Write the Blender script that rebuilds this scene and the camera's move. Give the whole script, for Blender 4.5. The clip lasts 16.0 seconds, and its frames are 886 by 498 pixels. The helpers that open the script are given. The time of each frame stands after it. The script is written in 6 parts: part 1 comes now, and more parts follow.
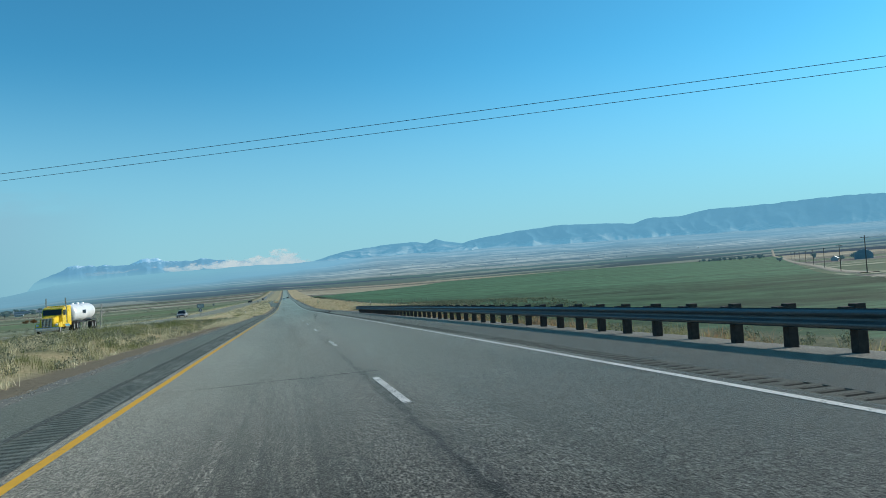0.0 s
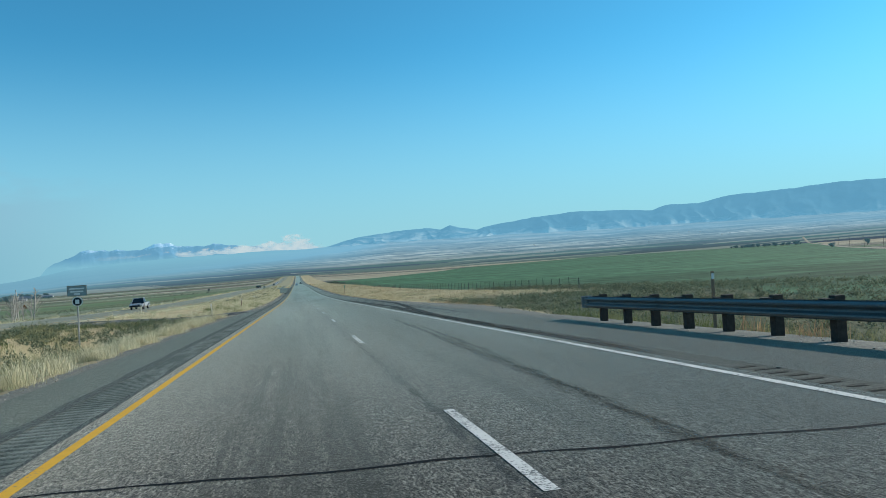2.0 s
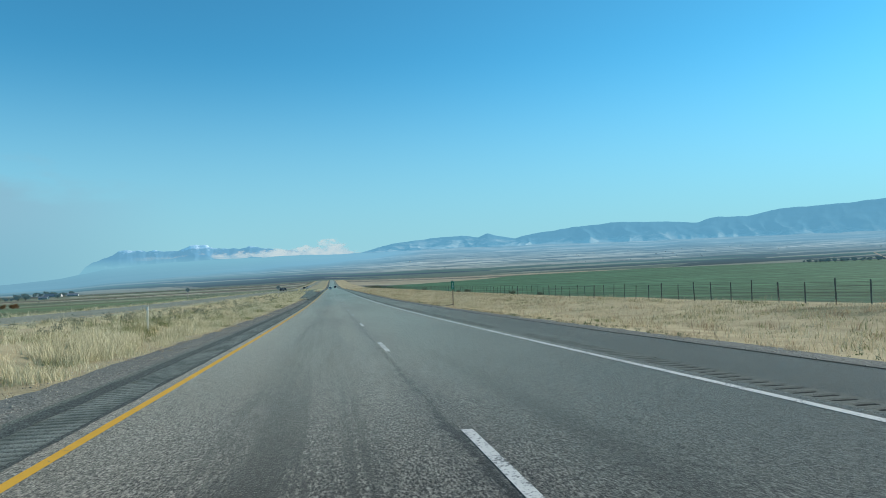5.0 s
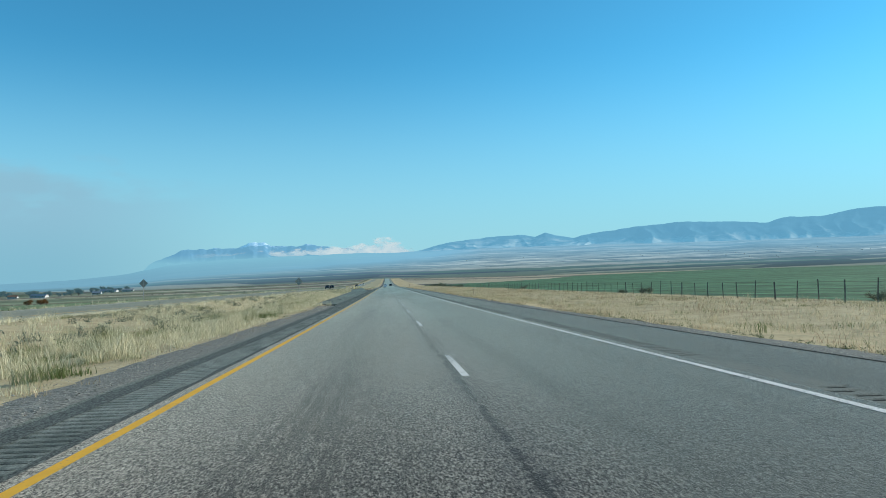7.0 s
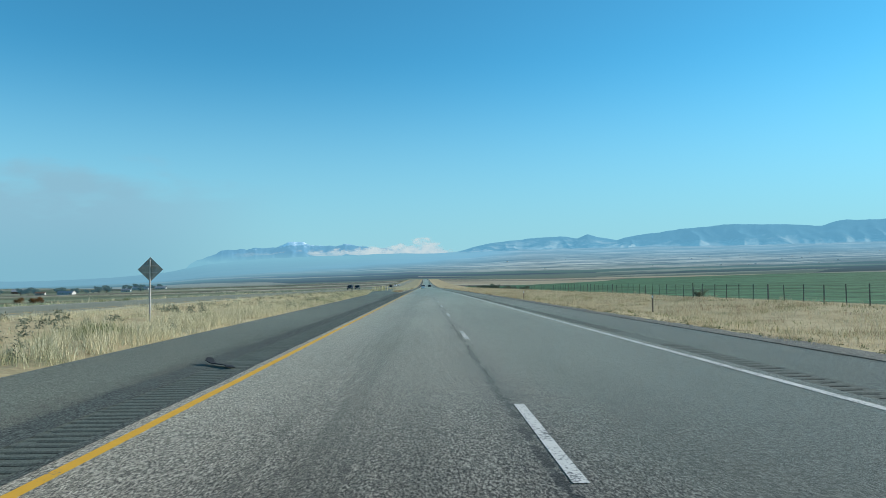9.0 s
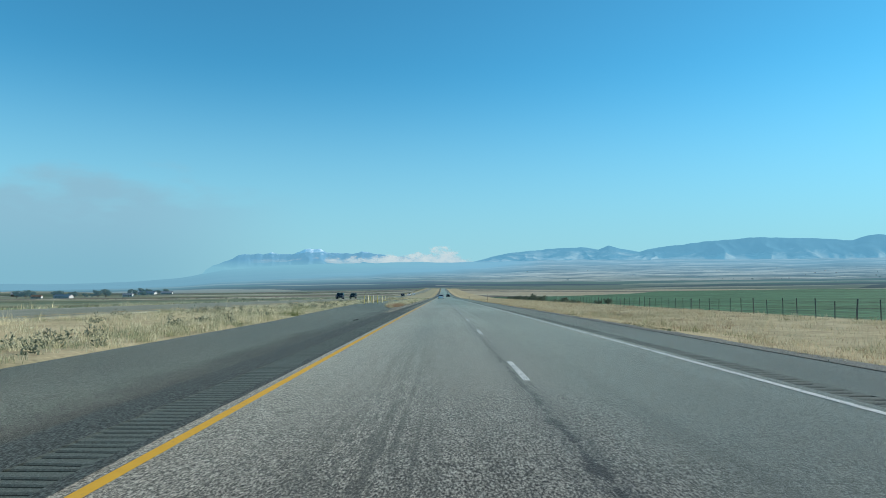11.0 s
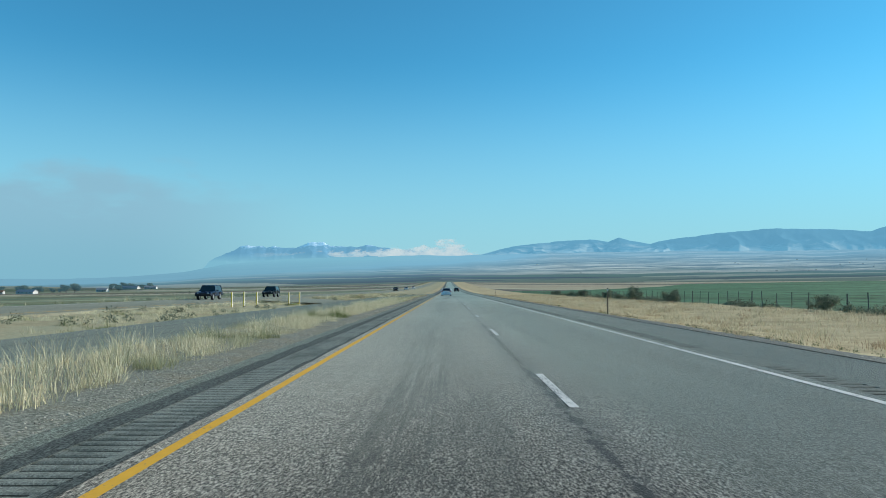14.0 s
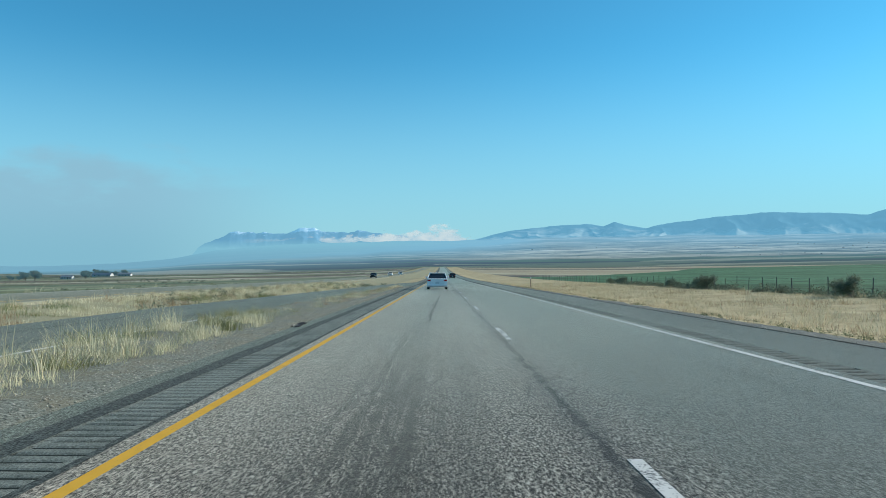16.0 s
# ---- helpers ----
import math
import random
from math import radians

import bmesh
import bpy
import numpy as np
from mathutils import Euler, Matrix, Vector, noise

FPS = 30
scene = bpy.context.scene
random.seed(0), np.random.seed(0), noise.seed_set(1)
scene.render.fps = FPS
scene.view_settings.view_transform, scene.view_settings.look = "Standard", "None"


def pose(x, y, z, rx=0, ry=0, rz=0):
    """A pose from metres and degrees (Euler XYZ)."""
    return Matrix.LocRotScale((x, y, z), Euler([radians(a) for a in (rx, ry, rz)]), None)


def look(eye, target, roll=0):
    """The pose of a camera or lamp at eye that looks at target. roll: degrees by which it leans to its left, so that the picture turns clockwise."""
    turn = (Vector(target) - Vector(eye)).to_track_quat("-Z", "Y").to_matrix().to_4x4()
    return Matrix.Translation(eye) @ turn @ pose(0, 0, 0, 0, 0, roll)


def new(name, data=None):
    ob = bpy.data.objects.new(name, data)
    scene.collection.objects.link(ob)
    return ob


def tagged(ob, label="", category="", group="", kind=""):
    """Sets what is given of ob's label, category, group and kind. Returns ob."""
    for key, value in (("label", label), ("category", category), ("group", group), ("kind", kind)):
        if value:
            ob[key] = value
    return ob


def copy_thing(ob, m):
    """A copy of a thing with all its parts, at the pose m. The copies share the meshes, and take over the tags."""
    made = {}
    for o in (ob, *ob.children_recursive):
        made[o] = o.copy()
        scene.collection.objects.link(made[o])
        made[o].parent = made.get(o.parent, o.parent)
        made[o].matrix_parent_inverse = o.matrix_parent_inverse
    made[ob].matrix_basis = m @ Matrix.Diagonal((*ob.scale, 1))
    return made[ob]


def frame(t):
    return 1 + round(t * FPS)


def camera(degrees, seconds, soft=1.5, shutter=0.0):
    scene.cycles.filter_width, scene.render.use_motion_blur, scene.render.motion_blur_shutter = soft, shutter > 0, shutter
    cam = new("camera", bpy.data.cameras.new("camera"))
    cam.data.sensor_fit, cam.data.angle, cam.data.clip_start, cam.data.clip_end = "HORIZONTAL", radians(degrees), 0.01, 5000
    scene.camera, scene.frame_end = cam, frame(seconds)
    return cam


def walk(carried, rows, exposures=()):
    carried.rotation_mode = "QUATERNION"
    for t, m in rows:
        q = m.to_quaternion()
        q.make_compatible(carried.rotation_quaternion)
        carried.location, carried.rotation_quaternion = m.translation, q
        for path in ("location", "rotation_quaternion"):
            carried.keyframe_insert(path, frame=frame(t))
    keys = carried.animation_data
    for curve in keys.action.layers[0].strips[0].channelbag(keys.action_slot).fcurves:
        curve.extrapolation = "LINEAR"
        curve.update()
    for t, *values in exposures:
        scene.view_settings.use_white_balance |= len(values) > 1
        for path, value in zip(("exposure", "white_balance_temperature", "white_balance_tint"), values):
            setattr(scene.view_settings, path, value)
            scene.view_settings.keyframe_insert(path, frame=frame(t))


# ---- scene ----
cam = camera(64.95, 16.0, soft=0.65)

# ---- road profile: downhill, easing towards the plain ----
GRADE_Y = (-400, 0, 20, 50, 132, 180, 213, 246, 300, 370, 420, 620, 900, 1400, 1500)
GRADE_DEG = (1.75, 1.78, 1.9, 1.98, 1.96, 1.68, 1.42, 1.17, 0.97, 0.9, 0.99, 1.02, 0.45, 0.0, 0.0)
_y = np.arange(-400.0, 5600.0, 1.0)
_s = -np.tan(np.radians(np.interp(_y, GRADE_Y, GRADE_DEG)))
_z = np.concatenate([[0.0], np.cumsum((_s[1:] + _s[:-1]) / 2)])
_z -= np.interp(0.0, _y, _z)


def prof(y):
    """Height of the carriageway at y."""
    return np.interp(y, _y, _z)


EYE = 1.305
# seconds, x, y, tilt, lean, turn; where the road bounces the car, a height
DRIVE = [
    (0.0, -1.40, -0.30, 91.90, 3.57, -12.92),
    (0.5, -1.45, 16.02, 92.10, 3.40, -12.86),
    (1.0, -1.51, 32.35, 91.70, 3.10, -12.47, 0.04),
    (1.5, -1.53, 48.71, 91.31, 2.75, -12.27, 0.068),
    (2.0, -1.48, 65.08, 90.89, 3.28, -11.93, 0.02),
    (2.5, -1.48, 81.47, 90.95, 3.34, -11.95),
    (3.0, -1.42, 97.88, 90.91, 2.93, -11.56),
    (3.5, -1.31, 114.31, 91.08, 2.72, -11.19),
    (4.0, -1.29, 130.76, 91.44, 2.19, -10.61),
    (6.5, -1.12, 213.30, 91.89, 1.70, -5.96),
    (7.0, -1.12, 229.87, 91.83, 1.25, -4.66),
    (7.5, -1.06, 246.45, 91.99, 1.41, -3.73),
    (8.0, -0.99, 263.06, 91.86, 1.41, -2.87),
    (8.5, -1.02, 279.68, 91.77, 0.94, -2.14),
    (9.0, -1.01, 296.32, 92.00, 0.60, -1.50),
    (11.5, -1.39, 379.82, 92.83, -0.26, 0.28),
    (12.0, -1.45, 396.58, 92.79, -0.15, 0.62),
    (12.5, -1.51, 413.36, 92.68, -0.36, 0.70),
    (13.0, -1.48, 430.15, 92.79, -0.16, 0.53),
    (13.5, -1.43, 446.97, 92.71, -0.12, 0.52),
    (14.0, -1.40, 463.80, 92.29, -0.15, 0.43),
    (14.5, -1.36, 480.66, 91.96, 0.14, 0.31),
    (15.0, -1.39, 497.53, 91.59, -0.06, 0.08),
    (15.5, -1.38, 514.42, 91.35, -0.12, -0.12),
    (16.0, -1.36, 531.33, 91.12, 0.08, -0.12),
]
walk(cam, [(t, pose(x, y, prof(y) + EYE + sum(up), rx, ry, rz)) for t, x, y, rx, ry, rz, *up in DRIVE],
     exposures=((0.0, -0.06), (1.2, -0.03), (2.0, 0.0), (2.6, -0.06), (4.0, -0.05), (6.5, 0.07), (9.0, 0.03), (12.0, 0.03), (14.0, 0.02), (14.5, 0.08), (16.0, 0.06)))

# ---- light: clear morning, sun low on the right and a little ahead ----
SUN_EL, SUN_AZ = 24.0, 74.0
world = bpy.data.worlds.new("clear_sky")
scene.world = world
world.use_nodes = True
wn, wl = world.node_tree.nodes, world.node_tree.links
sky = wn.new("ShaderNodeTexSky")
sky.sky_type = "NISHITA"
sky.sun_disc = False
sky.sun_elevation, sky.sun_rotation = radians(SUN_EL), radians(SUN_AZ)
sky.altitude, sky.air_density, sky.dust_density, sky.ozone_density = 1400, 1.0, 0.6, 1.6
wn["Background"].inputs["Strength"].default_value = 0.13


def sky_mix(fac, a, b, mode="MIX"):
    k = wn.new("ShaderNodeMix")
    k.data_type, k.blend_type = "RGBA", mode
    for v, q in ((fac, k.inputs[0]), (a, k.inputs[6]), (b, k.inputs[7])):
        if isinstance(v, bpy.types.NodeSocket):
            wl.new(v, q)
        else:
            q.default_value = v
    return k.outputs[2]


def sky_range(v, lo, hi, top=1.0):
    k = wn.new("ShaderNodeMapRange")
    k.interpolation_type = "SMOOTHSTEP"
    wl.new(v, k.inputs[0])
    k.inputs[1].default_value, k.inputs[2].default_value, k.inputs[4].default_value = lo, hi, top
    return k.outputs[0]


# clear deep blue above, pale haze low down, a thin fog bank to the north-west
way = wn.new("ShaderNodeTexCoord")
axes = wn.new("ShaderNodeSeparateXYZ")
wl.new(way.outputs["Generated"], axes.inputs[0])
air = sky_mix(1.0, sky.outputs[0], (0.335, 1.10, 1.225, 1), "MULTIPLY")
air = sky_mix(sky_range(axes.outputs[2], 0.31, 0.0, 0.9), air, (2.44, 4.52, 5.42, 1))
puff = wn.new("ShaderNodeTexNoise")
flat = wn.new("ShaderNodeMapping")
wl.new(way.outputs["Generated"], flat.inputs["Vector"])
flat.inputs["Scale"].default_value = (1, 1, 3.2)
wl.new(flat.outputs[0], puff.inputs["Vector"])
puff.inputs["Scale"].default_value, puff.inputs["Detail"].default_value = 5.0, 5.0
bank = wn.new("ShaderNodeMath")
bank.operation = "MULTIPLY"
wl.new(sky_range(axes.outputs[0], -0.16, -0.44, 1.0), bank.inputs[0])
edge = wn.new("ShaderNodeMath")
edge.operation = "MULTIPLY_ADD"
wl.new(puff.outputs[0], edge.inputs[0])
edge.inputs[1].default_value = -0.24
wl.new(axes.outputs[2], edge.inputs[2])
wl.new(sky_range(edge.outputs[0], 0.035, -0.015, 0.9), bank.inputs[1])
fog_air = sky_mix(sky_range(axes.outputs[2], 0.10, 0.0), (2.0, 3.72, 4.75, 1), (1.6, 3.5, 4.5, 1))
air = sky_mix(bank.outputs[0], air, fog_air)
wl.new(air, wn["Background"].inputs["Color"])
sun = new("sun", bpy.data.lights.new("sun", "SUN"))
sun.data.energy, sun.data.angle, sun.data.color = 5.0, radians(0.53), (1.0, 0.93, 0.83)
_e, _a = radians(SUN_EL), radians(SUN_AZ)
sun.matrix_world = look((math.sin(_a) * math.cos(_e) * 90, math.cos(_a) * math.cos(_e) * 90, math.sin(_e) * 90), (0, 0, 0))


# ---- node helpers ----
class Mat:
    """A material with short calls for the nodes that it needs."""

    def __init__(self, name, rough=0.8, metal=0.0, spec=0.3):
        self.m = bpy.data.materials.new(name)
        self.m.use_nodes = True
        self.n, self.l = self.m.node_tree.nodes, self.m.node_tree.links
        self.b = self.n["Principled BSDF"]
        self.set("Roughness", rough), self.set("Metallic", metal), self.set("Specular IOR Level", spec)
        self.pos = self.n.new("ShaderNodeNewGeometry").outputs["Position"]

    def plug(self, v, socket):
        if isinstance(v, bpy.types.NodeSocket):
            self.l.new(v, socket)
        elif isinstance(v, (tuple, list)) and len(v) == 3 and socket.type == "RGBA":
            socket.default_value = (*v, 1)
        else:
            socket.default_value = v

    def set(self, key, v):
        self.plug(v, self.b.inputs[key])

    def vec(self, scale=(1, 1, 1), rot=0.0, shift=(0, 0, 0), coord=None):
        k = self.n.new("ShaderNodeMapping")
        self.plug(coord or self.pos, k.inputs["Vector"])
        k.inputs["Scale"].default_value = scale
        k.inputs["Rotation"].default_value = (0, 0, rot)
        k.inputs["Location"].default_value = shift
        return k.outputs[0]

    def noise(self, scale, detail=2.0, coord=None, rough=0.5, warp=0.0):
        k = self.n.new("ShaderNodeTexNoise")
        self.plug(coord or self.pos, k.inputs["Vector"])
        for key, v in (("Scale", scale), ("Detail", detail), ("Roughness", rough), ("Distortion", warp)):
            k.inputs[key].default_value = v
        return k.outputs[0]

    def cells(self, scale, coord=None, out="Color"):
        k = self.n.new("ShaderNodeTexVoronoi")
        self.plug(coord or self.pos, k.inputs["Vector"])
        k.inputs["Scale"].default_value = scale
        return k.outputs[out]

    def ramp(self, fac, stops, smooth=False):
        k = self.n.new("ShaderNodeValToRGB")
        self.plug(fac, k.inputs[0])
        e = k.color_ramp.elements
        while len(e) < len(stops):
            e.new(0.5)
        for el, (p, c) in zip(e, stops):
            el.position, el.color = p, (*c, 1) if isinstance(c, tuple) else (c, c, c, 1)
        if smooth:
            k.color_ramp.interpolation = "EASE"
        return k.outputs[0]

    def steps(self, fac, stops):
        r = self.ramp(fac, stops)
        r.node.color_ramp.interpolation = "CONSTANT"
        return r

    def mix(self, fac, a, b, mode="MIX"):
        k = self.n.new("ShaderNodeMix")
        k.data_type, k.blend_type = "RGBA", mode
        self.plug(fac, k.inputs[0]), self.plug(a, k.inputs[6]), self.plug(b, k.inputs[7])
        return k.outputs[2]

    def math(self, op, a, b=0.0, c=0.0):
        k = self.n.new("ShaderNodeMath")
        k.operation = op
        for i, v in enumerate((a, b, c)):
            self.plug(v, k.inputs[i])
        return k.outputs[0]

    def between(self, v, lo, hi, lo2=0.0, hi2=1.0):
        k = self.n.new("ShaderNodeMapRange")
        for i, q in enumerate((v, lo, hi, lo2, hi2)):
            self.plug(q, k.inputs[i])
        return k.outputs[0]

    def xyz(self):
        k = self.n.new("ShaderNodeSeparateXYZ")
        self.plug(self.pos, k.inputs[0])
        return k.outputs

    def bump(self, height, strength=0.4, dist=0.02):
        k = self.n.new("ShaderNodeBump")
        k.inputs["Strength"].default_value, k.inputs["Distance"].default_value = strength, dist
        self.plug(height, k.inputs["Height"])
        self.l.new(k.outputs[0], self.b.inputs["Normal"])

    def island(self):
        return self.n.new("ShaderNodeNewGeometry").outputs["Random Per Island"]

    def obrand(self):
        return self.n.new("ShaderNodeObjectInfo").outputs["Random"]


def plain(name, colour, rough=0.6, metal=0.0, spec=0.4, vary=0.25, scale=6.0, bump=0.0):
    """One colour with grain at two scales."""
    k = Mat(name, rough, metal, spec)
    n1, n2 = k.noise(scale, 3), k.noise(scale * 9, 2)
    f = k.math("ADD", k.between(n1, 0.25, 0.75, -vary, vary), k.between(n2, 0.3, 0.7, -vary / 2, vary / 2))
    v = k.math("ADD", f, 1.0)
    k.set("Base Color", k.mix(1.0, colour, v, "MULTIPLY"))
    k.set("Roughness", k.between(n1, 0.2, 0.8, max(rough - 0.12, 0.02), min(rough + 0.12, 1)))
    if bump:
        k.bump(n2, bump, 0.01)
    return k.m


def asphalt(name, base, speck, tracks=False, sheen=0.04, grain=1.0, spec=0.22, spill=False):
    """Worn chip-seal asphalt: pale and dark stones in grey binder, stains, oil tracks, patches."""
    k = Mat(name, 0.9, 0.0, spec)
    k.set("Sheen Roughness", 0.2), k.set("Sheen Tint", (0.97, 0.95, 0.80))  # sheen lobe: brightens asphalt seen at flat angles
    x, y, z = k.xyz()
    k.set("Sheen Weight", k.between(k.noise(0.3, 3, k.vec((1, 0.1, 1))), 0.3, 0.7, sheen * 0.8, sheen * 1.2))
    lie = k.vec((1, 0.36, 1))  # grain stretched along the road to offset foreshortening in the camera's view
    bright = k.n.new("ShaderNodeRGBToBW")
    k.plug(k.cells(60.0 / grain, lie), bright.inputs[0])
    fine = k.noise(90.0 / grain, 2, lie, 0.6)
    chip = k.noise(54.0 / grain, 2, lie, 0.65)
    d = min(speck, 1.0)
    col = k.mix(1.0, base, k.ramp(chip, [(0.36, 1 - 0.92 * d), (0.45, 1 - 0.42 * d), (0.52, 1 + 0.28 * d), (0.62, 1 + 1.25 * d)]), "MULTIPLY")
    col = k.mix(1.0, col, k.ramp(bright.outputs[0], [(0.15, 1 - 0.5 * d), (0.5, 1.05), (0.85, 1 + 0.45 * d)]), "MULTIPLY")
    cloud = k.noise(0.35, 4, k.vec((1, 0.25, 1)))
    col = k.mix(1.0, col, k.ramp(cloud, [(0.3, 0.86), (0.7, 1.12)]), "MULTIPLY")
    if tracks:
        # the slow lane is laid in finer, greener stone than the fast one
        wob = k.math("MULTIPLY", k.math("SUBTRACT", k.noise(0.05, 2, k.vec((0, 1, 0))), 0.5), 0.5)
        xx = k.math("ADD", x, wob)
        new_lay = k.between(k.math("ADD", x, k.math("MULTIPLY", k.math("SUBTRACT", k.noise(1.3, 3), 0.5), 0.8)), 0.0, 0.9)
        even = tuple(c * g for c, g in zip(base, (0.96, 1.02, 0.98)))
        col = k.mix(k.math("MULTIPLY", new_lay, k.between(y, 80, 260, 0.1, 0.5)), col, even)
        lumps = k.ramp(k.noise(20.0, 3, lie, 0.7), [(0.36, 0.62), (0.5, 1.0), (0.64, 1.5)])
        col = k.mix(k.between(y, 220, 110, 0.12, 0.85), col, k.mix(1.0, col, lumps, "MULTIPLY"))
        col = k.mix(k.math("SUBTRACT", 1.0, new_lay), col, k.mix(1.0, col, (1.07, 0.98, 0.97), "MULTIPLY"))
        # wheel tracks and the oil strip, broken along the road
        brk = k.between(k.noise(1.0, 4, k.vec((1.6, 0.05, 1))), 0.42, 0.62)
        for c, w, a in ((-2.75, 0.32, 0.16), (-1.1, 0.34, 0.2), (0.95, 0.3, 0.3), (2.7, 0.3, 0.2), (-1.9, 0.6, 0.36)):
            f = k.between(k.math("ABSOLUTE", k.math("SUBTRACT", xx, c)), w, w * 0.3)
            f = k.math("MULTIPLY", k.math("MULTIPLY", f, brk), a * 1.6)
            col = k.mix(f, col, tuple(c2 * 0.42 for c2 in base))
        # rough dark streaks where the surface has ravelled along the middle of the lane
        fleck = k.between(k.noise(1.0, 6, k.vec((16, 1.6, 1)), 0.78), 0.48, 0.60)
        hair = k.between(k.noise(1.0, 4, k.vec((11, 0.12, 1)), 0.6), 0.47, 0.58)
        mid = k.between(k.math("ABSOLUTE", k.math("SUBTRACT", xx, -1.9)), 0.75, 0.25)
        inner = k.math("MULTIPLY", k.between(k.math("ABSOLUTE", k.math("SUBTRACT", xx, -1.15)), 0.4, 0.1), k.between(y, 240, 120, 0.25, 1.0))
        mid = k.math("MAXIMUM", mid, inner)
        long = k.between(k.noise(0.04, 2, k.vec((0.2, 1, 1))), 0.38, 0.6, 0.5, 0.85)
        long = k.math("ADD", long, k.between(y, 150, 100, 0.0, 0.25))
        f = k.math("MULTIPLY", k.math("MULTIPLY", mid, fleck), long)
        col = k.mix(f, col, tuple(c2 * 0.28 for c2 in base))
        f = k.math("MULTIPLY", k.math("MULTIPLY", mid, hair), k.math("MULTIPLY", k.between(y, 300, 380, 0.85, 0.8), long))
        col = k.mix(f, col, tuple(c2 * 0.33 for c2 in base))
        # the open, crumbling joint just inside the lane line
        seam = k.math("ADD", k.math("SUBTRACT", x, -0.13), k.math("MULTIPLY", k.math("SUBTRACT", k.noise(0.7, 5, k.vec((0, 1, 0)), 0.7), 0.5), 0.26))
        rub = k.math("MULTIPLY", k.between(k.math("ABSOLUTE", k.math("SUBTRACT", seam, 0.02)), 0.36, 0.06), k.between(fleck, 0.0, 1.0, 0.4, 1.0))
        col = k.mix(k.math("MULTIPLY", rub, k.between(k.noise(0.2, 3, k.vec((0, 1, 0))), 0.35, 0.65, 0.35, 0.95)), col, (0.028, 0.028, 0.03))
        width = k.between(k.noise(2.2, 5, k.vec((0.3, 1, 1)), 0.7), 0.40, 0.62, 0.0, 0.08)
        f = k.math("LESS_THAN", k.math("ABSOLUTE", seam), width)
        col = k.mix(k.math("MULTIPLY", f, 0.9), col, (0.013, 0.013, 0.014))
    if spill:
        # oil and tar trodden in beside the rumble strip
        rag = k.math("MULTIPLY", k.math("SUBTRACT", k.noise(0.5, 5, k.vec((2.0, 0.35, 1)), 0.7), 0.5), 2.2)
        f = k.math("MULTIPLY", k.between(k.math("SUBTRACT", k.math("ADD", x, rag), k.between(y, 350, 385, 0.7, 0.0)), -6.2, -5.4), k.math("MULTIPLY", k.between(y, 286, 296), k.between(y, 426, 412)))
        col = k.mix(k.math("MULTIPLY", f, 0.85), col, (0.014, 0.016, 0.013))
        col = k.mix(1.0, col, k.ramp(k.between(y, 425, 470), [(0.0, 1.0), (1.0, 1.35)]), "MULTIPLY")
    # darker slow-lane stone, plus a sun-side falloff painted in from left to right
    col = k.mix(1.0, col, k.ramp(k.between(x, -2.0, 5.0), [(0.0, 1.07), (1.0, 0.80)]), "MULTIPLY")
    # the slow lane and its shoulder are darker along the first stretch
    old = k.math("MULTIPLY", k.between(x, 0.6, 4.3), k.between(y, 225, 160))
    col = k.mix(1.0, col, k.ramp(k.math("MULTIPLY", old, k.between(y, 20, 85, 1.0, 0.86)), [(0.0, 1.0), (1.0, 0.40)]), "MULTIPLY")
    # the lanes start darker and grow paler along the road
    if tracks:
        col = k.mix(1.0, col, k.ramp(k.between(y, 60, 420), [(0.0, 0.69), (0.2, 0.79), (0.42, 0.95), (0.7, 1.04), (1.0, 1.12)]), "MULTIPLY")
    k.set("Base Color", col)
    h = k.math("ADD", k.math("MULTIPLY", bright.outputs[0], 0.7), fine)
    k.bump(h, 0.55, 0.012)
    return k.m


def rumble_material(name, base, sealed, sheen):
    """Milled asphalt, coated with black sealant along some stretches and paler along others."""
    k = Mat(name, 0.9, 0.0, sheen)
    x, y, z = k.xyz()
    lie = k.vec((1, 0.6, 1))
    grit = k.ramp(k.noise(60.0, 4, lie, 0.8), [(0.36, 0.45), (0.5, 0.95), (0.64, 1.6)])
    old = k.mix(1.0, base, grit, "MULTIPLY")
    coat = k.mix(1.0, sealed, k.ramp(k.noise(40.0, 3, lie, 0.7), [(0.35, 0.6), (0.65, 1.5)]), "MULTIPLY")
    run = k.ramp(k.between(y, 0, 600), [(0.0, 0.50), (0.13, 0.50), (0.21, 0.46), (0.44, 0.46), (0.475, 0.80), (0.68, 0.68), (0.73, 0.40), (1.0, 0.36)])
    f = k.between(k.math("ADD", run, k.math("SUBTRACT", k.noise(1.0, 5, k.vec((2.0, 0.5, 1)), 0.7), 0.5)), 0.36, 0.56)
    west = k.math("LESS_THAN", x, 0.0)
    col = k.mix(k.math("MULTIPLY", f, k.math("MULTIPLY_ADD", west, 0.5, 0.2)), old, coat)
    east = k.math("SUBTRACT", 1.0, west)
    col = k.mix(1.0, col, k.ramp(k.math("MULTIPLY", east, k.between(y, 190, 140, 0.45, 1.0)), [(0.0, 1.0), (1.0, 0.40)]), "MULTIPLY")
    k.set("Base Color", col)
    k.set("Sheen Weight", sheen), k.set("Sheen Roughness", 0.2), k.set("Sheen Tint", (0.97, 0.95, 0.80))
    k.bump(k.noise(60.0, 4), 0.5, 0.012)
    return k.m


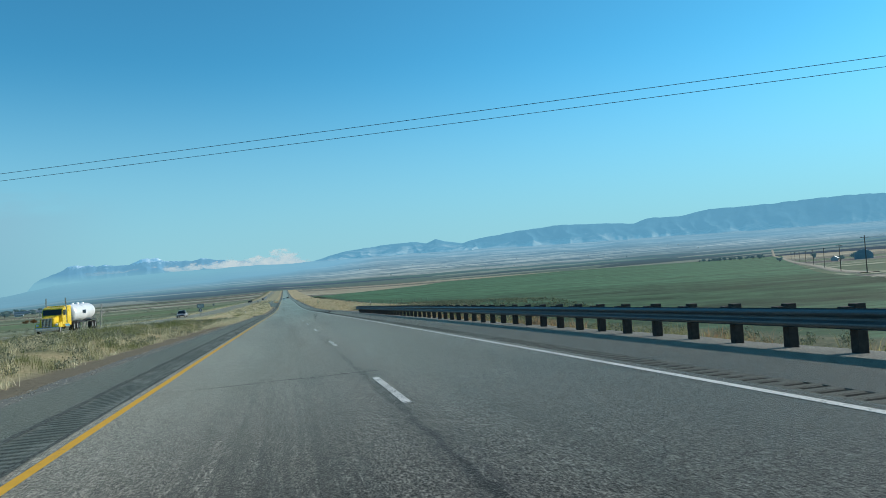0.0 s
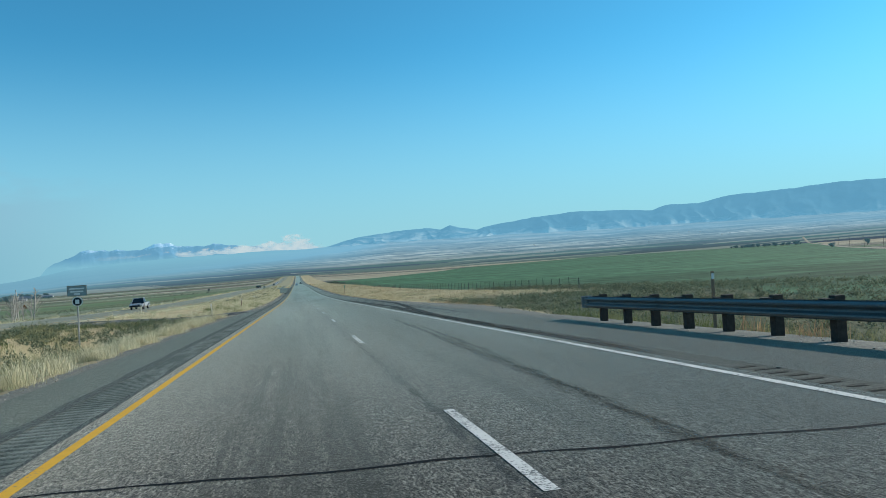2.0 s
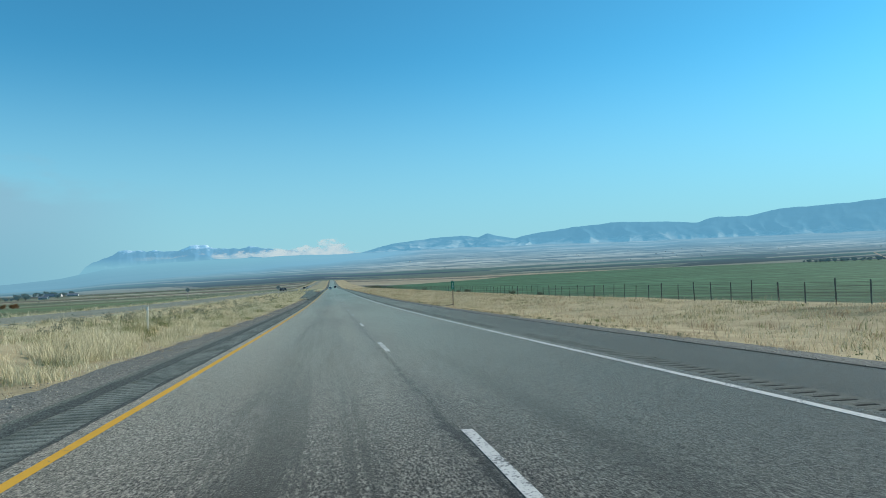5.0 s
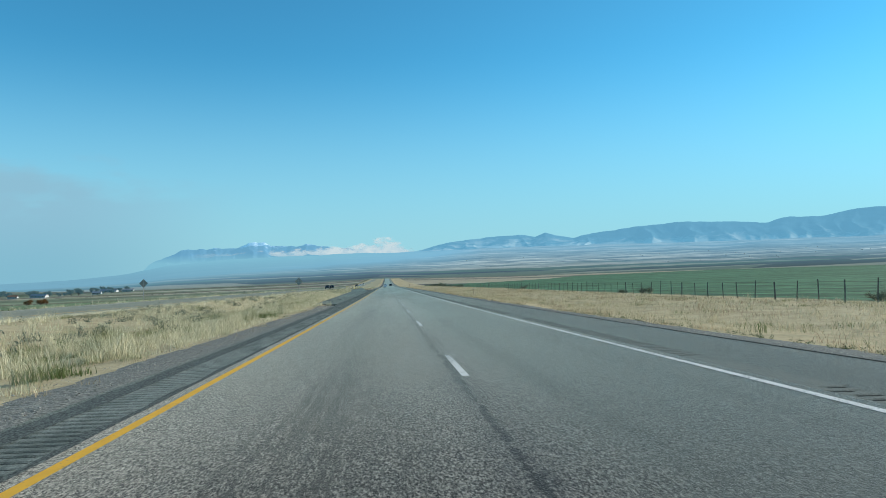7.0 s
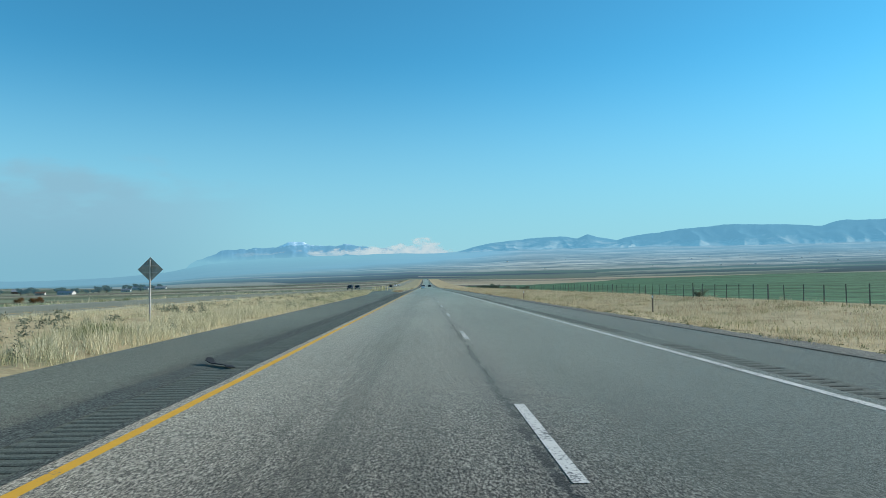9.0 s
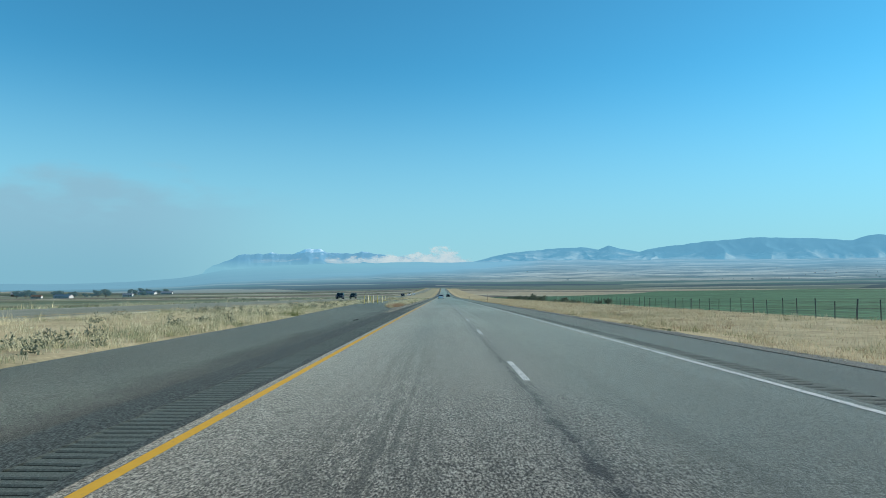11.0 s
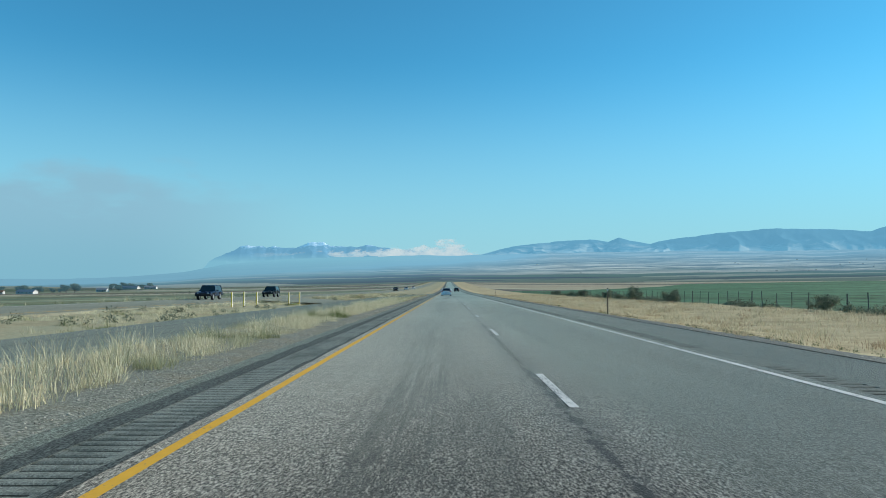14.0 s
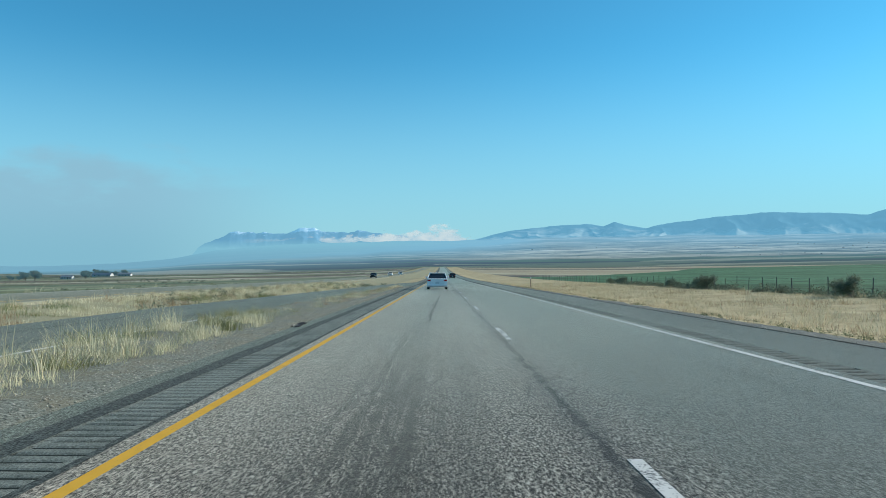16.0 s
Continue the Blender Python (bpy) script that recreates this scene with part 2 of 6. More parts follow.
# ---- materials ----
ROAD = asphalt("worn_chip_seal", (0.110, 0.110, 0.091), 1.0, tracks=True, sheen=0.55)
SHOULDER = asphalt("shoulder_asphalt", (0.108, 0.119, 0.099), 0.6, sheen=0.32, grain=0.8)
PULLOUT = asphalt("dark_pullout_asphalt", (0.062, 0.076, 0.061), 0.8, sheen=0.19, grain=0.9, spill=True)
SEALED = asphalt("sealed_rumble_asphalt", (0.058, 0.065, 0.056), 0.7)
GROOVE = rumble_material("dark_groove_asphalt", (0.022, 0.026, 0.022), (0.014, 0.017, 0.014), 0.04)
WORN = rumble_material("rumble_asphalt", (0.20, 0.21, 0.175), (0.055, 0.066, 0.055), 0.14)
FARROAD = asphalt("grey_asphalt", (0.205, 0.205, 0.155), 0.3, sheen=0.10, spec=0.05)


def paint(name, colour, wear):
    k = Mat(name, 0.8, 0.0, 0.15)
    chips = k.noise(34.0, 4, rough=0.65)
    old = k.noise(2.3, 3)
    f = k.between(k.math("ADD", chips, k.math("MULTIPLY", old, 0.5)), wear, wear + 0.1)
    k.set("Base Color", k.mix(f, k.mix(k.noise(5.0, 3), colour, tuple(c * 0.8 for c in colour)), (0.16, 0.16, 0.15)))
    k.bump(chips, 0.3, 0.004)
    return k.m


WHITE = paint("worn_white_paint", (0.70, 0.68, 0.62), 0.80)
DASH = paint("chipped_white_paint", (0.70, 0.68, 0.62), 0.77)
YELLOW = paint("worn_yellow_paint", (0.78, 0.42, 0.045), 0.90)


def ground_material():
    """Dry grass verges, gravel shoulders, a green field and a patchwork of far fields."""
    k = Mat("open_ground", 0.95, 0.0, 0.1)
    x, y, z = k.xyz()
    big, mid, fine = k.noise(0.06, 3), k.noise(0.6, 4), k.noise(7.0, 3)
    straw = k.ramp(k.math("ADD", k.math("MULTIPLY", mid, 0.6), k.math("MULTIPLY", fine, 0.4)),
                   [(0.3, (0.27, 0.21, 0.115)), (0.5, (0.46, 0.37, 0.215)), (0.7, (0.58, 0.48, 0.29))])
    weedy = k.ramp(fine, [(0.35, (0.08, 0.085, 0.04)), (0.65, (0.22, 0.21, 0.11))])
    col = k.mix(k.between(k.math("ADD", big, k.math("MULTIPLY", mid, 0.35)), 0.76, 0.92), straw, weedy)
    # sage-grey litter between the pull-out and the opposite carriageway
    isle = k.math("MULTIPLY", k.math("MULTIPLY", k.between(y, 390, 430), k.between(x, -9.0, -10.0)), k.between(x, -21.0, -20.0))
    col = k.mix(k.math("MULTIPLY", isle, k.between(mid, 0.35, 0.6, 0.4, 0.85)), col, k.mix(fine, (0.20, 0.205, 0.125), (0.38, 0.37, 0.25)))
    # the low ground before the crossover is greener
    low = k.math("MULTIPLY", k.between(y, 118, 85), k.math("GREATER_THAN", 1.0, x))
    col = k.mix(k.math("MULTIPLY", k.math("MULTIPLY", low, k.between(x, -7.5, -10.5, 0.25, 1.0)), k.between(mid, 0.35, 0.6, 0.4, 0.95)), col, weedy)
    rank = k.math("MULTIPLY", k.between(y, 150, 122), k.between(x, 10.5, 13))
    col = k.mix(k.math("MULTIPLY", rank, k.between(mid, 0.3, 0.6, 0.8, 1.0)), col, k.ramp(fine, [(0.35, (0.04, 0.052, 0.03)), (0.65, (0.12, 0.135, 0.075))]))
    # bare brown soil along the first stretch
    soil = k.mix(k.noise(9.0, 3), (0.11, 0.085, 0.058), (0.25, 0.20, 0.135))
    ex = k.math("ADD", x, k.math("MULTIPLY", k.math("SUBTRACT", mid, 0.5), 1.6))
    f = k.math("MULTIPLY", k.between(ex, -8.7, -7.9), k.between(y, 84, 60, 0.0, 0.85))
    col = k.mix(k.math("MULTIPLY", f, k.math("GREATER_THAN", 0.0, x)), col, soil)
    # grey gravel beside the asphalt
    grav = k.ramp(k.noise(26.0, 4, rough=0.8), [(0.35, (0.06, 0.063, 0.055)), (0.5, (0.165, 0.165, 0.142)), (0.66, (0.38, 0.37, 0.31))])
    edge = k.math("ADD", x, k.math("MULTIPLY", k.math("SUBTRACT", mid, 0.5), 0.9))
    lim = k.between(y, 115, 135, -6.6, -6.1)
    bay = k.math("MULTIPLY", k.between(y, 78, 88), k.between(y, 132, 112))
    f = k.math("MULTIPLY", k.math("GREATER_THAN", edge, lim), k.math("LESS_THAN", edge, k.math("MULTIPLY_ADD", bay, 3.0, k.between(y, 92, 80, 7.8, 8.2))))
    col = k.mix(f, col, grav)
    # sage and pasture west of the far carriageway
    drift = k.noise(0.022, 5, k.vec((0.35, 1.0, 1), 0.15), 0.6)
    past = k.ramp(k.math("ADD", k.math("MULTIPLY", drift, 0.65), k.math("MULTIPLY", mid, 0.35)),
                  [(0.34, (0.05, 0.065, 0.03)), (0.42, (0.12, 0.15, 0.06)), (0.47, (0.20, 0.20, 0.09)), (0.52, (0.095, 0.075, 0.05)), (0.57, (0.15, 0.17, 0.075)), (0.64, (0.34, 0.29, 0.17))])
    col = k.mix(k.between(x, -33, -40), col, past)
    plot = k.n.new("ShaderNodeSeparateColor")
    k.plug(k.cells(1.0, k.vec((0.004, 0.019, 0), 0.08)), plot.inputs[0])
    rows = k.steps(plot.outputs[0], [(0.0, (0.16, 0.17, 0.08)), (0.2, (0.33, 0.28, 0.17)), (0.36, (0.09, 0.075, 0.05)), (0.5, (0.07, 0.11, 0.045)), (0.68, (0.24, 0.22, 0.11)), (0.86, (0.055, 0.065, 0.035))])
    rows = k.mix(k.between(mid, 0.4, 0.6, 0.15, 0.5), rows, past)
    # strips of meadow, green barley, ploughland and stubble lying across the plain
    lay = k.math("ADD", k.math("MULTIPLY_ADD", x, 0.22, y), k.math("MULTIPLY", k.math("SUBTRACT", k.noise(0.006, 4, k.vec((1, 0.6, 1)), 0.6), 0.5), 260))
    strips = k.steps(k.between(lay, 180, 1700), [(0.0, (0.27, 0.29, 0.19)), (0.10, (0.13, 0.185, 0.105)), (0.225, (0.15, 0.235, 0.11)), (0.30, (0.17, 0.25, 0.13)), (0.335, (0.17, 0.15, 0.11)), (0.375, (0.26, 0.29, 0.18)),
                                                 (0.46, (0.14, 0.19, 0.12)), (0.53, (0.31, 0.30, 0.20)), (0.57, (0.50, 0.45, 0.34)), (0.60, (0.19, 0.16, 0.13)), (0.66, (0.25, 0.27, 0.18)), (0.75, (0.48, 0.43, 0.34)), (0.79, (0.16, 0.145, 0.135)), (0.9, (0.29, 0.28, 0.22))])
    rows = k.mix(k.between(plot.outputs[1], 0.55, 0.6, 0.12, 0.55), strips, rows)
    rows = k.mix(1.0, rows, k.ramp(drift, [(0.3, 0.75), (0.7, 1.25)]), "MULTIPLY")
    hedge = k.between(k.noise(1.0, 5, k.vec((0.006, 0.05, 0), 0.2, (3, 11, 0)), 0.6), 0.57, 0.61, 0.0, 0.85)
    rows = k.mix(hedge, rows, k.mix(k.between(y, 500, 1000), (0.045, 0.06, 0.032), (0.075, 0.06, 0.062)))
    pale = k.between(k.noise(1.0, 4, k.vec((0.005, 0.06, 0), 0.2, (9, 2, 0)), 0.6), 0.60, 0.64, 0.0, 0.7)
    rows = k.mix(pale, rows, (0.46, 0.40, 0.28))
    col = k.mix(k.math("MULTIPLY", k.between(x, -40, -46), k.between(y, 230, 320, 0.0, 0.92)), col, rows)
    # the green meadow beyond the opposite carriageway's last stretch
    lea = k.math("MULTIPLY", k.math("MULTIPLY", k.between(x, -31.2, -33.0), k.between(x, -300, -180)), k.math("MULTIPLY", k.between(y, 430, 485), k.between(y, 860, 700)))
    grown = k.mix(k.noise(0.05, 5, k.vec((0.3, 1.2, 1), 0.15), 0.65), (0.07, 0.115, 0.052), (0.23, 0.29, 0.15))
    col = k.mix(k.math("MULTIPLY", lea, k.between(drift, 0.35, 0.65, 0.9, 0.5)), col, grown)
    # long patchwork of fields
    strip = k.cells(1.0, k.vec((0.0011, 0.0060, 0), 0.14))
    bw = k.n.new("ShaderNodeSeparateColor")
    k.plug(strip, bw.inputs[0])
    parcel = k.steps(bw.outputs[0], [(0.0, (0.36, 0.30, 0.20)), (0.2, (0.10, 0.09, 0.085)), (0.36, (0.10, 0.145, 0.075)),
                                     (0.55, (0.38, 0.32, 0.21)), (0.68, (0.16, 0.15, 0.11)), (0.84, (0.06, 0.09, 0.045))])
    parcel = k.mix(0.12, parcel, k.ramp(k.noise(0.012, 4, k.vec((0.3, 2.0, 1))), [(0.35, (0.08, 0.08, 0.06)), (0.65, (0.3, 0.27, 0.19))]))
    line = k.noise(1.0, 5, k.vec((0.0016, 0.03, 0), 0.12, (5, 1, 0)), 0.65)
    parcel = k.mix(k.between(line, 0.57, 0.61, 0.0, 0.7), parcel, (0.07, 0.06, 0.066))
    parcel = k.mix(k.between(line, 0.45, 0.41, 0.0, 0.8), parcel, (0.47, 0.43, 0.31))
    # distance haze painted into the far fields as a blue-grey tone
    haze_tone = k.mix(k.noise(0.004, 5, k.vec((0.4, 2.5, 1))), (0.11, 0.14, 0.17), (0.27, 0.29, 0.31))
    parcel = k.mix(k.between(y, 1500, 3600, 0.0, 0.6), parcel, haze_tone)
    wob = k.math("MULTIPLY", k.math("SUBTRACT", k.noise(0.01, 3), 0.5), 30)
    far = k.math("MAXIMUM", k.between(k.math("ADD", y, wob), 690, 700), k.math("MAXIMUM", k.between(k.math("ADD", x, wob), -135, -145), k.between(x, 27, 28)))
    verge = k.math("MULTIPLY", k.between(x, -46, -44), k.between(x, 29, 27))
    verge = k.math("MULTIPLY", verge, k.between(y, 2600, 2000))
    far = k.math("MULTIPLY", far, k.math("SUBTRACT", 1.0, verge))
    near_west = k.math("MULTIPLY", k.between(x, -40, -44), k.between(k.math("ADD", y, k.math("MULTIPLY", wob, 6.0)), 1500, 1480))
    far = k.math("MULTIPLY", far, k.math("SUBTRACT", 1.0, near_west))
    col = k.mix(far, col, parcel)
    # the green field of winter wheat on the east side
    wheat = k.mix(k.math("ADD", k.math("MULTIPLY", k.noise(0.05, 4, k.vec((0.3, 1.5, 1), 0.5)), 0.6), k.math("MULTIPLY", k.noise(1.5, 3), 0.4)),
                  (0.038, 0.10, 0.056), (0.13, 0.255, 0.13))
    # thin, darker growth in long drifts and on the low ground by the road's first stretch
    thin = k.between(k.noise(0.014, 5, k.vec((0.35, 1.3, 1), 0.5), 0.6), 0.42, 0.62, 0.0, 0.5)
    wheat = k.mix(thin, wheat, (0.045, 0.075, 0.035))
    wheat = k.mix(k.math("MULTIPLY", k.between(y, 330, 150), k.between(k.noise(0.03, 4, k.vec((0.4, 1.6, 1), 0.4)), 0.35, 0.6, 0.4, 1.0)), wheat, (0.038, 0.068, 0.033))
    ruffle = k.noise(1.0, 6, k.vec((0.05, 0.22, 0), 0.3), 0.72)
    wheat = k.mix(1.0, wheat, k.ramp(ruffle, [(0.36, 0.5), (0.5, 1.0), (0.62, 1.45)]), "MULTIPLY")
    l1 = k.math("SUBTRACT", k.math("MULTIPLY_ADD", x, 2.1, 760.0), y)
    l2 = k.math("SUBTRACT", k.math("MULTIPLY_ADD", x, 0.5, 1313.0), y)
    east = k.math("MULTIPLY", k.math("MULTIPLY", k.math("GREATER_THAN", l1, 0.0), k.math("GREATER_THAN", l2, 0.0)), k.between(x, 26.5, 28.5))
    east = k.math("MULTIPLY", east, k.math("LESS_THAN", k.math("MULTIPLY_ADD", y, -0.79, x), 22.0))
    col = k.mix(east, col, wheat)
    k.set("Base Color", col)
    k.bump(k.math("ADD", mid, fine), 0.7, 0.06)
    return k.m


GROUND = ground_material()


# ---- mesh helpers ----
def part(name, bm, material, parent=None, label="", smooth=False):
    me = bpy.data.meshes.new(name)
    bm.to_mesh(me), bm.free()
    me.materials.append(material)
    if smooth:
        me.polygons.foreach_set("use_smooth", [True] * len(me.polygons))
    ob = new(name, me)
    ob.parent = parent
    if label:
        ob["label"] = label
    return ob


def sheet(name, verts, faces, material, parent=None, smooth=False):
    me = bpy.data.meshes.new(name)
    me.from_pydata([tuple(map(float, v)) for v in verts], [], [tuple(map(int, q)) for q in faces])
    me.materials.append(material)
    if smooth:
        me.polygons.foreach_set("use_smooth", [True] * len(me.polygons))
    me.update()
    ob = new(name, me)
    ob.parent = parent
    return ob


def gridfaces(ni, nj, off=0):
    return [(off + i * nj + j, off + i * nj + j + 1, off + (i + 1) * nj + j + 1, off + (i + 1) * nj + j) for i in range(ni - 1) for j in range(nj - 1)]


def smoothstep(a, b, v):
    u = np.clip((v - a) / (b - a), 0, 1)
    return u * u * (3 - 2 * u)


def box(bm, c, s, rot=None, bevel=0.0):
    m = Matrix.Translation(c) @ (rot or Matrix()) @ Matrix.Diagonal((*s, 1))
    r = bmesh.ops.create_cube(bm, size=1, matrix=m)
    if bevel:
        es = list({e for v in r["verts"] for e in v.link_edges})
        bmesh.ops.bevel(bm, geom=es, offset=bevel, segments=2, affect="EDGES", profile=0.5)
    return r["verts"]


def tube(bm, a, b, r0, r1=None, seg=10, caps=True):
    a, b = Vector(a), Vector(b)
    q = (b - a).to_track_quat("Z", "Y").to_matrix().to_4x4()
    r = bmesh.ops.create_cone(bm, cap_ends=caps, segments=seg, radius1=r0, radius2=r0 if r1 is None else r1, depth=(b - a).length,
                              matrix=Matrix.Translation((a + b) / 2) @ q)
    return r["verts"]


def extrude_profile(bm, pts, x0, x1):
    """A closed outline of (y, z) points drawn out along x."""
    a = [bm.verts.new((x0, p, q)) for p, q in pts]
    b = [bm.verts.new((x1, p, q)) for p, q in pts]
    bm.faces.new(a), bm.faces.new(b[::-1])
    for i in range(len(pts)):
        j = (i + 1) % len(pts)
        bm.faces.new((a[j], a[i], b[i], b[j]))


def root(name, at, turn=0.0):
    ob = new(name)
    ob.empty_display_size = 0.3
    ob.matrix_world = pose(*at, 0, 0, turn)
    return ob


# ---- ground: one sheet to the horizon ----
PULL_Y = (118, 136, 284, 286, 300, 395, 418, 450, 560, 640, 660)
PULL_X = (-5.8, -4.9, -4.9, -6.95, -7.2, -9.2, -10.6, -12.6, -12.7, -8.0, -4.9)


def pull_edge(y):
    """Outer edge of the paved strip west of the carriageway."""
    return np.interp(y, PULL_Y, PULL_X, left=-5.8, right=-4.9)


RSIDE = ((6.25, 6.6, 8.0, 12, 18, 24, 60, 250, 2500, 7000), (-0.12, -0.05, -0.12, -0.4, -0.25, -0.15, -0.9, -1.2, 27, 70))
LSIDE = ((-7000, -2000, -700, -300, -120, -60, -45, -36, -31, -30.3, -20.5, -19.8, -12.5, -9, -6.2, -5.1, -4.7), (-20, -20, -16, -8.5, -4.2, -2.2, -1.2, -0.35, 0.0, -0.06, -0.06, 0.0, -0.25, -0.25, -0.08, -0.05, -0.12))


def ground(x, y):
    """Height of the ground sheet."""
    x, y = np.asarray(x, float), np.asarray(y, float)
    s = np.where(x > 0, np.interp(x, *RSIDE), np.interp(x, *LSIDE))
    dip = smoothstep(112, 78, y) * smoothstep(7.8, 16, x) * smoothstep(400, 60, x)
    s = s - 2.2 * dip
    creek = smoothstep(116, 104, y) * smoothstep(70, 92, y) * smoothstep(-7.2, -10.5, x) * smoothstep(-16.5, -12.5, x)
    s = s - 0.9 * creek
    hump = smoothstep(136, 150, y) * smoothstep(235, 215, y) * smoothstep(-7.5, -10.5, x) * smoothstep(-19.6, -13.5, x)
    s = s + 0.42 * hump
    bank = smoothstep(92, 70, y) * smoothstep(-8.2, -11.0, x) * smoothstep(-20.0, -16.0, x)
    s = s + 0.45 * bank
    pe = pull_edge(y)
    s = np.where((x < -5.2) & (x > pe - 3.0) & (y > 276) & (y < 420), np.maximum(s, -0.025), s)
    s = np.where((x < 0) & (x > pe - 0.25), np.minimum(s, -0.12), s)
    s = np.where((x < -12) & (x > -20.4) & (y > 520) & (y < 562), np.minimum(s, -0.12 + 0.008 * (-12.4 - x)), s)
    return prof(y) + s


gx = np.unique(np.concatenate([np.linspace(-6500, -600, 14), np.linspace(-600, -60, 22), np.linspace(-60, -31, 12), np.linspace(-30.3, -20.5, 5), np.linspace(-19.8, -5.1, 36),
                               [-4.8, 0, 6.25], np.linspace(6.6, 26, 26), np.linspace(30, 400, 30), np.linspace(500, 6500, 22)]))
gy = np.unique(np.concatenate([np.linspace(-400, -30, 12), np.arange(-30, 700, 2.5), np.linspace(700, 1500, 50), np.linspace(1600, 5300, 36)]))
XX, YY = np.meshgrid(gx, gy, indexing="ij")
ZZ = ground(XX, YY)
rough = np.array([noise.noise((a * 0.5, b * 0.5, 0.0)) + 0.5 * noise.noise((a * 1.7, b * 1.7, 3.0)) for a, b in zip(XX.ravel(), YY.ravel())]).reshape(XX.shape)
off_road = (XX < pull_edge(YY) - 0.4) & ((XX < -31) | (XX > -20)) | (XX > 7.0)
ZZ = ZZ + np.where(off_road, rough * np.clip(np.abs(XX) * 0.006, 0.02, 0.22), 0)
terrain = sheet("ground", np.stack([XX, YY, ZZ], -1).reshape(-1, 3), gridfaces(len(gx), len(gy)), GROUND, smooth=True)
tagged(terrain, "open valley floor of dry grass, gravel edges and green fields", "ground", kind="structure")

# ---- carriageway in bands, each following the profile ----
RY = np.concatenate([np.arange(-60, 720, 4.0), np.arange(720, 1500, 15.0), np.linspace(1500, 5200, 60)])


def band(name, x0, x1, ys, lift, material, label, category="road", depth=0.3, left=None, right=None):
    """A strip along the road with a flat top and side walls; left and right may give its edges as functions of y."""
    verts, faces = [], []
    for y in ys:
        a = x0 if left is None else left(y)
        b = x1 if right is None else right(y)
        z = prof(y) + lift
        verts += [(a, y, z - depth), (a, y, z), (b, y, z), (b, y, z - depth)]
    ob = sheet(name, verts, gridfaces(len(ys), 4), material)
    return tagged(ob, label, category, kind="structure")


def strip_in(y):
    """The west rumble strip lies nearer the line along the first stretch."""
    return float(np.interp(y, (60, 84), (0.05, 0.0)))


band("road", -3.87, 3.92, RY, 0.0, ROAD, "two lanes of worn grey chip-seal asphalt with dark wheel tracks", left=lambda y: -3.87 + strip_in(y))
band("road_shoulder_east", 4.39, 6.42, RY, 0.0, SHOULDER, "smooth grey asphalt shoulder beside the lane", "shoulder")
band("road_shoulder_west", 0, -4.56, RY, 0.0, PULLOUT, "narrow asphalt edge and wide paved pull-out strip", "shoulder", left=lambda y: float(pull_edge(y)), right=lambda y: -4.56 + strip_in(y))
tagged(sheet("road_turning_place", [(x, v, prof(v) + 0.004 + 0.085 * (-12.4 - x) / 8.1) for x in np.linspace(-20.5, -12.4, 8) for v in np.linspace(526 + (-12.7 - x) * 1.1, 541 + (-12.7 - x) * 1.8, 9)],
             gridfaces(8, 9), FARROAD), "smooth grey asphalt joining the pull-out to the opposite carriageway", "road", kind="structure")
band("road_oncoming", -30.4, -20.4, RY, 0.1, FARROAD, "grey asphalt of the opposite carriageway beyond the median", "road")


def rumble(name, x0, x1, y0, y1, pitch, gap=None, wide=1.0):
    """Milled rumble strip: rounded grooves across the shoulder."""
    verts, dark, y, rows = [], [], y0, 0
    prof_pts = tuple((a * wide, b) for a, b in ((0.0, 0.0), (0.03, -0.010), (0.08, -0.010), (0.11, 0.0)))
    xs = (x0, x0 + 0.08, x1 - 0.08, x1)
    while y < y1:
        cut = gap is None or (y % gap[0]) > gap[1]
        for dy, dz in prof_pts:
            for i, xx in enumerate(xs):
                d = dz if cut and 0 < i < 3 else 0.0
                end = 0.2 * noise.noise((y * 9.1, xx, 0)) if 0 < i < 3 else 0.0
                verts.append((xx + end + (strip_in(4.0 * math.floor(y / 4.0)) + (strip_in(4.0 * math.floor(y / 4.0) + 4.0) - strip_in(4.0 * math.floor(y / 4.0))) * (y / 4.0 - math.floor(y / 4.0)) if xx < 0 else 0.0), y + dy + 0.045 * noise.noise((y * 5.3, xx * 3, 1)), prof(y + dy) + d))
            rows += 1
            # near wall and floor of each groove take the darker material
            dark.append(cut and dy < 0.05 * wide)
        y += pitch
    ob = sheet(name, verts, gridfaces(rows, 4), WORN)
    ob.data.materials.append(GROOVE)
    ob.data.polygons.foreach_set("material_index", [int(dark[i] and j == 1) for i in range(rows - 1) for j in range(3)])
    return tagged(ob, "dark sealed rumble strip with milled grooves", "rumble strip", kind="structure")


rumble("rumble_strip_west", -4.56, -3.87, -20, 620, 0.2, wide=0.85)
rumble("rumble_strip_east", 3.92, 4.39, -20, 620, 0.305, gap=(18.3, 3.7), wide=1.6)
band("road_edge_west", -4.56, -3.87, RY[RY >= 620], 0.0, SEALED, "dark sealed asphalt along the lane", "shoulder")
band("road_edge_east", 3.92, 4.39, RY[RY >= 620], 0.0, SEALED, "dark sealed asphalt along the lane", "shoulder")


def stripe(name, x0, x1, ys, lift, material, label, wander=0.012, jog=None):
    verts = []
    for y in ys:
        w = wander * noise.noise((y * 0.4, x0, 0)) + (float(np.interp(y, *jog)) if jog else 0.0)
        z = prof(y) + lift
        verts += [(x0 + w, y, z), (x1 + w, y, z)]
    return tagged(sheet(name, verts, gridfaces(len(ys), 2), material), label, "road marking", kind="structure")


LY = np.concatenate([np.arange(-60, 720, 2.0), np.arange(720, 1500, 15.0), np.linspace(1500, 4800, 40)])


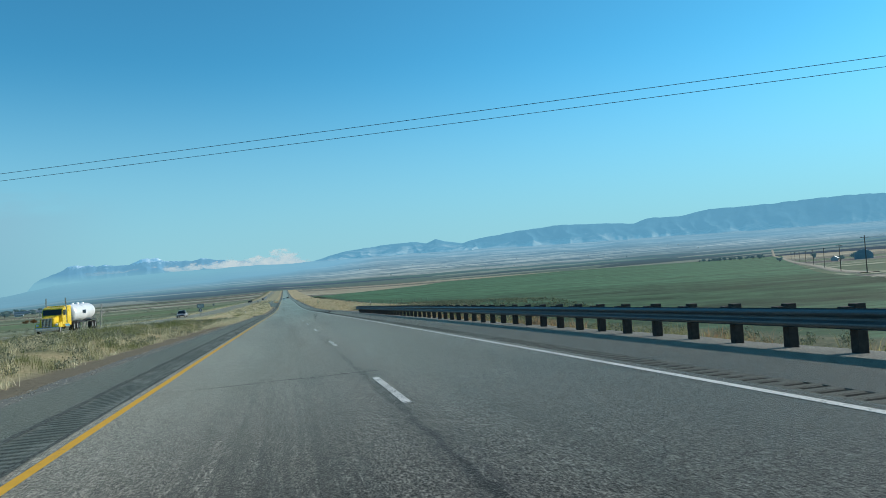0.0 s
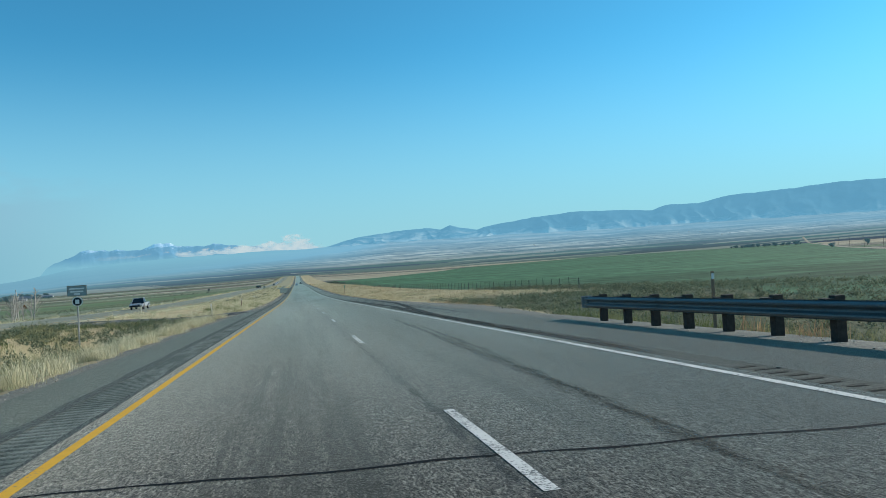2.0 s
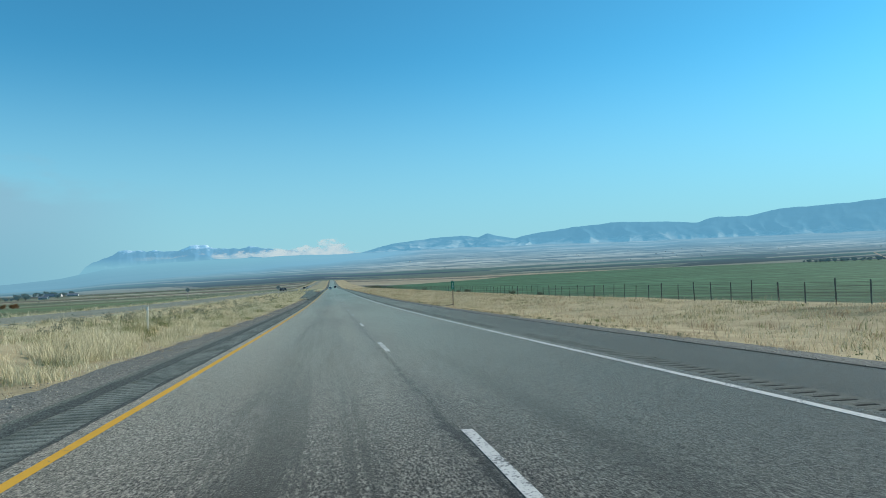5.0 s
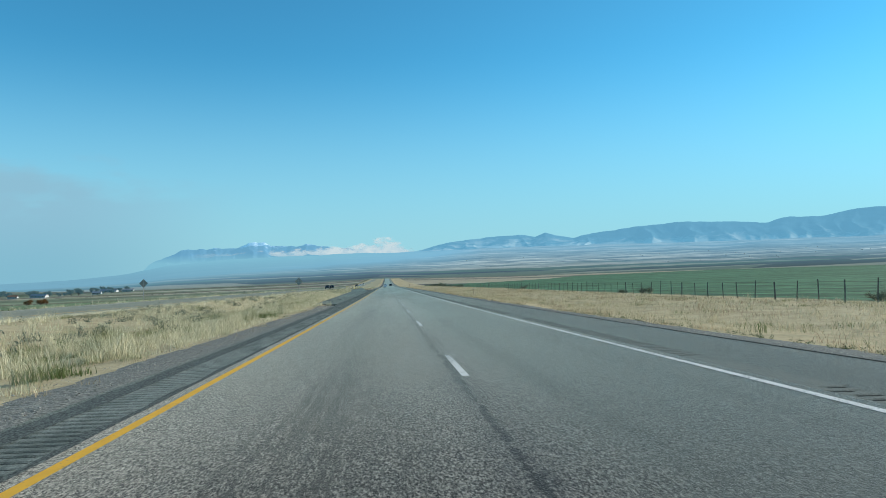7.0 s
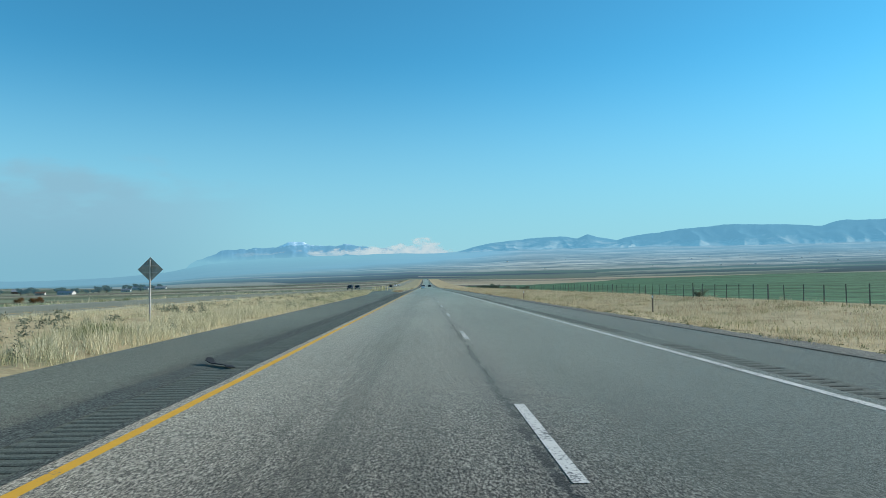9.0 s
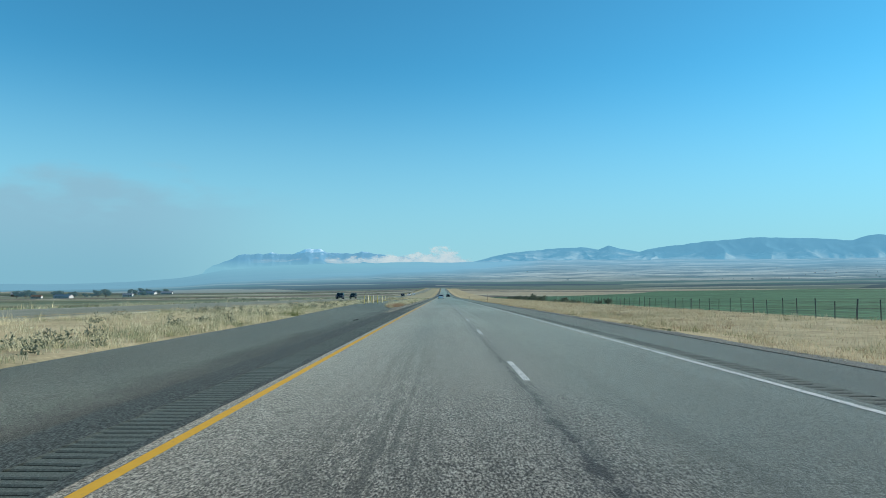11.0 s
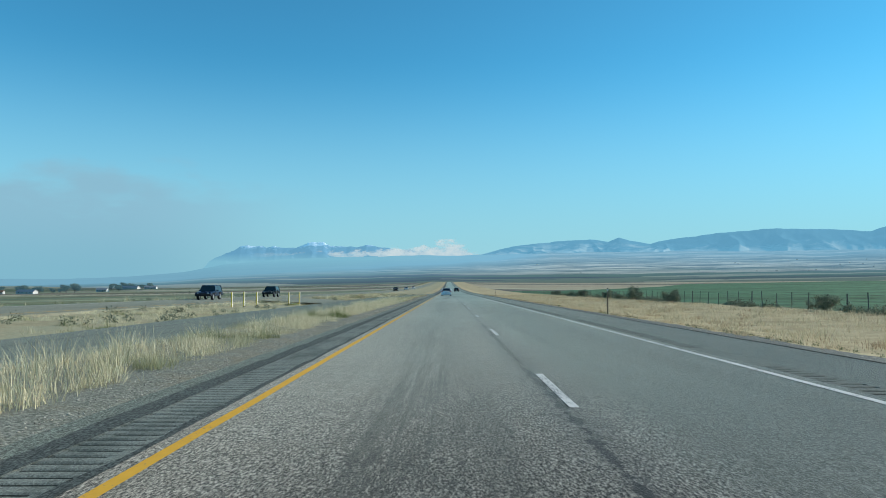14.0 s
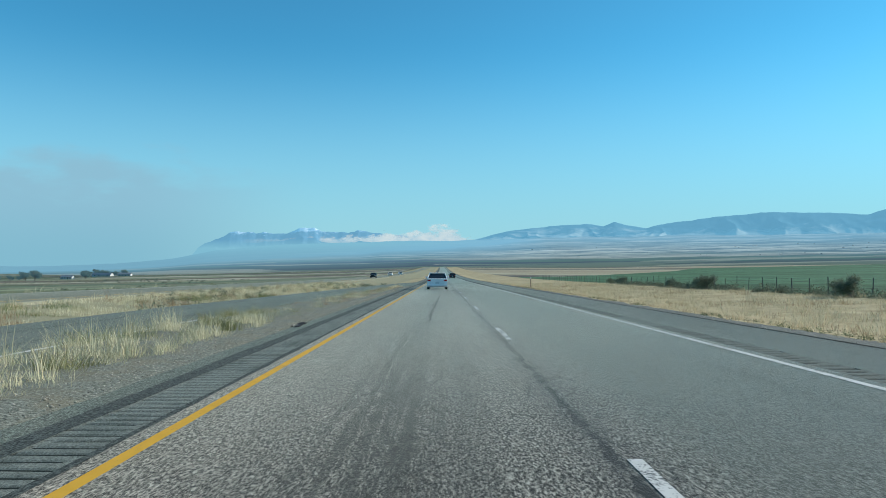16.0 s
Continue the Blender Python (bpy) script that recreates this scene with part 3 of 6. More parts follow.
def sealant(name, ys, outer, inner, label):
    """Sealant poured along a joint, with ragged edges; outer and inner give its two sides at y."""
    verts = []
    for y in ys:
        rag = 0.07 * noise.noise((y * 0.8, 3.0, 0)) + 0.04 * noise.noise((y * 3.1, 5.0, 0))
        a, b = outer(y) + rag + strip_in(y), inner(y) + strip_in(y) + 0.03 * noise.noise((y * 1.9, 8.0, 0))
        verts += [(min(a, b - 0.02), y, prof(y) + 0.004), (b, y, prof(y) + 0.004)]
    tagged(sheet(name, verts, gridfaces(len(ys), 2), SEALED), label, "sealed joint", kind="structure")


SY = np.concatenate([np.arange(-60, 640, 0.7), np.arange(640, 1500, 15.0)])
sealant("joint_sealant_outer", SY, lambda y: float(np.interp(y, (0, 60, 120, 280, 286, 330, 395, 425, 440, 520), (-4.62, -4.66, -4.76, -4.82, -4.98, -4.95, -5.15, -4.95, -4.82, -4.76))), lambda y: -4.5, "dark sealed joint beside the rumble strip")
sealant("joint_sealant_inner", SY, lambda y: -3.94, lambda y: float(np.interp(y, (0, 200, 380, 560), (-3.88, -3.85, -3.82, -3.87))), "dark sealed joint beside the yellow line")
stripe("pullout_seam", -6.03, -5.99, np.arange(395, 428, 1.0), 0.005, SEALED, "dark seam in the pull-out asphalt", 0.25)
stripe("pullout_seam", -9.60, -9.55, np.arange(430, 600, 1.0), 0.005, SEALED, "dark seam in the pull-out asphalt", 0.3)
stripe("pullout_seam", -11.3, -11.22, np.arange(440, 590, 2.0), 0.005, SEALED, "dark seam in the pull-out asphalt", 0.25)
stripe("line_yellow", -3.70, -3.582, LY, 0.005, YELLOW, "continuous yellow edge line, worn at its rims", jog=((50, 70, 85, 130, 150, 215, 235), (0, 0.02, 0.035, 0.04, 0.03, 0.015, 0)))
stripe("line_white", 3.59, 3.72, LY, 0.005, WHITE, "continuous white edge line, thin and worn")
stripe("shoulder_seam", 6.33, 6.418, np.arange(120, 640, 0.8), 0.004, GROOVE, "dark ragged seam along the edge of the shoulder", 0.05)
stripe("line_oncoming_west", -29.2, -29.05, LY, 0.106, WHITE, "white edge line of the opposite carriageway")
stripe("line_oncoming_east", -21.75, -21.6, LY, 0.106, YELLOW, "yellow edge line of the opposite carriageway")
stripe("line_pullout", -8.52, -8.40, np.arange(505, 556, 2.0), 0.006, WHITE, "faded white line along the paved pull-out strip")

# the broken lane line: 10 ft dashes every 40 ft, shifted to fit the camera's view
LAY_Y = (10, 75, 91, 124, 141, 223, 240, 256, 290, 390, 407, 423, 457, 491, 508, 541, 600)
LAY_D = (-0.3, -0.26, 0.93, 0.58, 0.16, 0.15, -0.37, 0.49, -0.16, -0.56, -1.02, 0.24, -0.08, -0.38, 0.46, 0.46, 0.0)
for i in range(-5, 120):
    y1 = 11.55 + 12.192 * i
    y1 += float(np.interp(y1, LAY_Y, LAY_D))
    ys = np.linspace(y1 - 3.05, y1, 4)
    ob = stripe("lane_dash", -0.056, 0.056, ys, 0.005, DASH, "white dash of the broken lane line")
    tagged(ob, category="road marking", group="lane dashes")


# ---- far mountains ----
CX, CY, CZ = -1.3, 265.0, -5.4


def rim(a):
    """How far off the crest stands, by bearing in degrees."""
    return 4930.0 / math.cos(radians(min(max(a - 12.7, -42.0), 40.0))) - 265.0 * math.cos(radians(a))


SLOPE_AZ = (-80, -50, -38, -30, -24, -20, -17, -12, -4, 1, 4, 8, 30, 60, 80)
SLOPE_EL = (-0.3, -0.3, -0.3, -0.28, -0.15, 0.25, 0.85, 1.3, 1.52, 1.58, 1.7, 1.85, 1.9, 1.8, 1.5)
SLOPE_IN, SLOPE_OUT = 1480.0, 0.93


def slope_z(a, f):
    """Height of the valley's outer slopes at bearing a, f from their foot (0) to the mountains (1), with the distance."""
    far = rim(a) * SLOPE_OUT
    r = SLOPE_IN + (far - SLOPE_IN) * f
    t = radians(a)
    x0, y0 = CX + SLOPE_IN * math.sin(t), CY + SLOPE_IN * math.cos(t)
    z0 = float(ground(x0, y0)) - 1.5
    e = float(np.interp(a, SLOPE_AZ, SLOPE_EL)) + 0.06 * noise.fractal((a * 0.4, 3.3, 0), 1.0, 2.0, 3)
    z1 = CZ + far * math.tan(radians(e))
    roll = 0.035 * far * math.tan(radians(max(e, 0.05))) * noise.fractal((a * 0.35, f * 5.0, 9.0), 1.0, 2.0, 3) * f
    return CX + r * math.sin(t), CY + r * math.cos(t), z0 + (z1 - z0) * f ** 1.25 + roll, r


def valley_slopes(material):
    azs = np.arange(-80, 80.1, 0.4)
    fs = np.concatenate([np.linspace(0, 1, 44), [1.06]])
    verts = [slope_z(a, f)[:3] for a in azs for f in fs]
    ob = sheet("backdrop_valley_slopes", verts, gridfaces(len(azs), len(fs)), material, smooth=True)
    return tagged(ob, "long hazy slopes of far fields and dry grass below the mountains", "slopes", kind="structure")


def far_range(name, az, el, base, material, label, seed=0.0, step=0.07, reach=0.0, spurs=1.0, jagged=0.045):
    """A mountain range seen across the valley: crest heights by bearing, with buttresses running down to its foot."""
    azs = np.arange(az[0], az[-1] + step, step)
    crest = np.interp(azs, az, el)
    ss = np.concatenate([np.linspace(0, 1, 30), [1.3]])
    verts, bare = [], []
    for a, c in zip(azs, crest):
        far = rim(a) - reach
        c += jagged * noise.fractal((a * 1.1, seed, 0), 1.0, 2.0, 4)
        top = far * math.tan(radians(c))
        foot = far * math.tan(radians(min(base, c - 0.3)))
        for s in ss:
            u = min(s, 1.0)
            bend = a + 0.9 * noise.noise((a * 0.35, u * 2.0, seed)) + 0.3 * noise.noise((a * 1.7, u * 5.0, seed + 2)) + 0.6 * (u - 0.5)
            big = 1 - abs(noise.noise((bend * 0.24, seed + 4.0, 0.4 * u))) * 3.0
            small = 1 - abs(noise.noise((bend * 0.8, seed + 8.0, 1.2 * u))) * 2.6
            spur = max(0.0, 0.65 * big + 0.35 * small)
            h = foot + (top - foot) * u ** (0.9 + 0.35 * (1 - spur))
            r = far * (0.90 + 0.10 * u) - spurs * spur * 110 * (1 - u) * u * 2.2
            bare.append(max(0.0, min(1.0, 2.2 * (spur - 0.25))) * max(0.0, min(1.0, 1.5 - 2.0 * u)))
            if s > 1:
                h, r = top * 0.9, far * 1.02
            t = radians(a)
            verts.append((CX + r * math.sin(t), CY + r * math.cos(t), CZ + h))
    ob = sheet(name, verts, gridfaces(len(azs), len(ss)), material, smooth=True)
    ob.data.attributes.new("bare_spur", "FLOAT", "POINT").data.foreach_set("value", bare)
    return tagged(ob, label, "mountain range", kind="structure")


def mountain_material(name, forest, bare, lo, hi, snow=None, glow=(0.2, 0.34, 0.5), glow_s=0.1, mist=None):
    """Far forest with bare grassy spurs low down; the blue air is painted as glow."""
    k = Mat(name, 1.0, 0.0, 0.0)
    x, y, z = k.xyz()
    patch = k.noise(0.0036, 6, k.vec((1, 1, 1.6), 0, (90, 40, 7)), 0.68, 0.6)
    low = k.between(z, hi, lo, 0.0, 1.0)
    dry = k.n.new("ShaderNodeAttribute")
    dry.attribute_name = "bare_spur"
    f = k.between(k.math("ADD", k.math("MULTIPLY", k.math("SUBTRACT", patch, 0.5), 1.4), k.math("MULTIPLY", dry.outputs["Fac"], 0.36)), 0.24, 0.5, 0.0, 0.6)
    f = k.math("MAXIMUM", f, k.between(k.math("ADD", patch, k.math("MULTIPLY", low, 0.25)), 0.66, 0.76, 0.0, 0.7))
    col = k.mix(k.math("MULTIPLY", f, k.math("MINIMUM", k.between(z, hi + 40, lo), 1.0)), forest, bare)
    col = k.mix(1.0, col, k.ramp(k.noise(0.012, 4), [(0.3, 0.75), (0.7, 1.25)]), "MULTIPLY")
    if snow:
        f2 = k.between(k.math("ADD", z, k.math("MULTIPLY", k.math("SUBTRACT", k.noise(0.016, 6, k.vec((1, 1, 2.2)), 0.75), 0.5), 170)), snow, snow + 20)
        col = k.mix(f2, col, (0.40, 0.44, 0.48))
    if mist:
        # valley haze, painted thick about the foot into colour and glow
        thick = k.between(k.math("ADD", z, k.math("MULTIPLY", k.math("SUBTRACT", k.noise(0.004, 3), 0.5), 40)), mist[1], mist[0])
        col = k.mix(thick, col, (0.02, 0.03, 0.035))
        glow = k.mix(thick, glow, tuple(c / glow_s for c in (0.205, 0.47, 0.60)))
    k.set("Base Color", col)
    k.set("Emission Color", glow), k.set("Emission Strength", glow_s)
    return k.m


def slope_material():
    """Strip fields, dry pasture and stubble; painted haze turns them bluer with distance."""
    k = Mat("hazy_far_fields", 1.0, 0.0, 0.0)
    x, y, z = k.xyz()
    away = k.math("MULTIPLY_ADD", x, 0.22, k.math("MULTIPLY", y, 0.9755))
    wild = k.n.new("ShaderNodeSeparateColor")
    k.plug(k.cells(1.0, k.vec((0.0018, 0.0085, 0), 0.22)), wild.inputs[0])
    field = k.steps(wild.outputs[0], [(0.0, (0.34, 0.30, 0.21)), (0.17, (0.06, 0.05, 0.055)), (0.36, (0.09, 0.125, 0.06)), (0.52, (0.27, 0.26, 0.18)),
                                      (0.64, (0.07, 0.072, 0.055)), (0.8, (0.14, 0.155, 0.095)), (0.9, (0.07, 0.12, 0.06))])
    dry = k.ramp(wild.outputs[1], [(0.0, (0.13, 0.14, 0.12)), (0.5, (0.32, 0.31, 0.25)), (1.0, (0.58, 0.53, 0.42))])
    streak = k.noise(1.0, 6, k.vec((0.0050, 0.016, 0), 0.22), 0.7)
    dry = k.mix(1.0, dry, k.ramp(streak, [(0.40, 0.3), (0.47, 0.9), (0.53, 1.0), (0.59, 1.7)]), "MULTIPLY")
    upper = k.between(k.math("ADD", away, k.math("MULTIPLY", k.math("SUBTRACT", k.noise(0.0012, 3), 0.5), 700)), 2150, 2700)
    col = k.mix(upper, field, dry)
    thin = k.between(k.noise(1.0, 4, k.vec((0.0065, 0.03, 0), 0.22, (7, 3, 0)), 0.65), 0.58, 0.62, 0.0, 0.8)
    col = k.mix(thin, col, (0.045, 0.05, 0.045))
    # haze and north-west fog: base colour fades while a blue glow grows
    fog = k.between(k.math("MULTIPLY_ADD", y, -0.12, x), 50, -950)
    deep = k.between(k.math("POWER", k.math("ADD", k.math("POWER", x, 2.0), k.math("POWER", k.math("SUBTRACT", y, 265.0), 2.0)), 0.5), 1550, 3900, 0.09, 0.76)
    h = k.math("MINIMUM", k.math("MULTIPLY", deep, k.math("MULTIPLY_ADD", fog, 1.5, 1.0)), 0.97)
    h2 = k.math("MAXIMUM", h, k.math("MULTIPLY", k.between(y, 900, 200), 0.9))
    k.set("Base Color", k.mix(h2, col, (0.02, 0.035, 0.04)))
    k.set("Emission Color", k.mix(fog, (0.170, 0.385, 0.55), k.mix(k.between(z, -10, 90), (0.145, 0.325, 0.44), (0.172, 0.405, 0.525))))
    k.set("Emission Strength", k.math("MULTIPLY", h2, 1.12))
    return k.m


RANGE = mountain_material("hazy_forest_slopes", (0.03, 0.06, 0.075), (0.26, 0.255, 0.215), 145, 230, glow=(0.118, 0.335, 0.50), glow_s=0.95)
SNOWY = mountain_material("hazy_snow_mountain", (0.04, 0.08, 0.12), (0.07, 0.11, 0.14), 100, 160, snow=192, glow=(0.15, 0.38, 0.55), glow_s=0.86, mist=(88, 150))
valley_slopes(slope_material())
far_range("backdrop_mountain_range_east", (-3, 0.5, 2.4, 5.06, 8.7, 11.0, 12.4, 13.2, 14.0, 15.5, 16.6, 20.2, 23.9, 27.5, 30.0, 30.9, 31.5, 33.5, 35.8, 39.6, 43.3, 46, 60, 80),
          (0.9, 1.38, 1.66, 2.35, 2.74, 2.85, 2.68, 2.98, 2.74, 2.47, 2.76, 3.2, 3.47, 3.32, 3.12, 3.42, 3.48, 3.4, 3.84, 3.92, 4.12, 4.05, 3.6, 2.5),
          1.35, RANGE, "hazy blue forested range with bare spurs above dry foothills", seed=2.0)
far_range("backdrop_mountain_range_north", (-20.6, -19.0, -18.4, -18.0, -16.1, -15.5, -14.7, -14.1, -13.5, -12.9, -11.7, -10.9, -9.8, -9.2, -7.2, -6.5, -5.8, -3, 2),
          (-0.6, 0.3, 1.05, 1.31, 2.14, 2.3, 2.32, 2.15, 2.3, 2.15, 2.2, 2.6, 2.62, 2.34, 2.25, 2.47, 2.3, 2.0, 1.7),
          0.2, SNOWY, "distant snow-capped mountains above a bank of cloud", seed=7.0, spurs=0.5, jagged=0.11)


# ---- cloud bank ----
def cloud_bank():
    """Soft bank of cloud lying along the far mountains: billowing sheets one behind the other."""
    k = Mat("glowing_cloud", 1.0, 0.0, 0.0)
    uv = k.n.new("ShaderNodeUVMap").outputs[0]
    sep = k.n.new("ShaderNodeSeparateXYZ")
    k.plug(uv, sep.inputs[0])
    puff = k.noise(0.011, 5, k.vec((1, 1, 1.7)), 0.6)
    wisp = k.noise(0.04, 4, k.vec((1, 1, 2.5)), 0.6)
    edge = k.math("ADD", k.math("MULTIPLY_ADD", k.math("SUBTRACT", puff, 0.5), 2.6, k.math("SUBTRACT", 0.80, sep.outputs[1])), k.math("MULTIPLY", k.math("SUBTRACT", wisp, 0.5), 0.9))
    top = k.between(edge, -0.05, 0.38, 0.0, 0.9)
    foot = k.between(sep.outputs[1], -0.35, 0.1)
    k.set("Alpha", k.math("MULTIPLY", k.math("MULTIPLY", top, foot), k.math("MULTIPLY", k.between(sep.outputs[0], 0.05, 0.62), k.between(sep.outputs[0], 1.0, 0.93))))
    k.set("Base Color", k.mix(puff, (0.05, 0.05, 0.05), (0.11, 0.10, 0.09)))
    # sunlight on the billows is painted as a glow of their own
    k.set("Emission Color", k.mix(k.between(puff, 0.4, 0.62), (0.47, 0.66, 0.76), (0.66, 0.77, 0.80))), k.set("Emission Strength", 0.86)
    tops_a, tops_e = (-16.5, -14, -11.9, -9.2, -5.5, -2.7, -1.2, -0.1, 1.0, 1.9, 3.0), (1.7, 1.8, 1.85, 2.0, 2.15, 2.35, 2.75, 2.9, 2.75, 2.05, 1.7)
    bank = root("cloud_bank", (CX, CY, CZ))
    bank.matrix_world = Matrix()
    tagged(bank, "bank of white sunlit cloud along the far mountains", "cloud", kind="structure")
    for layer, back in enumerate((70, 110)):
        azs, vs = np.arange(-16.5, 3.01, 0.15), np.linspace(-0.4, 1.6, 15)
        verts, uvs = [], []
        for a in azs:
            hi = float(np.interp(a, tops_a, tops_e))
            for v in vs:
                e = 1.45 + (hi - 1.45) * v
                r = rim(a) * 0.985 - back + 14 * noise.noise((a * 1.5, v * 2.0, layer))
                t = radians(a)
                verts.append((CX + r * math.sin(t), CY + r * math.cos(t), CZ + r * math.tan(radians(e))))
                uvs.append(((a + 16.5) / 19.5, v))
        ob = sheet("billow", verts, gridfaces(len(azs), len(vs)), k.m, bank, smooth=True)
        lay = ob.data.uv_layers.new(name="UVMap")
        for li, lp in enumerate(ob.data.loops):
            lay.data[li].uv = uvs[lp.vertex_index]


cloud_bank()

# ---- guardrail ----
STEEL = plain("weathered_galvanised_steel", (0.11, 0.125, 0.13), 0.5, 0.45, 0.5, 0.2, 3.0)
TIMBER = plain("dark_creosoted_timber", (0.055, 0.045, 0.038), 0.85, 0.0, 0.2, 0.35, 14.0, 0.4)


def guardrail():
    rail_x, y0, y1 = 7.12, -58.0, 85.0
    gr = root("guardrail", (rail_x, y1, float(prof(y1))))
    gr.matrix_world = Matrix.Translation((rail_x, 0, 0))
    tagged(gr, "long galvanised steel guardrail on dark timber posts beside the shoulder", "guardrail")
    wave = ((0.00, 0.310), (0.012, 0.320), (-0.06, 0.355), (-0.07, 0.380), (-0.065, 0.405), (0.0, 0.450), (0.006, 0.475), (0.0, 0.500), (-0.065, 0.545), (-0.07, 0.570), (-0.06, 0.595), (0.012, 0.630), (0.0, 0.640))
    y = y0
    while y < y1 - 0.5:
        ye = min(y + 7.7, y1)
        ys = np.linspace(y, ye + 0.15, 5)
        verts = []
        for yy in ys:
            z = float(prof(yy))
            verts += [(dx + (0.003 if int(y) % 2 else 0), yy, z + h) for dx, h in wave]
        nf = len(wave)
        faces = gridfaces(5, nf)
        verts2 = [(v[0] + 0.006, v[1], v[2]) for v in verts]
        o = len(verts)
        faces += [tuple(q[::-1]) for q in gridfaces(5, nf, o)]
        for i in range(4):
            for j in (0, nf - 1):
                a, b = i * nf + j, (i + 1) * nf + j
                faces.append((a, b, o + b, o + a) if j == 0 else (b, a, o + a, o + b))
        sheet("rail", verts + verts2, faces, STEEL, gr)
        y += 7.7
    # end piece
    bm = bmesh.new()
    z = float(prof(y1))
    bmesh.ops.create_cone(bm, cap_ends=True, segments=16, radius1=0.17, radius2=0.17, depth=0.34, matrix=Matrix.Translation((0.08, y1 + 0.13, z + 0.475)))
    box(bm, (-0.02, y1 + 0.02, z + 0.475), (0.05, 0.3, 0.36), None, 0.01)
    part("end_terminal", bm, STEEL, gr, "rounded steel end terminal")
    bm = bmesh.new()
    box(bm, (0, 0, 0.245), (0.20, 0.155, 0.91), None, 0.008)
    post = part("post", bm, TIMBER, gr)
    bm = bmesh.new()
    box(bm, (0, 0, 0), (0.20, 0.15, 0.32), None, 0.008)
    block = part("block", bm, TIMBER, gr)
    first = True
    y = y1 - 0.5
    while y > y0:
        z = float(prof(y))
        for src, dx, dz in ((post, 0.32, 0.0), (block, 0.115, 0.50)):
            o = src if first else src.copy()
            if not first:
                scene.collection.objects.link(o)
            o.matrix_basis = pose(dx, y, z + dz, 0, 0, random.uniform(-1.5, 1.5))
        first = False
        y -= 1.54


guardrail()


# ---- dry grass ----
def thin_leaf(k, col, share=0.28):
    """Blades and leaves let part of the light through."""
    t = k.n.new("ShaderNodeBsdfTranslucent")
    k.plug(col, t.inputs["Color"])
    m = k.n.new("ShaderNodeMixShader")
    m.inputs[0].default_value = share
    k.l.new(k.b.outputs[0], m.inputs[1]), k.l.new(t.outputs[0], m.inputs[2])
    k.l.new(m.outputs[0], k.n["Material Output"].inputs["Surface"])


def grass_material(name, pale, deep, green=0.0):
    k = Mat(name, 0.85, 0.0, 0.15)
    col = k.mix(k.island(), deep, pale)
    col = k.mix(k.between(k.noise(0.5, 3), 0.4, 0.65), col, tuple(0.55 * (a + b) for a, b in zip(pale, deep)))
    if green:
        col = k.mix(k.between(k.noise(0.25, 3), 0.62 - green * 0.3, 0.72 - green * 0.2), col, (0.13, 0.16, 0.05))
    k.set("Base Color", col)
    thin_leaf(k, col)
    return k.m


TANSTRAW = grass_material("cropped_tan_grass", (0.73, 0.63, 0.43), (0.32, 0.27, 0.155))
STRAW = grass_material("straw_grass", (0.90, 0.83, 0.58), (0.34, 0.29, 0.16), 0.25)
WEEDY = grass_material("weedy_grass", (0.50, 0.46, 0.25), (0.13, 0.13, 0.055), 0.55)
TANGRASS = grass_material("tan_grass", (0.70, 0.56, 0.36), (0.36, 0.27, 0.16))
BROWNGRASS = grass_material("brown_weed", (0.46, 0.34, 0.21), (0.22, 0.15, 0.09))
ISLEGREEN = grass_material("yellow_green_grass", (0.52, 0.51, 0.32), (0.17, 0.18, 0.09), 0.2)
RUSSET = grass_material("russet_weed", (0.56, 0.38, 0.24), (0.30, 0.18, 0.105))
rnd = np.random.default_rng(3)


def blades(name, x, y, tall, count, material, label, spread=0.22, width=0.0048, lean=0.42):
    """Many thin blades in tufts at x, y on the ground; tall is each tuft's height."""
    n = len(x)
    bx = np.repeat(x, count) + rnd.normal(0, spread * 0.5, n * count)
    by = np.repeat(y, count) + rnd.normal(0, spread * 0.5, n * count)
    tall = tall * np.where(rnd.random(n) < 0.13, 1.6, 0.9)
    h = np.repeat(tall, count) * rnd.uniform(0.45, 1.1, n * count)
    bz = ground(bx, by) - 0.03
    a = rnd.uniform(0, np.pi, n * count)
    w = width * rnd.uniform(0.6, 1.4, n * count)
    lx, ly = rnd.normal(-0.06, lean, n * count) * h, rnd.normal(0, lean, n * count) * h
    base = np.stack([bx, by, bz], -1)
    side = np.stack([np.cos(a) * w, np.sin(a) * w, np.zeros_like(w)], -1)
    mid = base + np.stack([lx * 0.35, ly * 0.35, h * 0.6], -1)
    tip = base + np.stack([lx, ly, h], -1)
    v = np.concatenate([base - side, base + side, mid + side * 0.7, mid - side * 0.7, tip], 1).reshape(-1, 3)
    m = len(bx)
    me = bpy.data.meshes.new(name)
    o = np.arange(m) * 5
    loops = np.stack([o, o + 1, o + 2, o + 3, o + 3, o + 2, o + 4], -1).ravel()
    start = np.stack([np.arange(m) * 7, np.arange(m) * 7 + 4], -1).ravel()
    me.vertices.add(len(v)), me.loops.add(len(loops)), me.polygons.add(2 * m)
    me.vertices.foreach_set("co", v.ravel())
    me.loops.foreach_set("vertex_index", loops)
    me.polygons.foreach_set("loop_start", start)
    me.update(calc_edges=True)
    me.validate()
    me.materials.append(material)
    return tagged(new(name, me), label, "grass", kind="stuff")


def patchy(x, y, scale, floor):
    """Keep tufts where a slow noise says that grass grows."""
    f = np.array([noise.noise((a * scale, b * scale, 1.7)) for a, b in zip(x, y)])
    return f > floor


def strew(n, x0, x1, y0, y1, floor=-0.25, scale=0.35):
    x, y = rnd.uniform(x0, x1, n), rnd.uniform(y0, y1, n)
    k = patchy(x, y, scale, floor)
    return x[k], y[k]


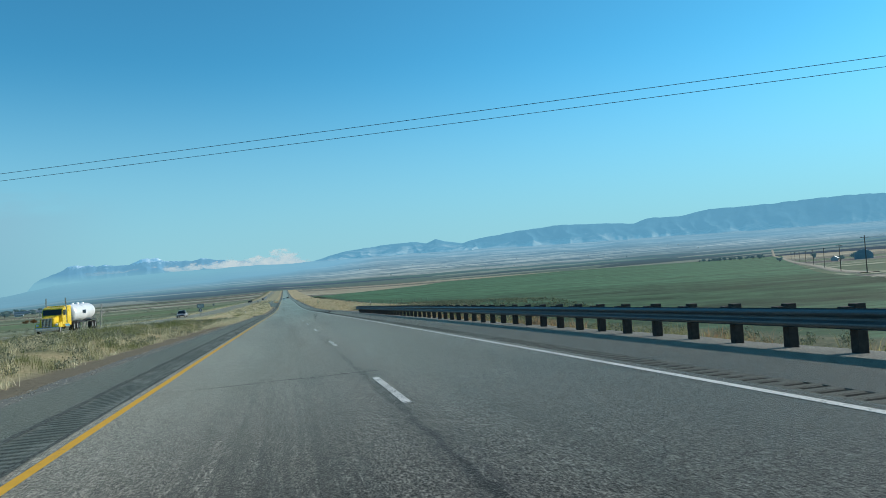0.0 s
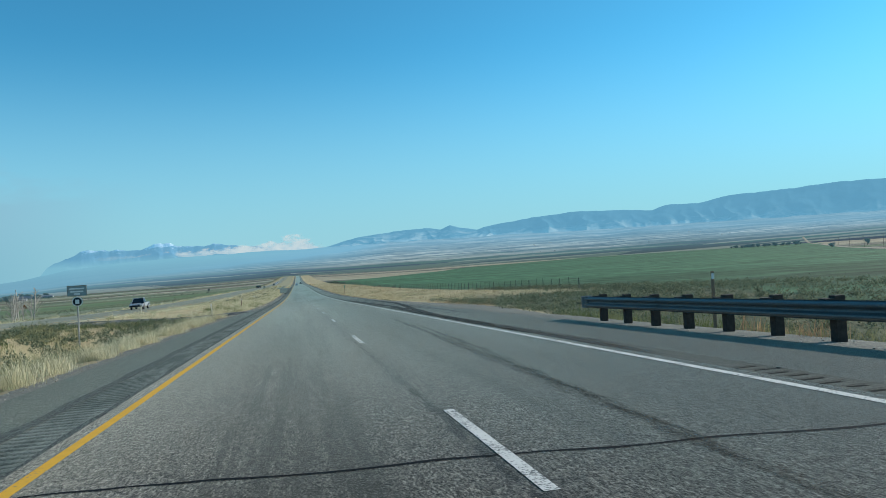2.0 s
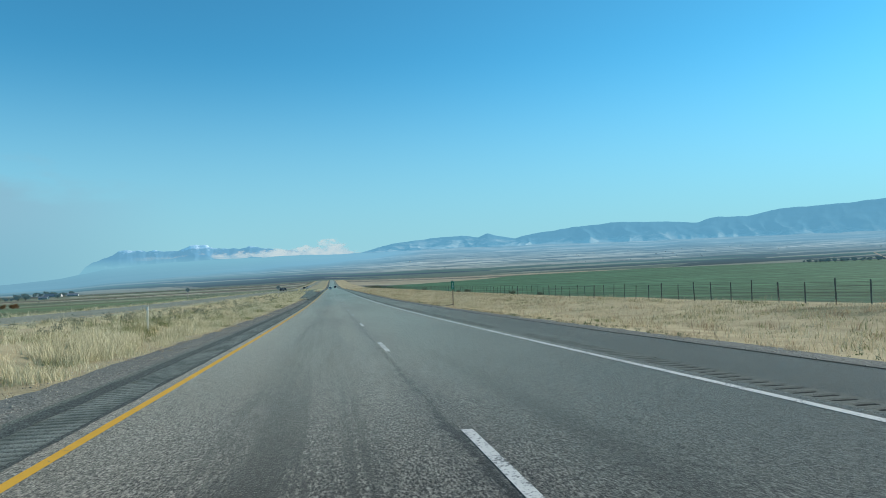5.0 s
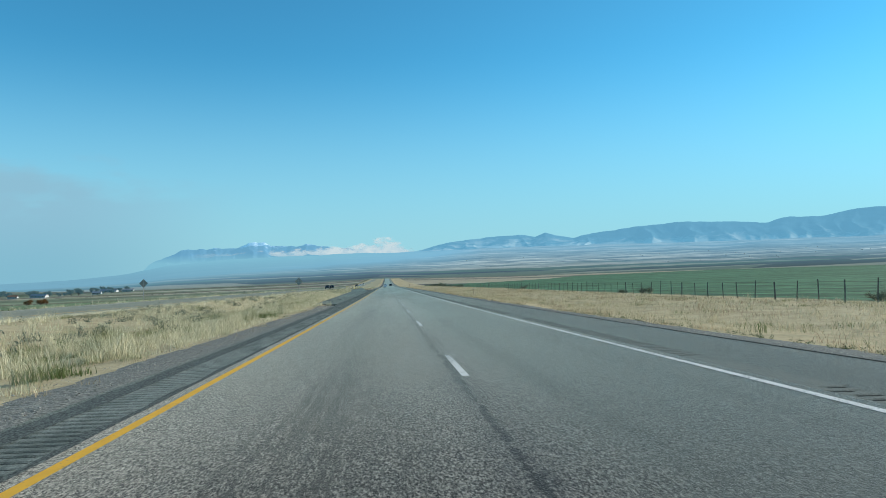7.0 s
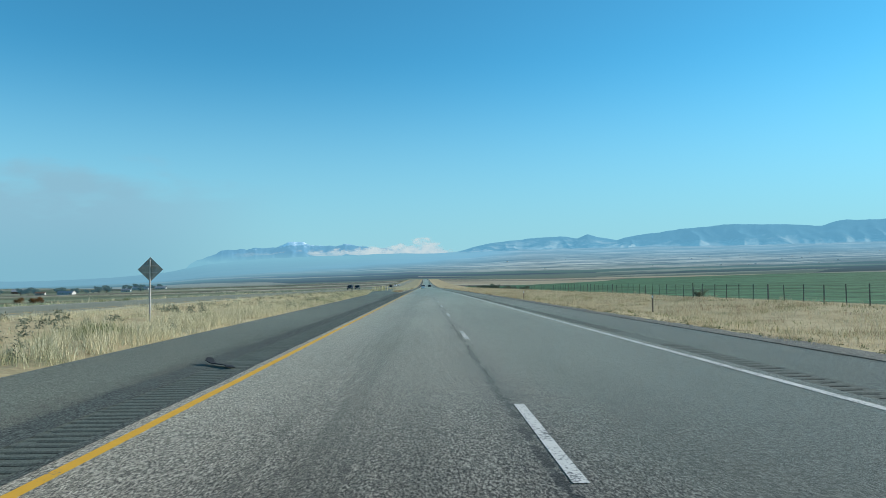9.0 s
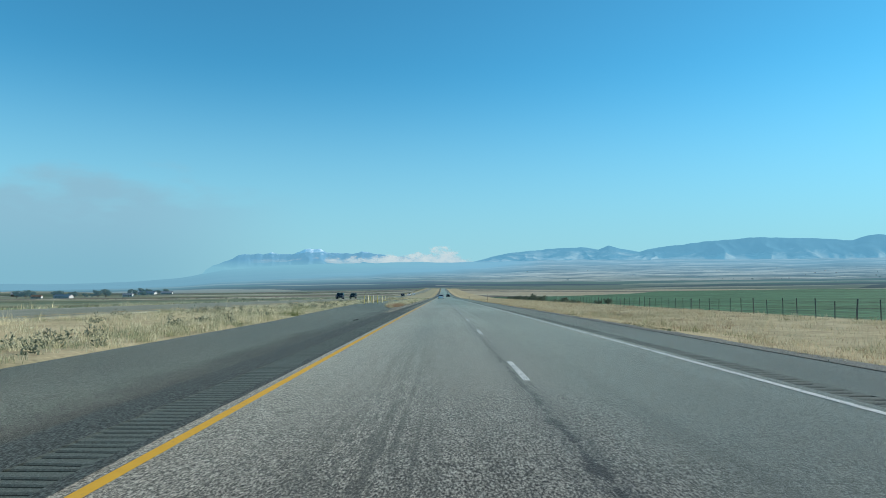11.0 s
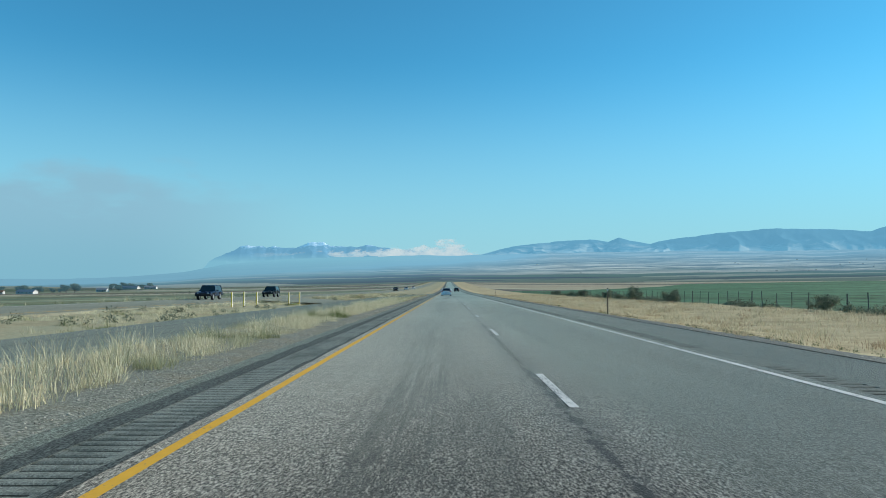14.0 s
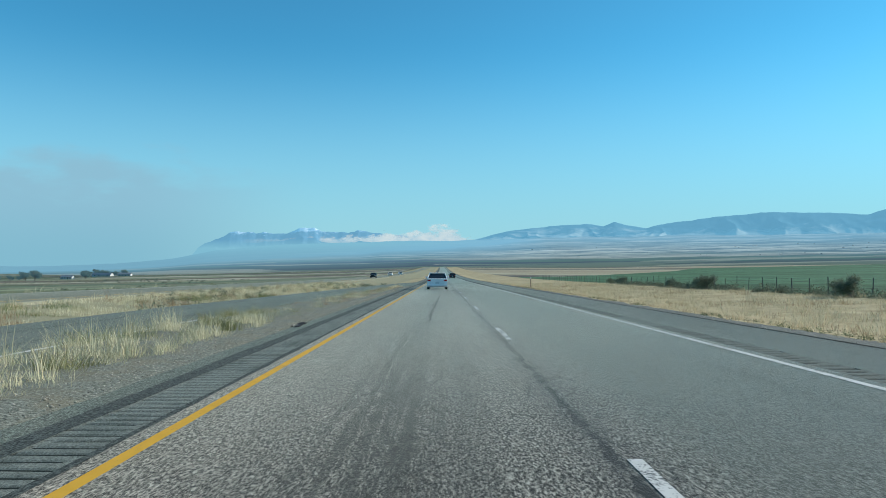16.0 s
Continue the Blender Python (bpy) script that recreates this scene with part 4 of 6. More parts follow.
# median beside the lane, from the crossover to the pull-out
x, y = strew(7000, -9.8, -6.25, 134, 305, -0.02, 1.1)
k = (x < pull_edge(y) - 0.35)
x, y = x[k], y[k]
far_in = smoothstep(-6.1, -7.2, x)
blades("median_grass", x, y, (0.17 + 0.42 * far_in * rnd.uniform(0.3, 1.1, len(x))) * np.where(y < 190, 1.15, 0.8), 30, STRAW, "tall pale straw-coloured grass along the median", 0.22, 0.0056)
x, y = strew(3000, -11.5, -7.2, 134, 305, 0.0, 0.5)
k = (x < pull_edge(y) - 0.5)
blades("median_weeds", x[k], y[k], rnd.uniform(0.15, 0.42, k.sum()), 30, WEEDY, "dull green weeds among the median's straw", 0.3)
x, y = strew(1200, -7.4, -5.6, 134, 300, 0.1, 0.5)
k = (x < pull_edge(y) - 0.3)
blades("gravel_tufts", x[k], y[k], rnd.uniform(0.06, 0.16, k.sum()), 18, TANGRASS, "short dry tufts in the gravel beside the lane", 0.2)
x, y = strew(7600, -20.0, -9.4, 134, 430, -0.1, 0.4)
k = x < pull_edge(y) - 0.4
blades("median_grass", x[k], y[k], rnd.uniform(0.2, 0.5, k.sum()), 18, STRAW, "tufts of dry grass across the middle of the median", 0.3, 0.0062)
# straw right up to the edge of the pull-out
x, y = strew(5200, 0.15, 4.2, 284, 432, -0.12, 0.9)
x = pull_edge(y) - x
thin = smoothstep(320, 370, y)
k = rnd.random(len(x)) > 0.45 * thin
blades("pullout_grass", x[k], y[k], (0.52 - 0.2 * thin[k]) * rnd.uniform(0.4, 1.15, k.sum()), 26, STRAW, "tall pale grass at the edge of the pull-out", 0.22, 0.0056)
x, y = strew(1500, 0.3, 4.5, 340, 434, 0.0, 0.7)
blades("pullout_weeds", pull_edge(y) - x, y, rnd.uniform(0.15, 0.4, len(x)), 26, ISLEGREEN, "yellow-green weeds among the grass by the pull-out", 0.25)
# low weedy ground before the crossover
x, y = strew(7000, -20.0, -8.2, -8, 118, -0.05)
blades("weeds", x, y, rnd.uniform(0.18, 0.55, len(x)), 17, WEEDY, "green and yellow weeds in the low part of the median", 0.3, 0.0065)
x, y = strew(2600, -17.0, -7.7, -8, 86, 0.0, 0.45)
blades("verge_grass", x, y, rnd.uniform(0.18, 0.42, len(x)), 20, STRAW, "pale straw and dead stalks in the low part of the median", 0.28, 0.006)
x, y = strew(2600, -8.2, -6.5, 60, 118, 0.15, 0.6)
blades("verge_grass", x, y, rnd.uniform(0.25, 0.55, len(x)), 26, STRAW, "pale grass tufts at the edge of the gravel")
# island between the lanes and the pull-out
ISL = 424.0


def turn_paved(x, y):
    """Where the paved turning place joins the pull-out to the opposite carriageway."""
    return (y > 526 + (-12.7 - x) * 1.1) & (y < 541 + (-12.7 - x) * 1.8)




def island_width(y):
    return np.interp(y, (ISL, 440, 452, 560, 612), (0.25, 1.7, 2.6, 2.7, 0.2))


x, y = strew(8000, 0, 2.6, ISL + 8, 610, -0.5, 1.0)
x = -5.8 - x / 2.6 * island_width(y)
k = (y < 537) | ((y < 551) & patchy(x, y, 1.1, -0.08)) | (patchy(x, y, 0.8, 0.05) & (rnd.random(len(x)) < 0.6))
x, y = x[k], y[k]
blades("island_grass", x, y, np.where(y < 551, 0.47, 0.3) * smoothstep(424, 452, y) * rnd.uniform(0.4, 1.15, len(x)), 40, STRAW, "tall pale grass on the narrow island beside the lane", 0.22, 0.0048, 0.30)
x, y = strew(6500, 0, 2.6, ISL + 10, 600, -0.1, 1.6)
x = -5.8 - x / 2.6 * island_width(y)
blades("island_weeds", x, y, rnd.uniform(0.12, 0.32, len(x)), 34, ISLEGREEN, "yellow-green weeds low among the island grass", 0.2)
x, y = strew(46, -8.2, -6.1, 538, 556, -0.4, 1.0)
blades("bunch_weeds", x, y, rnd.uniform(0.22, 0.42, len(x)), 170, WEEDY, "grey-green bunches of weed among the island grass", 0.24, 0.0055, 0.5)
x, y = strew(1300, 0, 1, 432, 447, -0.5)
x = -5.7 - x * island_width(y) * 0.9
blades("russet_weeds", x, y, rnd.uniform(0.14, 0.36, len(x)), 40, RUSSET, "rust-red dry weeds at the tip of the island", 0.16)
x, y = strew(500, 0, 1, 560, 606, -0.2)
x = -5.7 - x * island_width(y)
blades("russet_weeds", x, y, rnd.uniform(0.15, 0.35, len(x)), 18, RUSSET, "rust-red dry weeds thinning out at the island's end", 0.16)
# grass between the pull-out and the opposite carriageway
x, y = strew(6600, -20.0, -12.9, 405, 640, -0.15)
k = ~turn_paved(x, y)
x, y = x[k], y[k]
blades("median_grass", x, y, np.where(y < 536, 0.55, 0.8) * rnd.uniform(0.2, 0.6, len(x)), 20, STRAW, "dry grass between the pull-out and the opposite carriageway", 0.25)
x, y = strew(800, -19.5, -12.9, 540, 640, 0.0, 0.4)
k = ~turn_paved(x, y)
blades("russet_weeds", x[k], y[k], rnd.uniform(0.2, 0.5, k.sum()), 22, BROWNGRASS, "brown dead weeds between the pull-out and the opposite carriageway", 0.25)
x, y = strew(3600, -39, -31.2, 130, 640, -0.1)
k = (y < 450) | (rnd.random(len(x)) < 0.18)
x, y = x[k], y[k]
blades("far_verge_grass", x, y, rnd.uniform(0.3, 0.6, len(x)), 9, STRAW, "dry grass beyond the opposite carriageway", 0.4, 0.02)
# east verge up to the fence
x, y = strew(16500, 7.6, 24.5, 92, 660, -0.2, 0.5)
k = (x > 7.95 + 3.3 * smoothstep(78, 88, y) * smoothstep(132, 112, y)) & ~((y < 132 - (x - 11) * 0.9) & (x > 11.2))
x, y = x[k], y[k]
blades("east_verge_grass", x, y, (0.13 + 0.17 * smoothstep(7.6, 9.8, x)) * rnd.uniform(0.5, 1.3, len(x)), 17, TANSTRAW, "cropped tan grass between the shoulder and the fence", 0.5, 0.0085)
x, y = strew(5000, 8.6, 24.5, 92, 640, 0.12, 0.25)
blades("brown_tufts", x, y, rnd.uniform(0.15, 0.38, len(x)), 18, BROWNGRASS, "brown weed clumps among the cropped grass", 0.45, 0.007)
x, y = strew(3400, 9.0, 24.5, 136, 430, 0.0, 0.16)
blades("verge_weeds", x, y, rnd.uniform(0.12, 0.3, len(x)), 18, WEEDY, "olive weeds spread through the cropped verge grass", 0.5, 0.008)
x, y = strew(2600, 7.5, 8.3, 134, 640, -0.05, 0.5)
blades("east_edge_weeds", x, y, rnd.uniform(0.1, 0.26, len(x)), 18, TANGRASS, "brown and green weeds along the edge of the asphalt", 0.2)
x, y = strew(1000, 7.9, 12.5, -8, 84, 0.1, 0.4)
blades("bank_weeds", x, y, rnd.uniform(0.25, 0.6, len(x)), 22, BROWNGRASS, "dead brown weeds behind the guardrail", 0.35, 0.008)
x, y = strew(4600, 8.2, 22, -8, 92, -0.2)
blades("bank_weeds", x, y, rnd.uniform(0.2, 0.6, len(x)), 13, WEEDY, "weeds on the bank behind the guardrail", 0.35)


x, y = strew(9, -6.25, -5.95, 429.0, 430.0, -1)
blades("bunch_grass", x, y, rnd.uniform(0.3, 0.5, len(x)), 50, STRAW, "pale bunch of tall grass at the island's tip", 0.12)


def island_bed():
    ys = np.arange(412, 613, 1.0)
    verts, nx = [], 7
    for yy in ys:
        w = (0.35 + float(island_width(yy))) * min(1.0, max(0.05, (yy - 412) / 12)) + 0.25 * noise.noise((yy * 0.35, 2.0, 8))
        for i in range(nx):
            f = i / (nx - 1)
            verts.append((-4.92 - f * (w + 0.4) + 0.1 * noise.noise((yy * 0.5, f * 2, 5)), yy, prof(yy) + (0.012 + 0.035 * max(0.0, min(1.0, (yy - ISL) / 14, (614 - yy) / 14))) * (1.0 if 0 < i < nx - 1 else 0.0) + (0.012 * noise.noise((yy, f * 4, 0)) if 0 < i < nx - 1 else -0.02)))
    k = Mat("island_soil", 0.95, 0.0, 0.1)
    g = k.ramp(k.noise(26.0, 4, rough=0.8), [(0.35, (0.07, 0.075, 0.06)), (0.5, (0.185, 0.19, 0.15)), (0.66, (0.43, 0.42, 0.34))])
    k.set("Base Color", k.mix(k.between(k.noise(1.1, 5, rough=0.65), 0.46, 0.62, 0.0, 0.5), g, (0.23, 0.195, 0.125)))
    k.bump(k.noise(30.0, 3), 0.6, 0.02)
    tagged(sheet("ground_island", verts, gridfaces(len(ys), nx), k.m, smooth=True), "narrow gravel and soil island between lanes and pull-out", "traffic island", kind="structure")


island_bed()


def pebbles(name, n, edges, y0, y1, label, lift):
    """Loose stones strewn along the edge of the asphalt; edges gives the strip's two sides at y."""
    yy = rnd.uniform(y0, y1, n)
    a, b = edges(yy)
    xx = a + (b - a) * rnd.random(n) ** 1.3
    s = rnd.uniform(0.006, 0.017, n) * np.where(rnd.random(n) < 0.06, 1.8, 1.0)
    zz = lift(xx, yy)
    corner = np.array([(1, 0, 0), (0, 1, 0), (-1, 0, 0), (0, -1, 0), (0, 0, 0.7), (0, 0, -0.4)])
    v = np.stack([xx, yy, zz], -1)[:, None, :] + corner[None] * (s[:, None, None] * rnd.uniform(0.6, 1.4, (n, 6, 1)))
    tri = np.array([(0, 1, 4), (1, 2, 4), (2, 3, 4), (3, 0, 4), (1, 0, 5), (2, 1, 5), (3, 2, 5), (0, 3, 5)])
    loops = (tri[None] + (np.arange(n) * 6)[:, None, None]).ravel()
    me = bpy.data.meshes.new(name)
    me.vertices.add(n * 6), me.loops.add(len(loops)), me.polygons.add(n * 8)
    me.vertices.foreach_set("co", v.ravel())
    me.loops.foreach_set("vertex_index", loops)
    me.polygons.foreach_set("loop_start", np.arange(n * 8) * 3)
    me.update(calc_edges=True)
    me.materials.append(STONES)
    return tagged(new(name, me), label, "gravel", kind="stuff")


STONES = grass_material("mixed_road_gravel", (0.66, 0.61, 0.51), (0.15, 0.145, 0.12))
pebbles("loose_gravel", 14000, lambda q: (-4.98 + 0 * q, -5.5 - 0.55 * smoothstep(414, 440, q)), 412, 600, "loose mixed gravel between the lane's edge and the island grass", lambda a, b: prof(b) + 0.045)
pebbles("loose_gravel", 20000, lambda q: (np.where(q < 126, -5.75, -4.95), np.where(q < 126, -6.7, -6.6)), 2, 290, "loose grey gravel along the median side of the lane", lambda a, b: ground(a, b) + 0.012)
pebbles("loose_gravel", 12000, lambda q: (6.45 + 0 * q, 7.7 + 3.0 * smoothstep(78, 88, q) * smoothstep(132, 112, q)), 60, 560, "loose grey gravel beyond the east shoulder", lambda a, b: ground(a, b) + 0.012)


def surface(x, y):
    """Height of whatever lies uppermost: the valley floor or the slopes beyond it."""
    r, a = math.hypot(x - CX, y - CY), math.degrees(math.atan2(x - CX, y - CY))
    g = float(ground(x, y))
    if r > SLOPE_IN:
        g = max(g, slope_z(a, (r - SLOPE_IN) / (rim(a) * SLOPE_OUT - SLOPE_IN))[2])
    return g


def draped(name, pts, width, lift, material, label, category, step=3.0, wobble=0.0):
    """A strip that follows the ground along a line of points."""
    verts = []
    path = []
    for (xa, ya), (xb, yb) in zip(pts[:-1], pts[1:]):
        n = max(2, int(math.hypot(xb - xa, yb - ya) / step))
        path += [(xa + (xb - xa) * i / n, ya + (yb - ya) * i / n, math.atan2(yb - ya, xb - xa)) for i in range(n)]
    path.append((*pts[-1], path[-1][2]))
    for i, (px, py, a) in enumerate(path):
        for f in (-0.5, -0.38, -0.19, 0, 0.19, 0.38, 0.5):
            w = width * (1 + wobble * noise.noise((px * 0.6, py * 0.6, f)))
            qx, qy = px - math.sin(a) * f * w, py + math.cos(a) * f * w
            verts.append((qx, qy, surface(qx, qy) + (lift if abs(f) < 0.4 else -0.25)))
    return tagged(sheet(name, verts, gridfaces(len(path), 7), material, smooth=True), label, category, kind="structure")


XGRAVEL = Mat("dark_patched_gravel", 0.95, 0.0, 0.1)
_g = XGRAVEL.ramp(XGRAVEL.noise(24.0, 4, rough=0.8), [(0.35, (0.05, 0.052, 0.048)), (0.5, (0.14, 0.143, 0.132)), (0.66, (0.34, 0.335, 0.30))])
# noise mask mixing near-black patches into the grey gravel
_d = XGRAVEL.between(XGRAVEL.noise(0.55, 5, XGRAVEL.vec((1.5, 0.6, 1)), 0.62), 0.44, 0.56, 0.0, 0.85)
XGRAVEL.set("Base Color", XGRAVEL.mix(_d, _g, (0.028, 0.028, 0.027)))
XGRAVEL.bump(XGRAVEL.noise(24.0, 4), 0.6, 0.02)
DARKGRAVEL = XGRAVEL.m
DIRT = plain("pale_dirt_track", (0.36, 0.31, 0.23), 0.95, 0, 0.1, 0.3, 0.4)
draped("crossover", [(-5.3, 128), (-10.5, 125.5), (-20.6, 124.5)], 13.0, 0.05, DARKGRAVEL, "dark gravel crossover through the median", "road", 0.5, 0.35)
draped("country_road", [(175, 180), (333, 381), (912, 1132), (1148, 1452), (1420, 1800)], 6.5, 0.3, DIRT, "pale country road climbing past the far fields", "road", 12.0)


# ---- cracks, tyre marks and scraps on the asphalt ----
TAR = plain("black_crack_filler", (0.012, 0.012, 0.013), 0.9, 0, 0.1, 0.2)


def crack(x0, x1, y0, y1, wide):
    n = 26
    verts = []
    for i in range(n + 1):
        f = i / n
        cx, cy = x0 + (x1 - x0) * f, y0 + (y1 - y0) * f + 0.12 * noise.noise((f * 6, y0, 0)) + 0.05 * noise.noise((f * 23, y0, 0))
        w = wide * (0.5 + abs(noise.noise((f * 17, y0, 4))))
        verts += [(cx, cy - w, prof(cy - w) + 0.004), (cx, cy + w, prof(cy + w) + 0.004)]
    tagged(sheet("sealed_crack", verts, gridfaces(n + 1, 2), TAR), "black sealed crack across the asphalt", "crack", kind="structure")


crack(-3.5, 3.5, 70.6, 69.7, 0.028)
crack(-3.4, 0.2, 11.8, 12.4, 0.03)
crack(-3.4, 3.4, 158.2, 158.9, 0.016)
crack(-3.4, 0.0, 318.0, 318.4, 0.014)

SKID = Mat("rubber_tyre_mark", 0.8, 0.0, 0.3)
SKID.set("Roughness", 0.85)
_r = SKID.n.new("ShaderNodeAttribute")
_r.attribute_name = "rubber"
SKID.set("Alpha", SKID.between(SKID.math("ADD", SKID.math("MULTIPLY", _r.outputs["Fac"], 0.75), SKID.math("SUBTRACT", SKID.noise(2.0, 6, SKID.vec((6, 0.5, 1)), 0.75), 0.5)), 0.18, 0.75, 0.0, 0.88))
SKID.set("Base Color", SKID.mix(SKID.between(SKID.noise(3.0, 5, SKID.vec((3.5, 0.12, 1)), 0.65), 0.4, 0.62), (0.014, 0.018, 0.015), (0.045, 0.053, 0.045)))


def tyre_mark(pts, wide, seed, strong=1.0):
    xs, ys = [p[0] for p in pts], [p[1] for p in pts]
    yy = np.arange(ys[0], ys[-1], 0.6)
    verts = []
    for i, v in enumerate(yy):
        c = float(np.interp(v, ys, xs)) + 0.05 * noise.noise((v * 0.7, seed, 0))
        w = wide * (0.35 + 0.65 * math.sin(math.pi * (i + 0.5) / len(yy)) ** 0.5) * (0.7 + 0.5 * noise.noise((v * 0.9, seed, 3)))
        z = prof(v) + 0.004
        verts += [(c - w, v, z), (c - w * 0.45, v, z), (c + w * 0.45, v, z), (c + w, v, z)]
    ob = sheet("tyre_mark", verts, gridfaces(len(yy), 4), SKID.m)
    ends = np.minimum(1.0, np.minimum(np.arange(len(yy)), len(yy) - 1 - np.arange(len(yy))) / 6.0)
    ob.data.attributes.new("rubber", "FLOAT", "POINT").data.foreach_set("value", (strong * ends[:, None] * np.array([0.0, 1.0, 1.0, 0.0])).ravel())
    tagged(ob, "dark rubber tyre mark on the asphalt", "tyre mark", kind="structure")


for i, (pts, w) in enumerate((([(4.05, 74), (4.1, 87), (4.25, 95), (4.9, 105), (5.6, 112), (6.1, 120), (6.3, 140)], 0.40), ([(5.6, 92), (6.0, 122), (5.9, 128), (6.0, 150)], 0.09),
                              ([(3.95, 80), (4.1, 97), (4.5, 106), (4.7, 112), (4.6, 122), (4.4, 150)], 0.42), ([(5.5, 100), (5.35, 118), (5.1, 128), (5.0, 156)], 0.12), ([(4.2, 108), (4.1, 122), (3.95, 136), (3.9, 160)], 0.10),
                              ([(5.75, 108), (5.65, 135), (5.5, 165)], 0.07), ([(0.9, 54), (1.2, 63), (1.5, 71), (1.75, 78), (2.0, 84), (2.25, 91), (2.4, 96)], 0.26), ([(1.3, 66), (1.7, 74), (1.9, 77), (2.13, 81.5), (2.3, 86), (2.4, 90)], 0.22), 
                              ([(-1.75, 548), (-1.6, 566), (-1.4, 580)], 0.14))):
    tyre_mark(pts, w, i * 3.1, 1.0 if pts[0][0] > 3 else 0.42)

RUBBER = plain("torn_black_rubber", (0.018, 0.018, 0.019), 0.75, 0, 0.35, 0.3, 30, 0.4)


def tread(at, length, wide, turn, curl):
    """A torn strip of tyre tread, curled up at its end."""
    n = 12
    verts = []
    for i in range(n + 1):
        f = i / n - 0.5
        z = 0.015 + curl * max(0, f) ** 2 * 4 + 0.015 * noise.noise((f * 5, turn, 0))
        w = wide * (0.8 + 0.35 * noise.noise((f * 7, turn, 2)))
        yb = 0.09 * math.sin(f * 5)
        verts += [(f * length, yb - w / 2, z), (f * length, yb + w / 2, z + 0.02), (f * length, yb + w / 2, z + 0.035), (f * length, yb - w / 2, z + 0.018)]
    faces = []
    for i in range(n):
        for j in range(4):
            faces.append((i * 4 + j, i * 4 + (j + 1) % 4, (i + 1) * 4 + (j + 1) % 4, (i + 1) * 4 + j))
    faces += [(3, 2, 1, 0), tuple(n * 4 + j for j in range(4))]
    ob = sheet("tyre_tread", verts, faces, RUBBER)
    ob.matrix_world = pose(at[0], at[1], float(prof(at[1])) + at[2], 0, 0, turn)
    tagged(ob, "torn black strip of tyre tread lying on the shoulder", "debris", "scraps of tyre")


tread((-6.2, 295.7, 0.0), 0.75, 0.3, 170, 0.14)
tread((-4.42, 308.0, 0.005), 1.0, 0.16, 118, 0.06)
tread((-6.85, 300.0, 0.0), 0.4, 0.14, 10, 0.04)
tread((-5.88, 300.2, 0.0), 0.45, 0.12, 30, 0.03)
tread((8.3, 220.0, -0.05), 0.7, 0.3, 15, 0.08)
tread((-4.98, 549, 0.0), 0.6, 0.18, 60, 0.05)
tread((-5.53, 397.2, 0.0), 0.3, 0.12, 20, 0.03)

# ---- fence on the east side ----
POSTS = plain("dark_steel_and_timber_post", (0.13, 0.135, 0.115), 0.8, 0.0, 0.3, 0.35, 5.0)
WIRE = plain("rusty_wire", (0.13, 0.12, 0.11), 0.6, 0.5, 0.4, 0.2)


def fence():
    fx, y0, n = 25.0, 128.0, 240
    fe = root("fence", (fx, y0, float(ground(fx, y0))))
    tagged(fe, "long wire fence on dark posts along the green field", "fence")
    z0 = float(ground(fx, y0))
    posts = []
    for kind, (w, h) in enumerate(((0.055, 1.28), (0.10, 1.3))):
        bm = bmesh.new()
        if kind:
            tube(bm, (0, 0, -0.2), (0, 0, h), w * 0.6, w * 0.5, 8)
        else:
            box(bm, (0, 0, h / 2 - 0.1), (w, 0.02, h + 0.2))
            box(bm, (0, 0.03, h / 2 - 0.1), (0.02, 0.06, h + 0.2))
        posts.append(part("post", bm, POSTS, fe))
    used = set()
    tops = []
    for i in range(n):
        y = y0 + i * 2.45 + random.uniform(-0.12, 0.12)
        kind = 1 if i % 6 == 0 else 0
        o = posts[kind]
        if kind in used:
            o = o.copy()
            scene.collection.objects.link(o)
        used.add(kind)
        z = float(ground(fx, y)) - z0
        tops.append((y - y0, z))
        s = random.uniform(0.9, 1.08)
        o.matrix_basis = pose(random.uniform(-0.05, 0.05), y - y0, z, random.uniform(-2.5, 2.5), random.uniform(-3, 3), 0) @ Matrix.Diagonal((1, 1, s, 1))
    for h in (0.12, 0.28, 0.44, 0.6, 0.76, 0.95, 1.15):
        bm = bmesh.new()
        ring = None
        for i, (yy, zz) in enumerate(tops):
            cur = [bm.verts.new((0.04 + 0.006 * math.cos(q), yy, zz + h + 0.006 * math.sin(q))) for q in (0.5, 2.6, 4.7)]
            if ring:
                for j in range(3):
                    bm.faces.new((ring[j], ring[(j + 1) % 3], cur[(j + 1) % 3], cur[j]))
            ring = cur
        part("wire", bm, WIRE, fe)


fence()


# ---- shrubs and trees ----
def leaf_material(name, a, b, haze=0.0):
    k = Mat(name, 0.8, 0.0, 0.2)
    col = k.mix(k.island(), a, b)
    k.set("Base Color", col)
    if haze:
        # distance haze, painted as the leaves' own blue glow
        k.set("Emission Color", (0.17, 0.38, 0.52)), k.set("Emission Strength", haze)
    thin_leaf(k, col, 0.35)
    return k.m


SAGE = leaf_material("sagebrush_leaf", (0.09, 0.105, 0.065), (0.30, 0.31, 0.22))
CREEK = leaf_material("rank_brush_leaf", (0.055, 0.075, 0.045), (0.25, 0.28, 0.18))
GREENWEED = leaf_material("green_weed_leaf", (0.035, 0.055, 0.025), (0.17, 0.20, 0.09))
FENCEBUSH = leaf_material("fence_bush_leaf", (0.06, 0.085, 0.06), (0.24, 0.28, 0.19))
LEAF = leaf_material("hazy_green_leaf", (0.06, 0.09, 0.065), (0.15, 0.20, 0.14), 0.24)
HEDGE = leaf_material("hazy_hedge_leaf", (0.07, 0.08, 0.05), (0.17, 0.18, 0.11), 0.10)
RUSTLEAF = leaf_material("autumn_leaf", (0.10, 0.05, 0.02), (0.28, 0.15, 0.06))
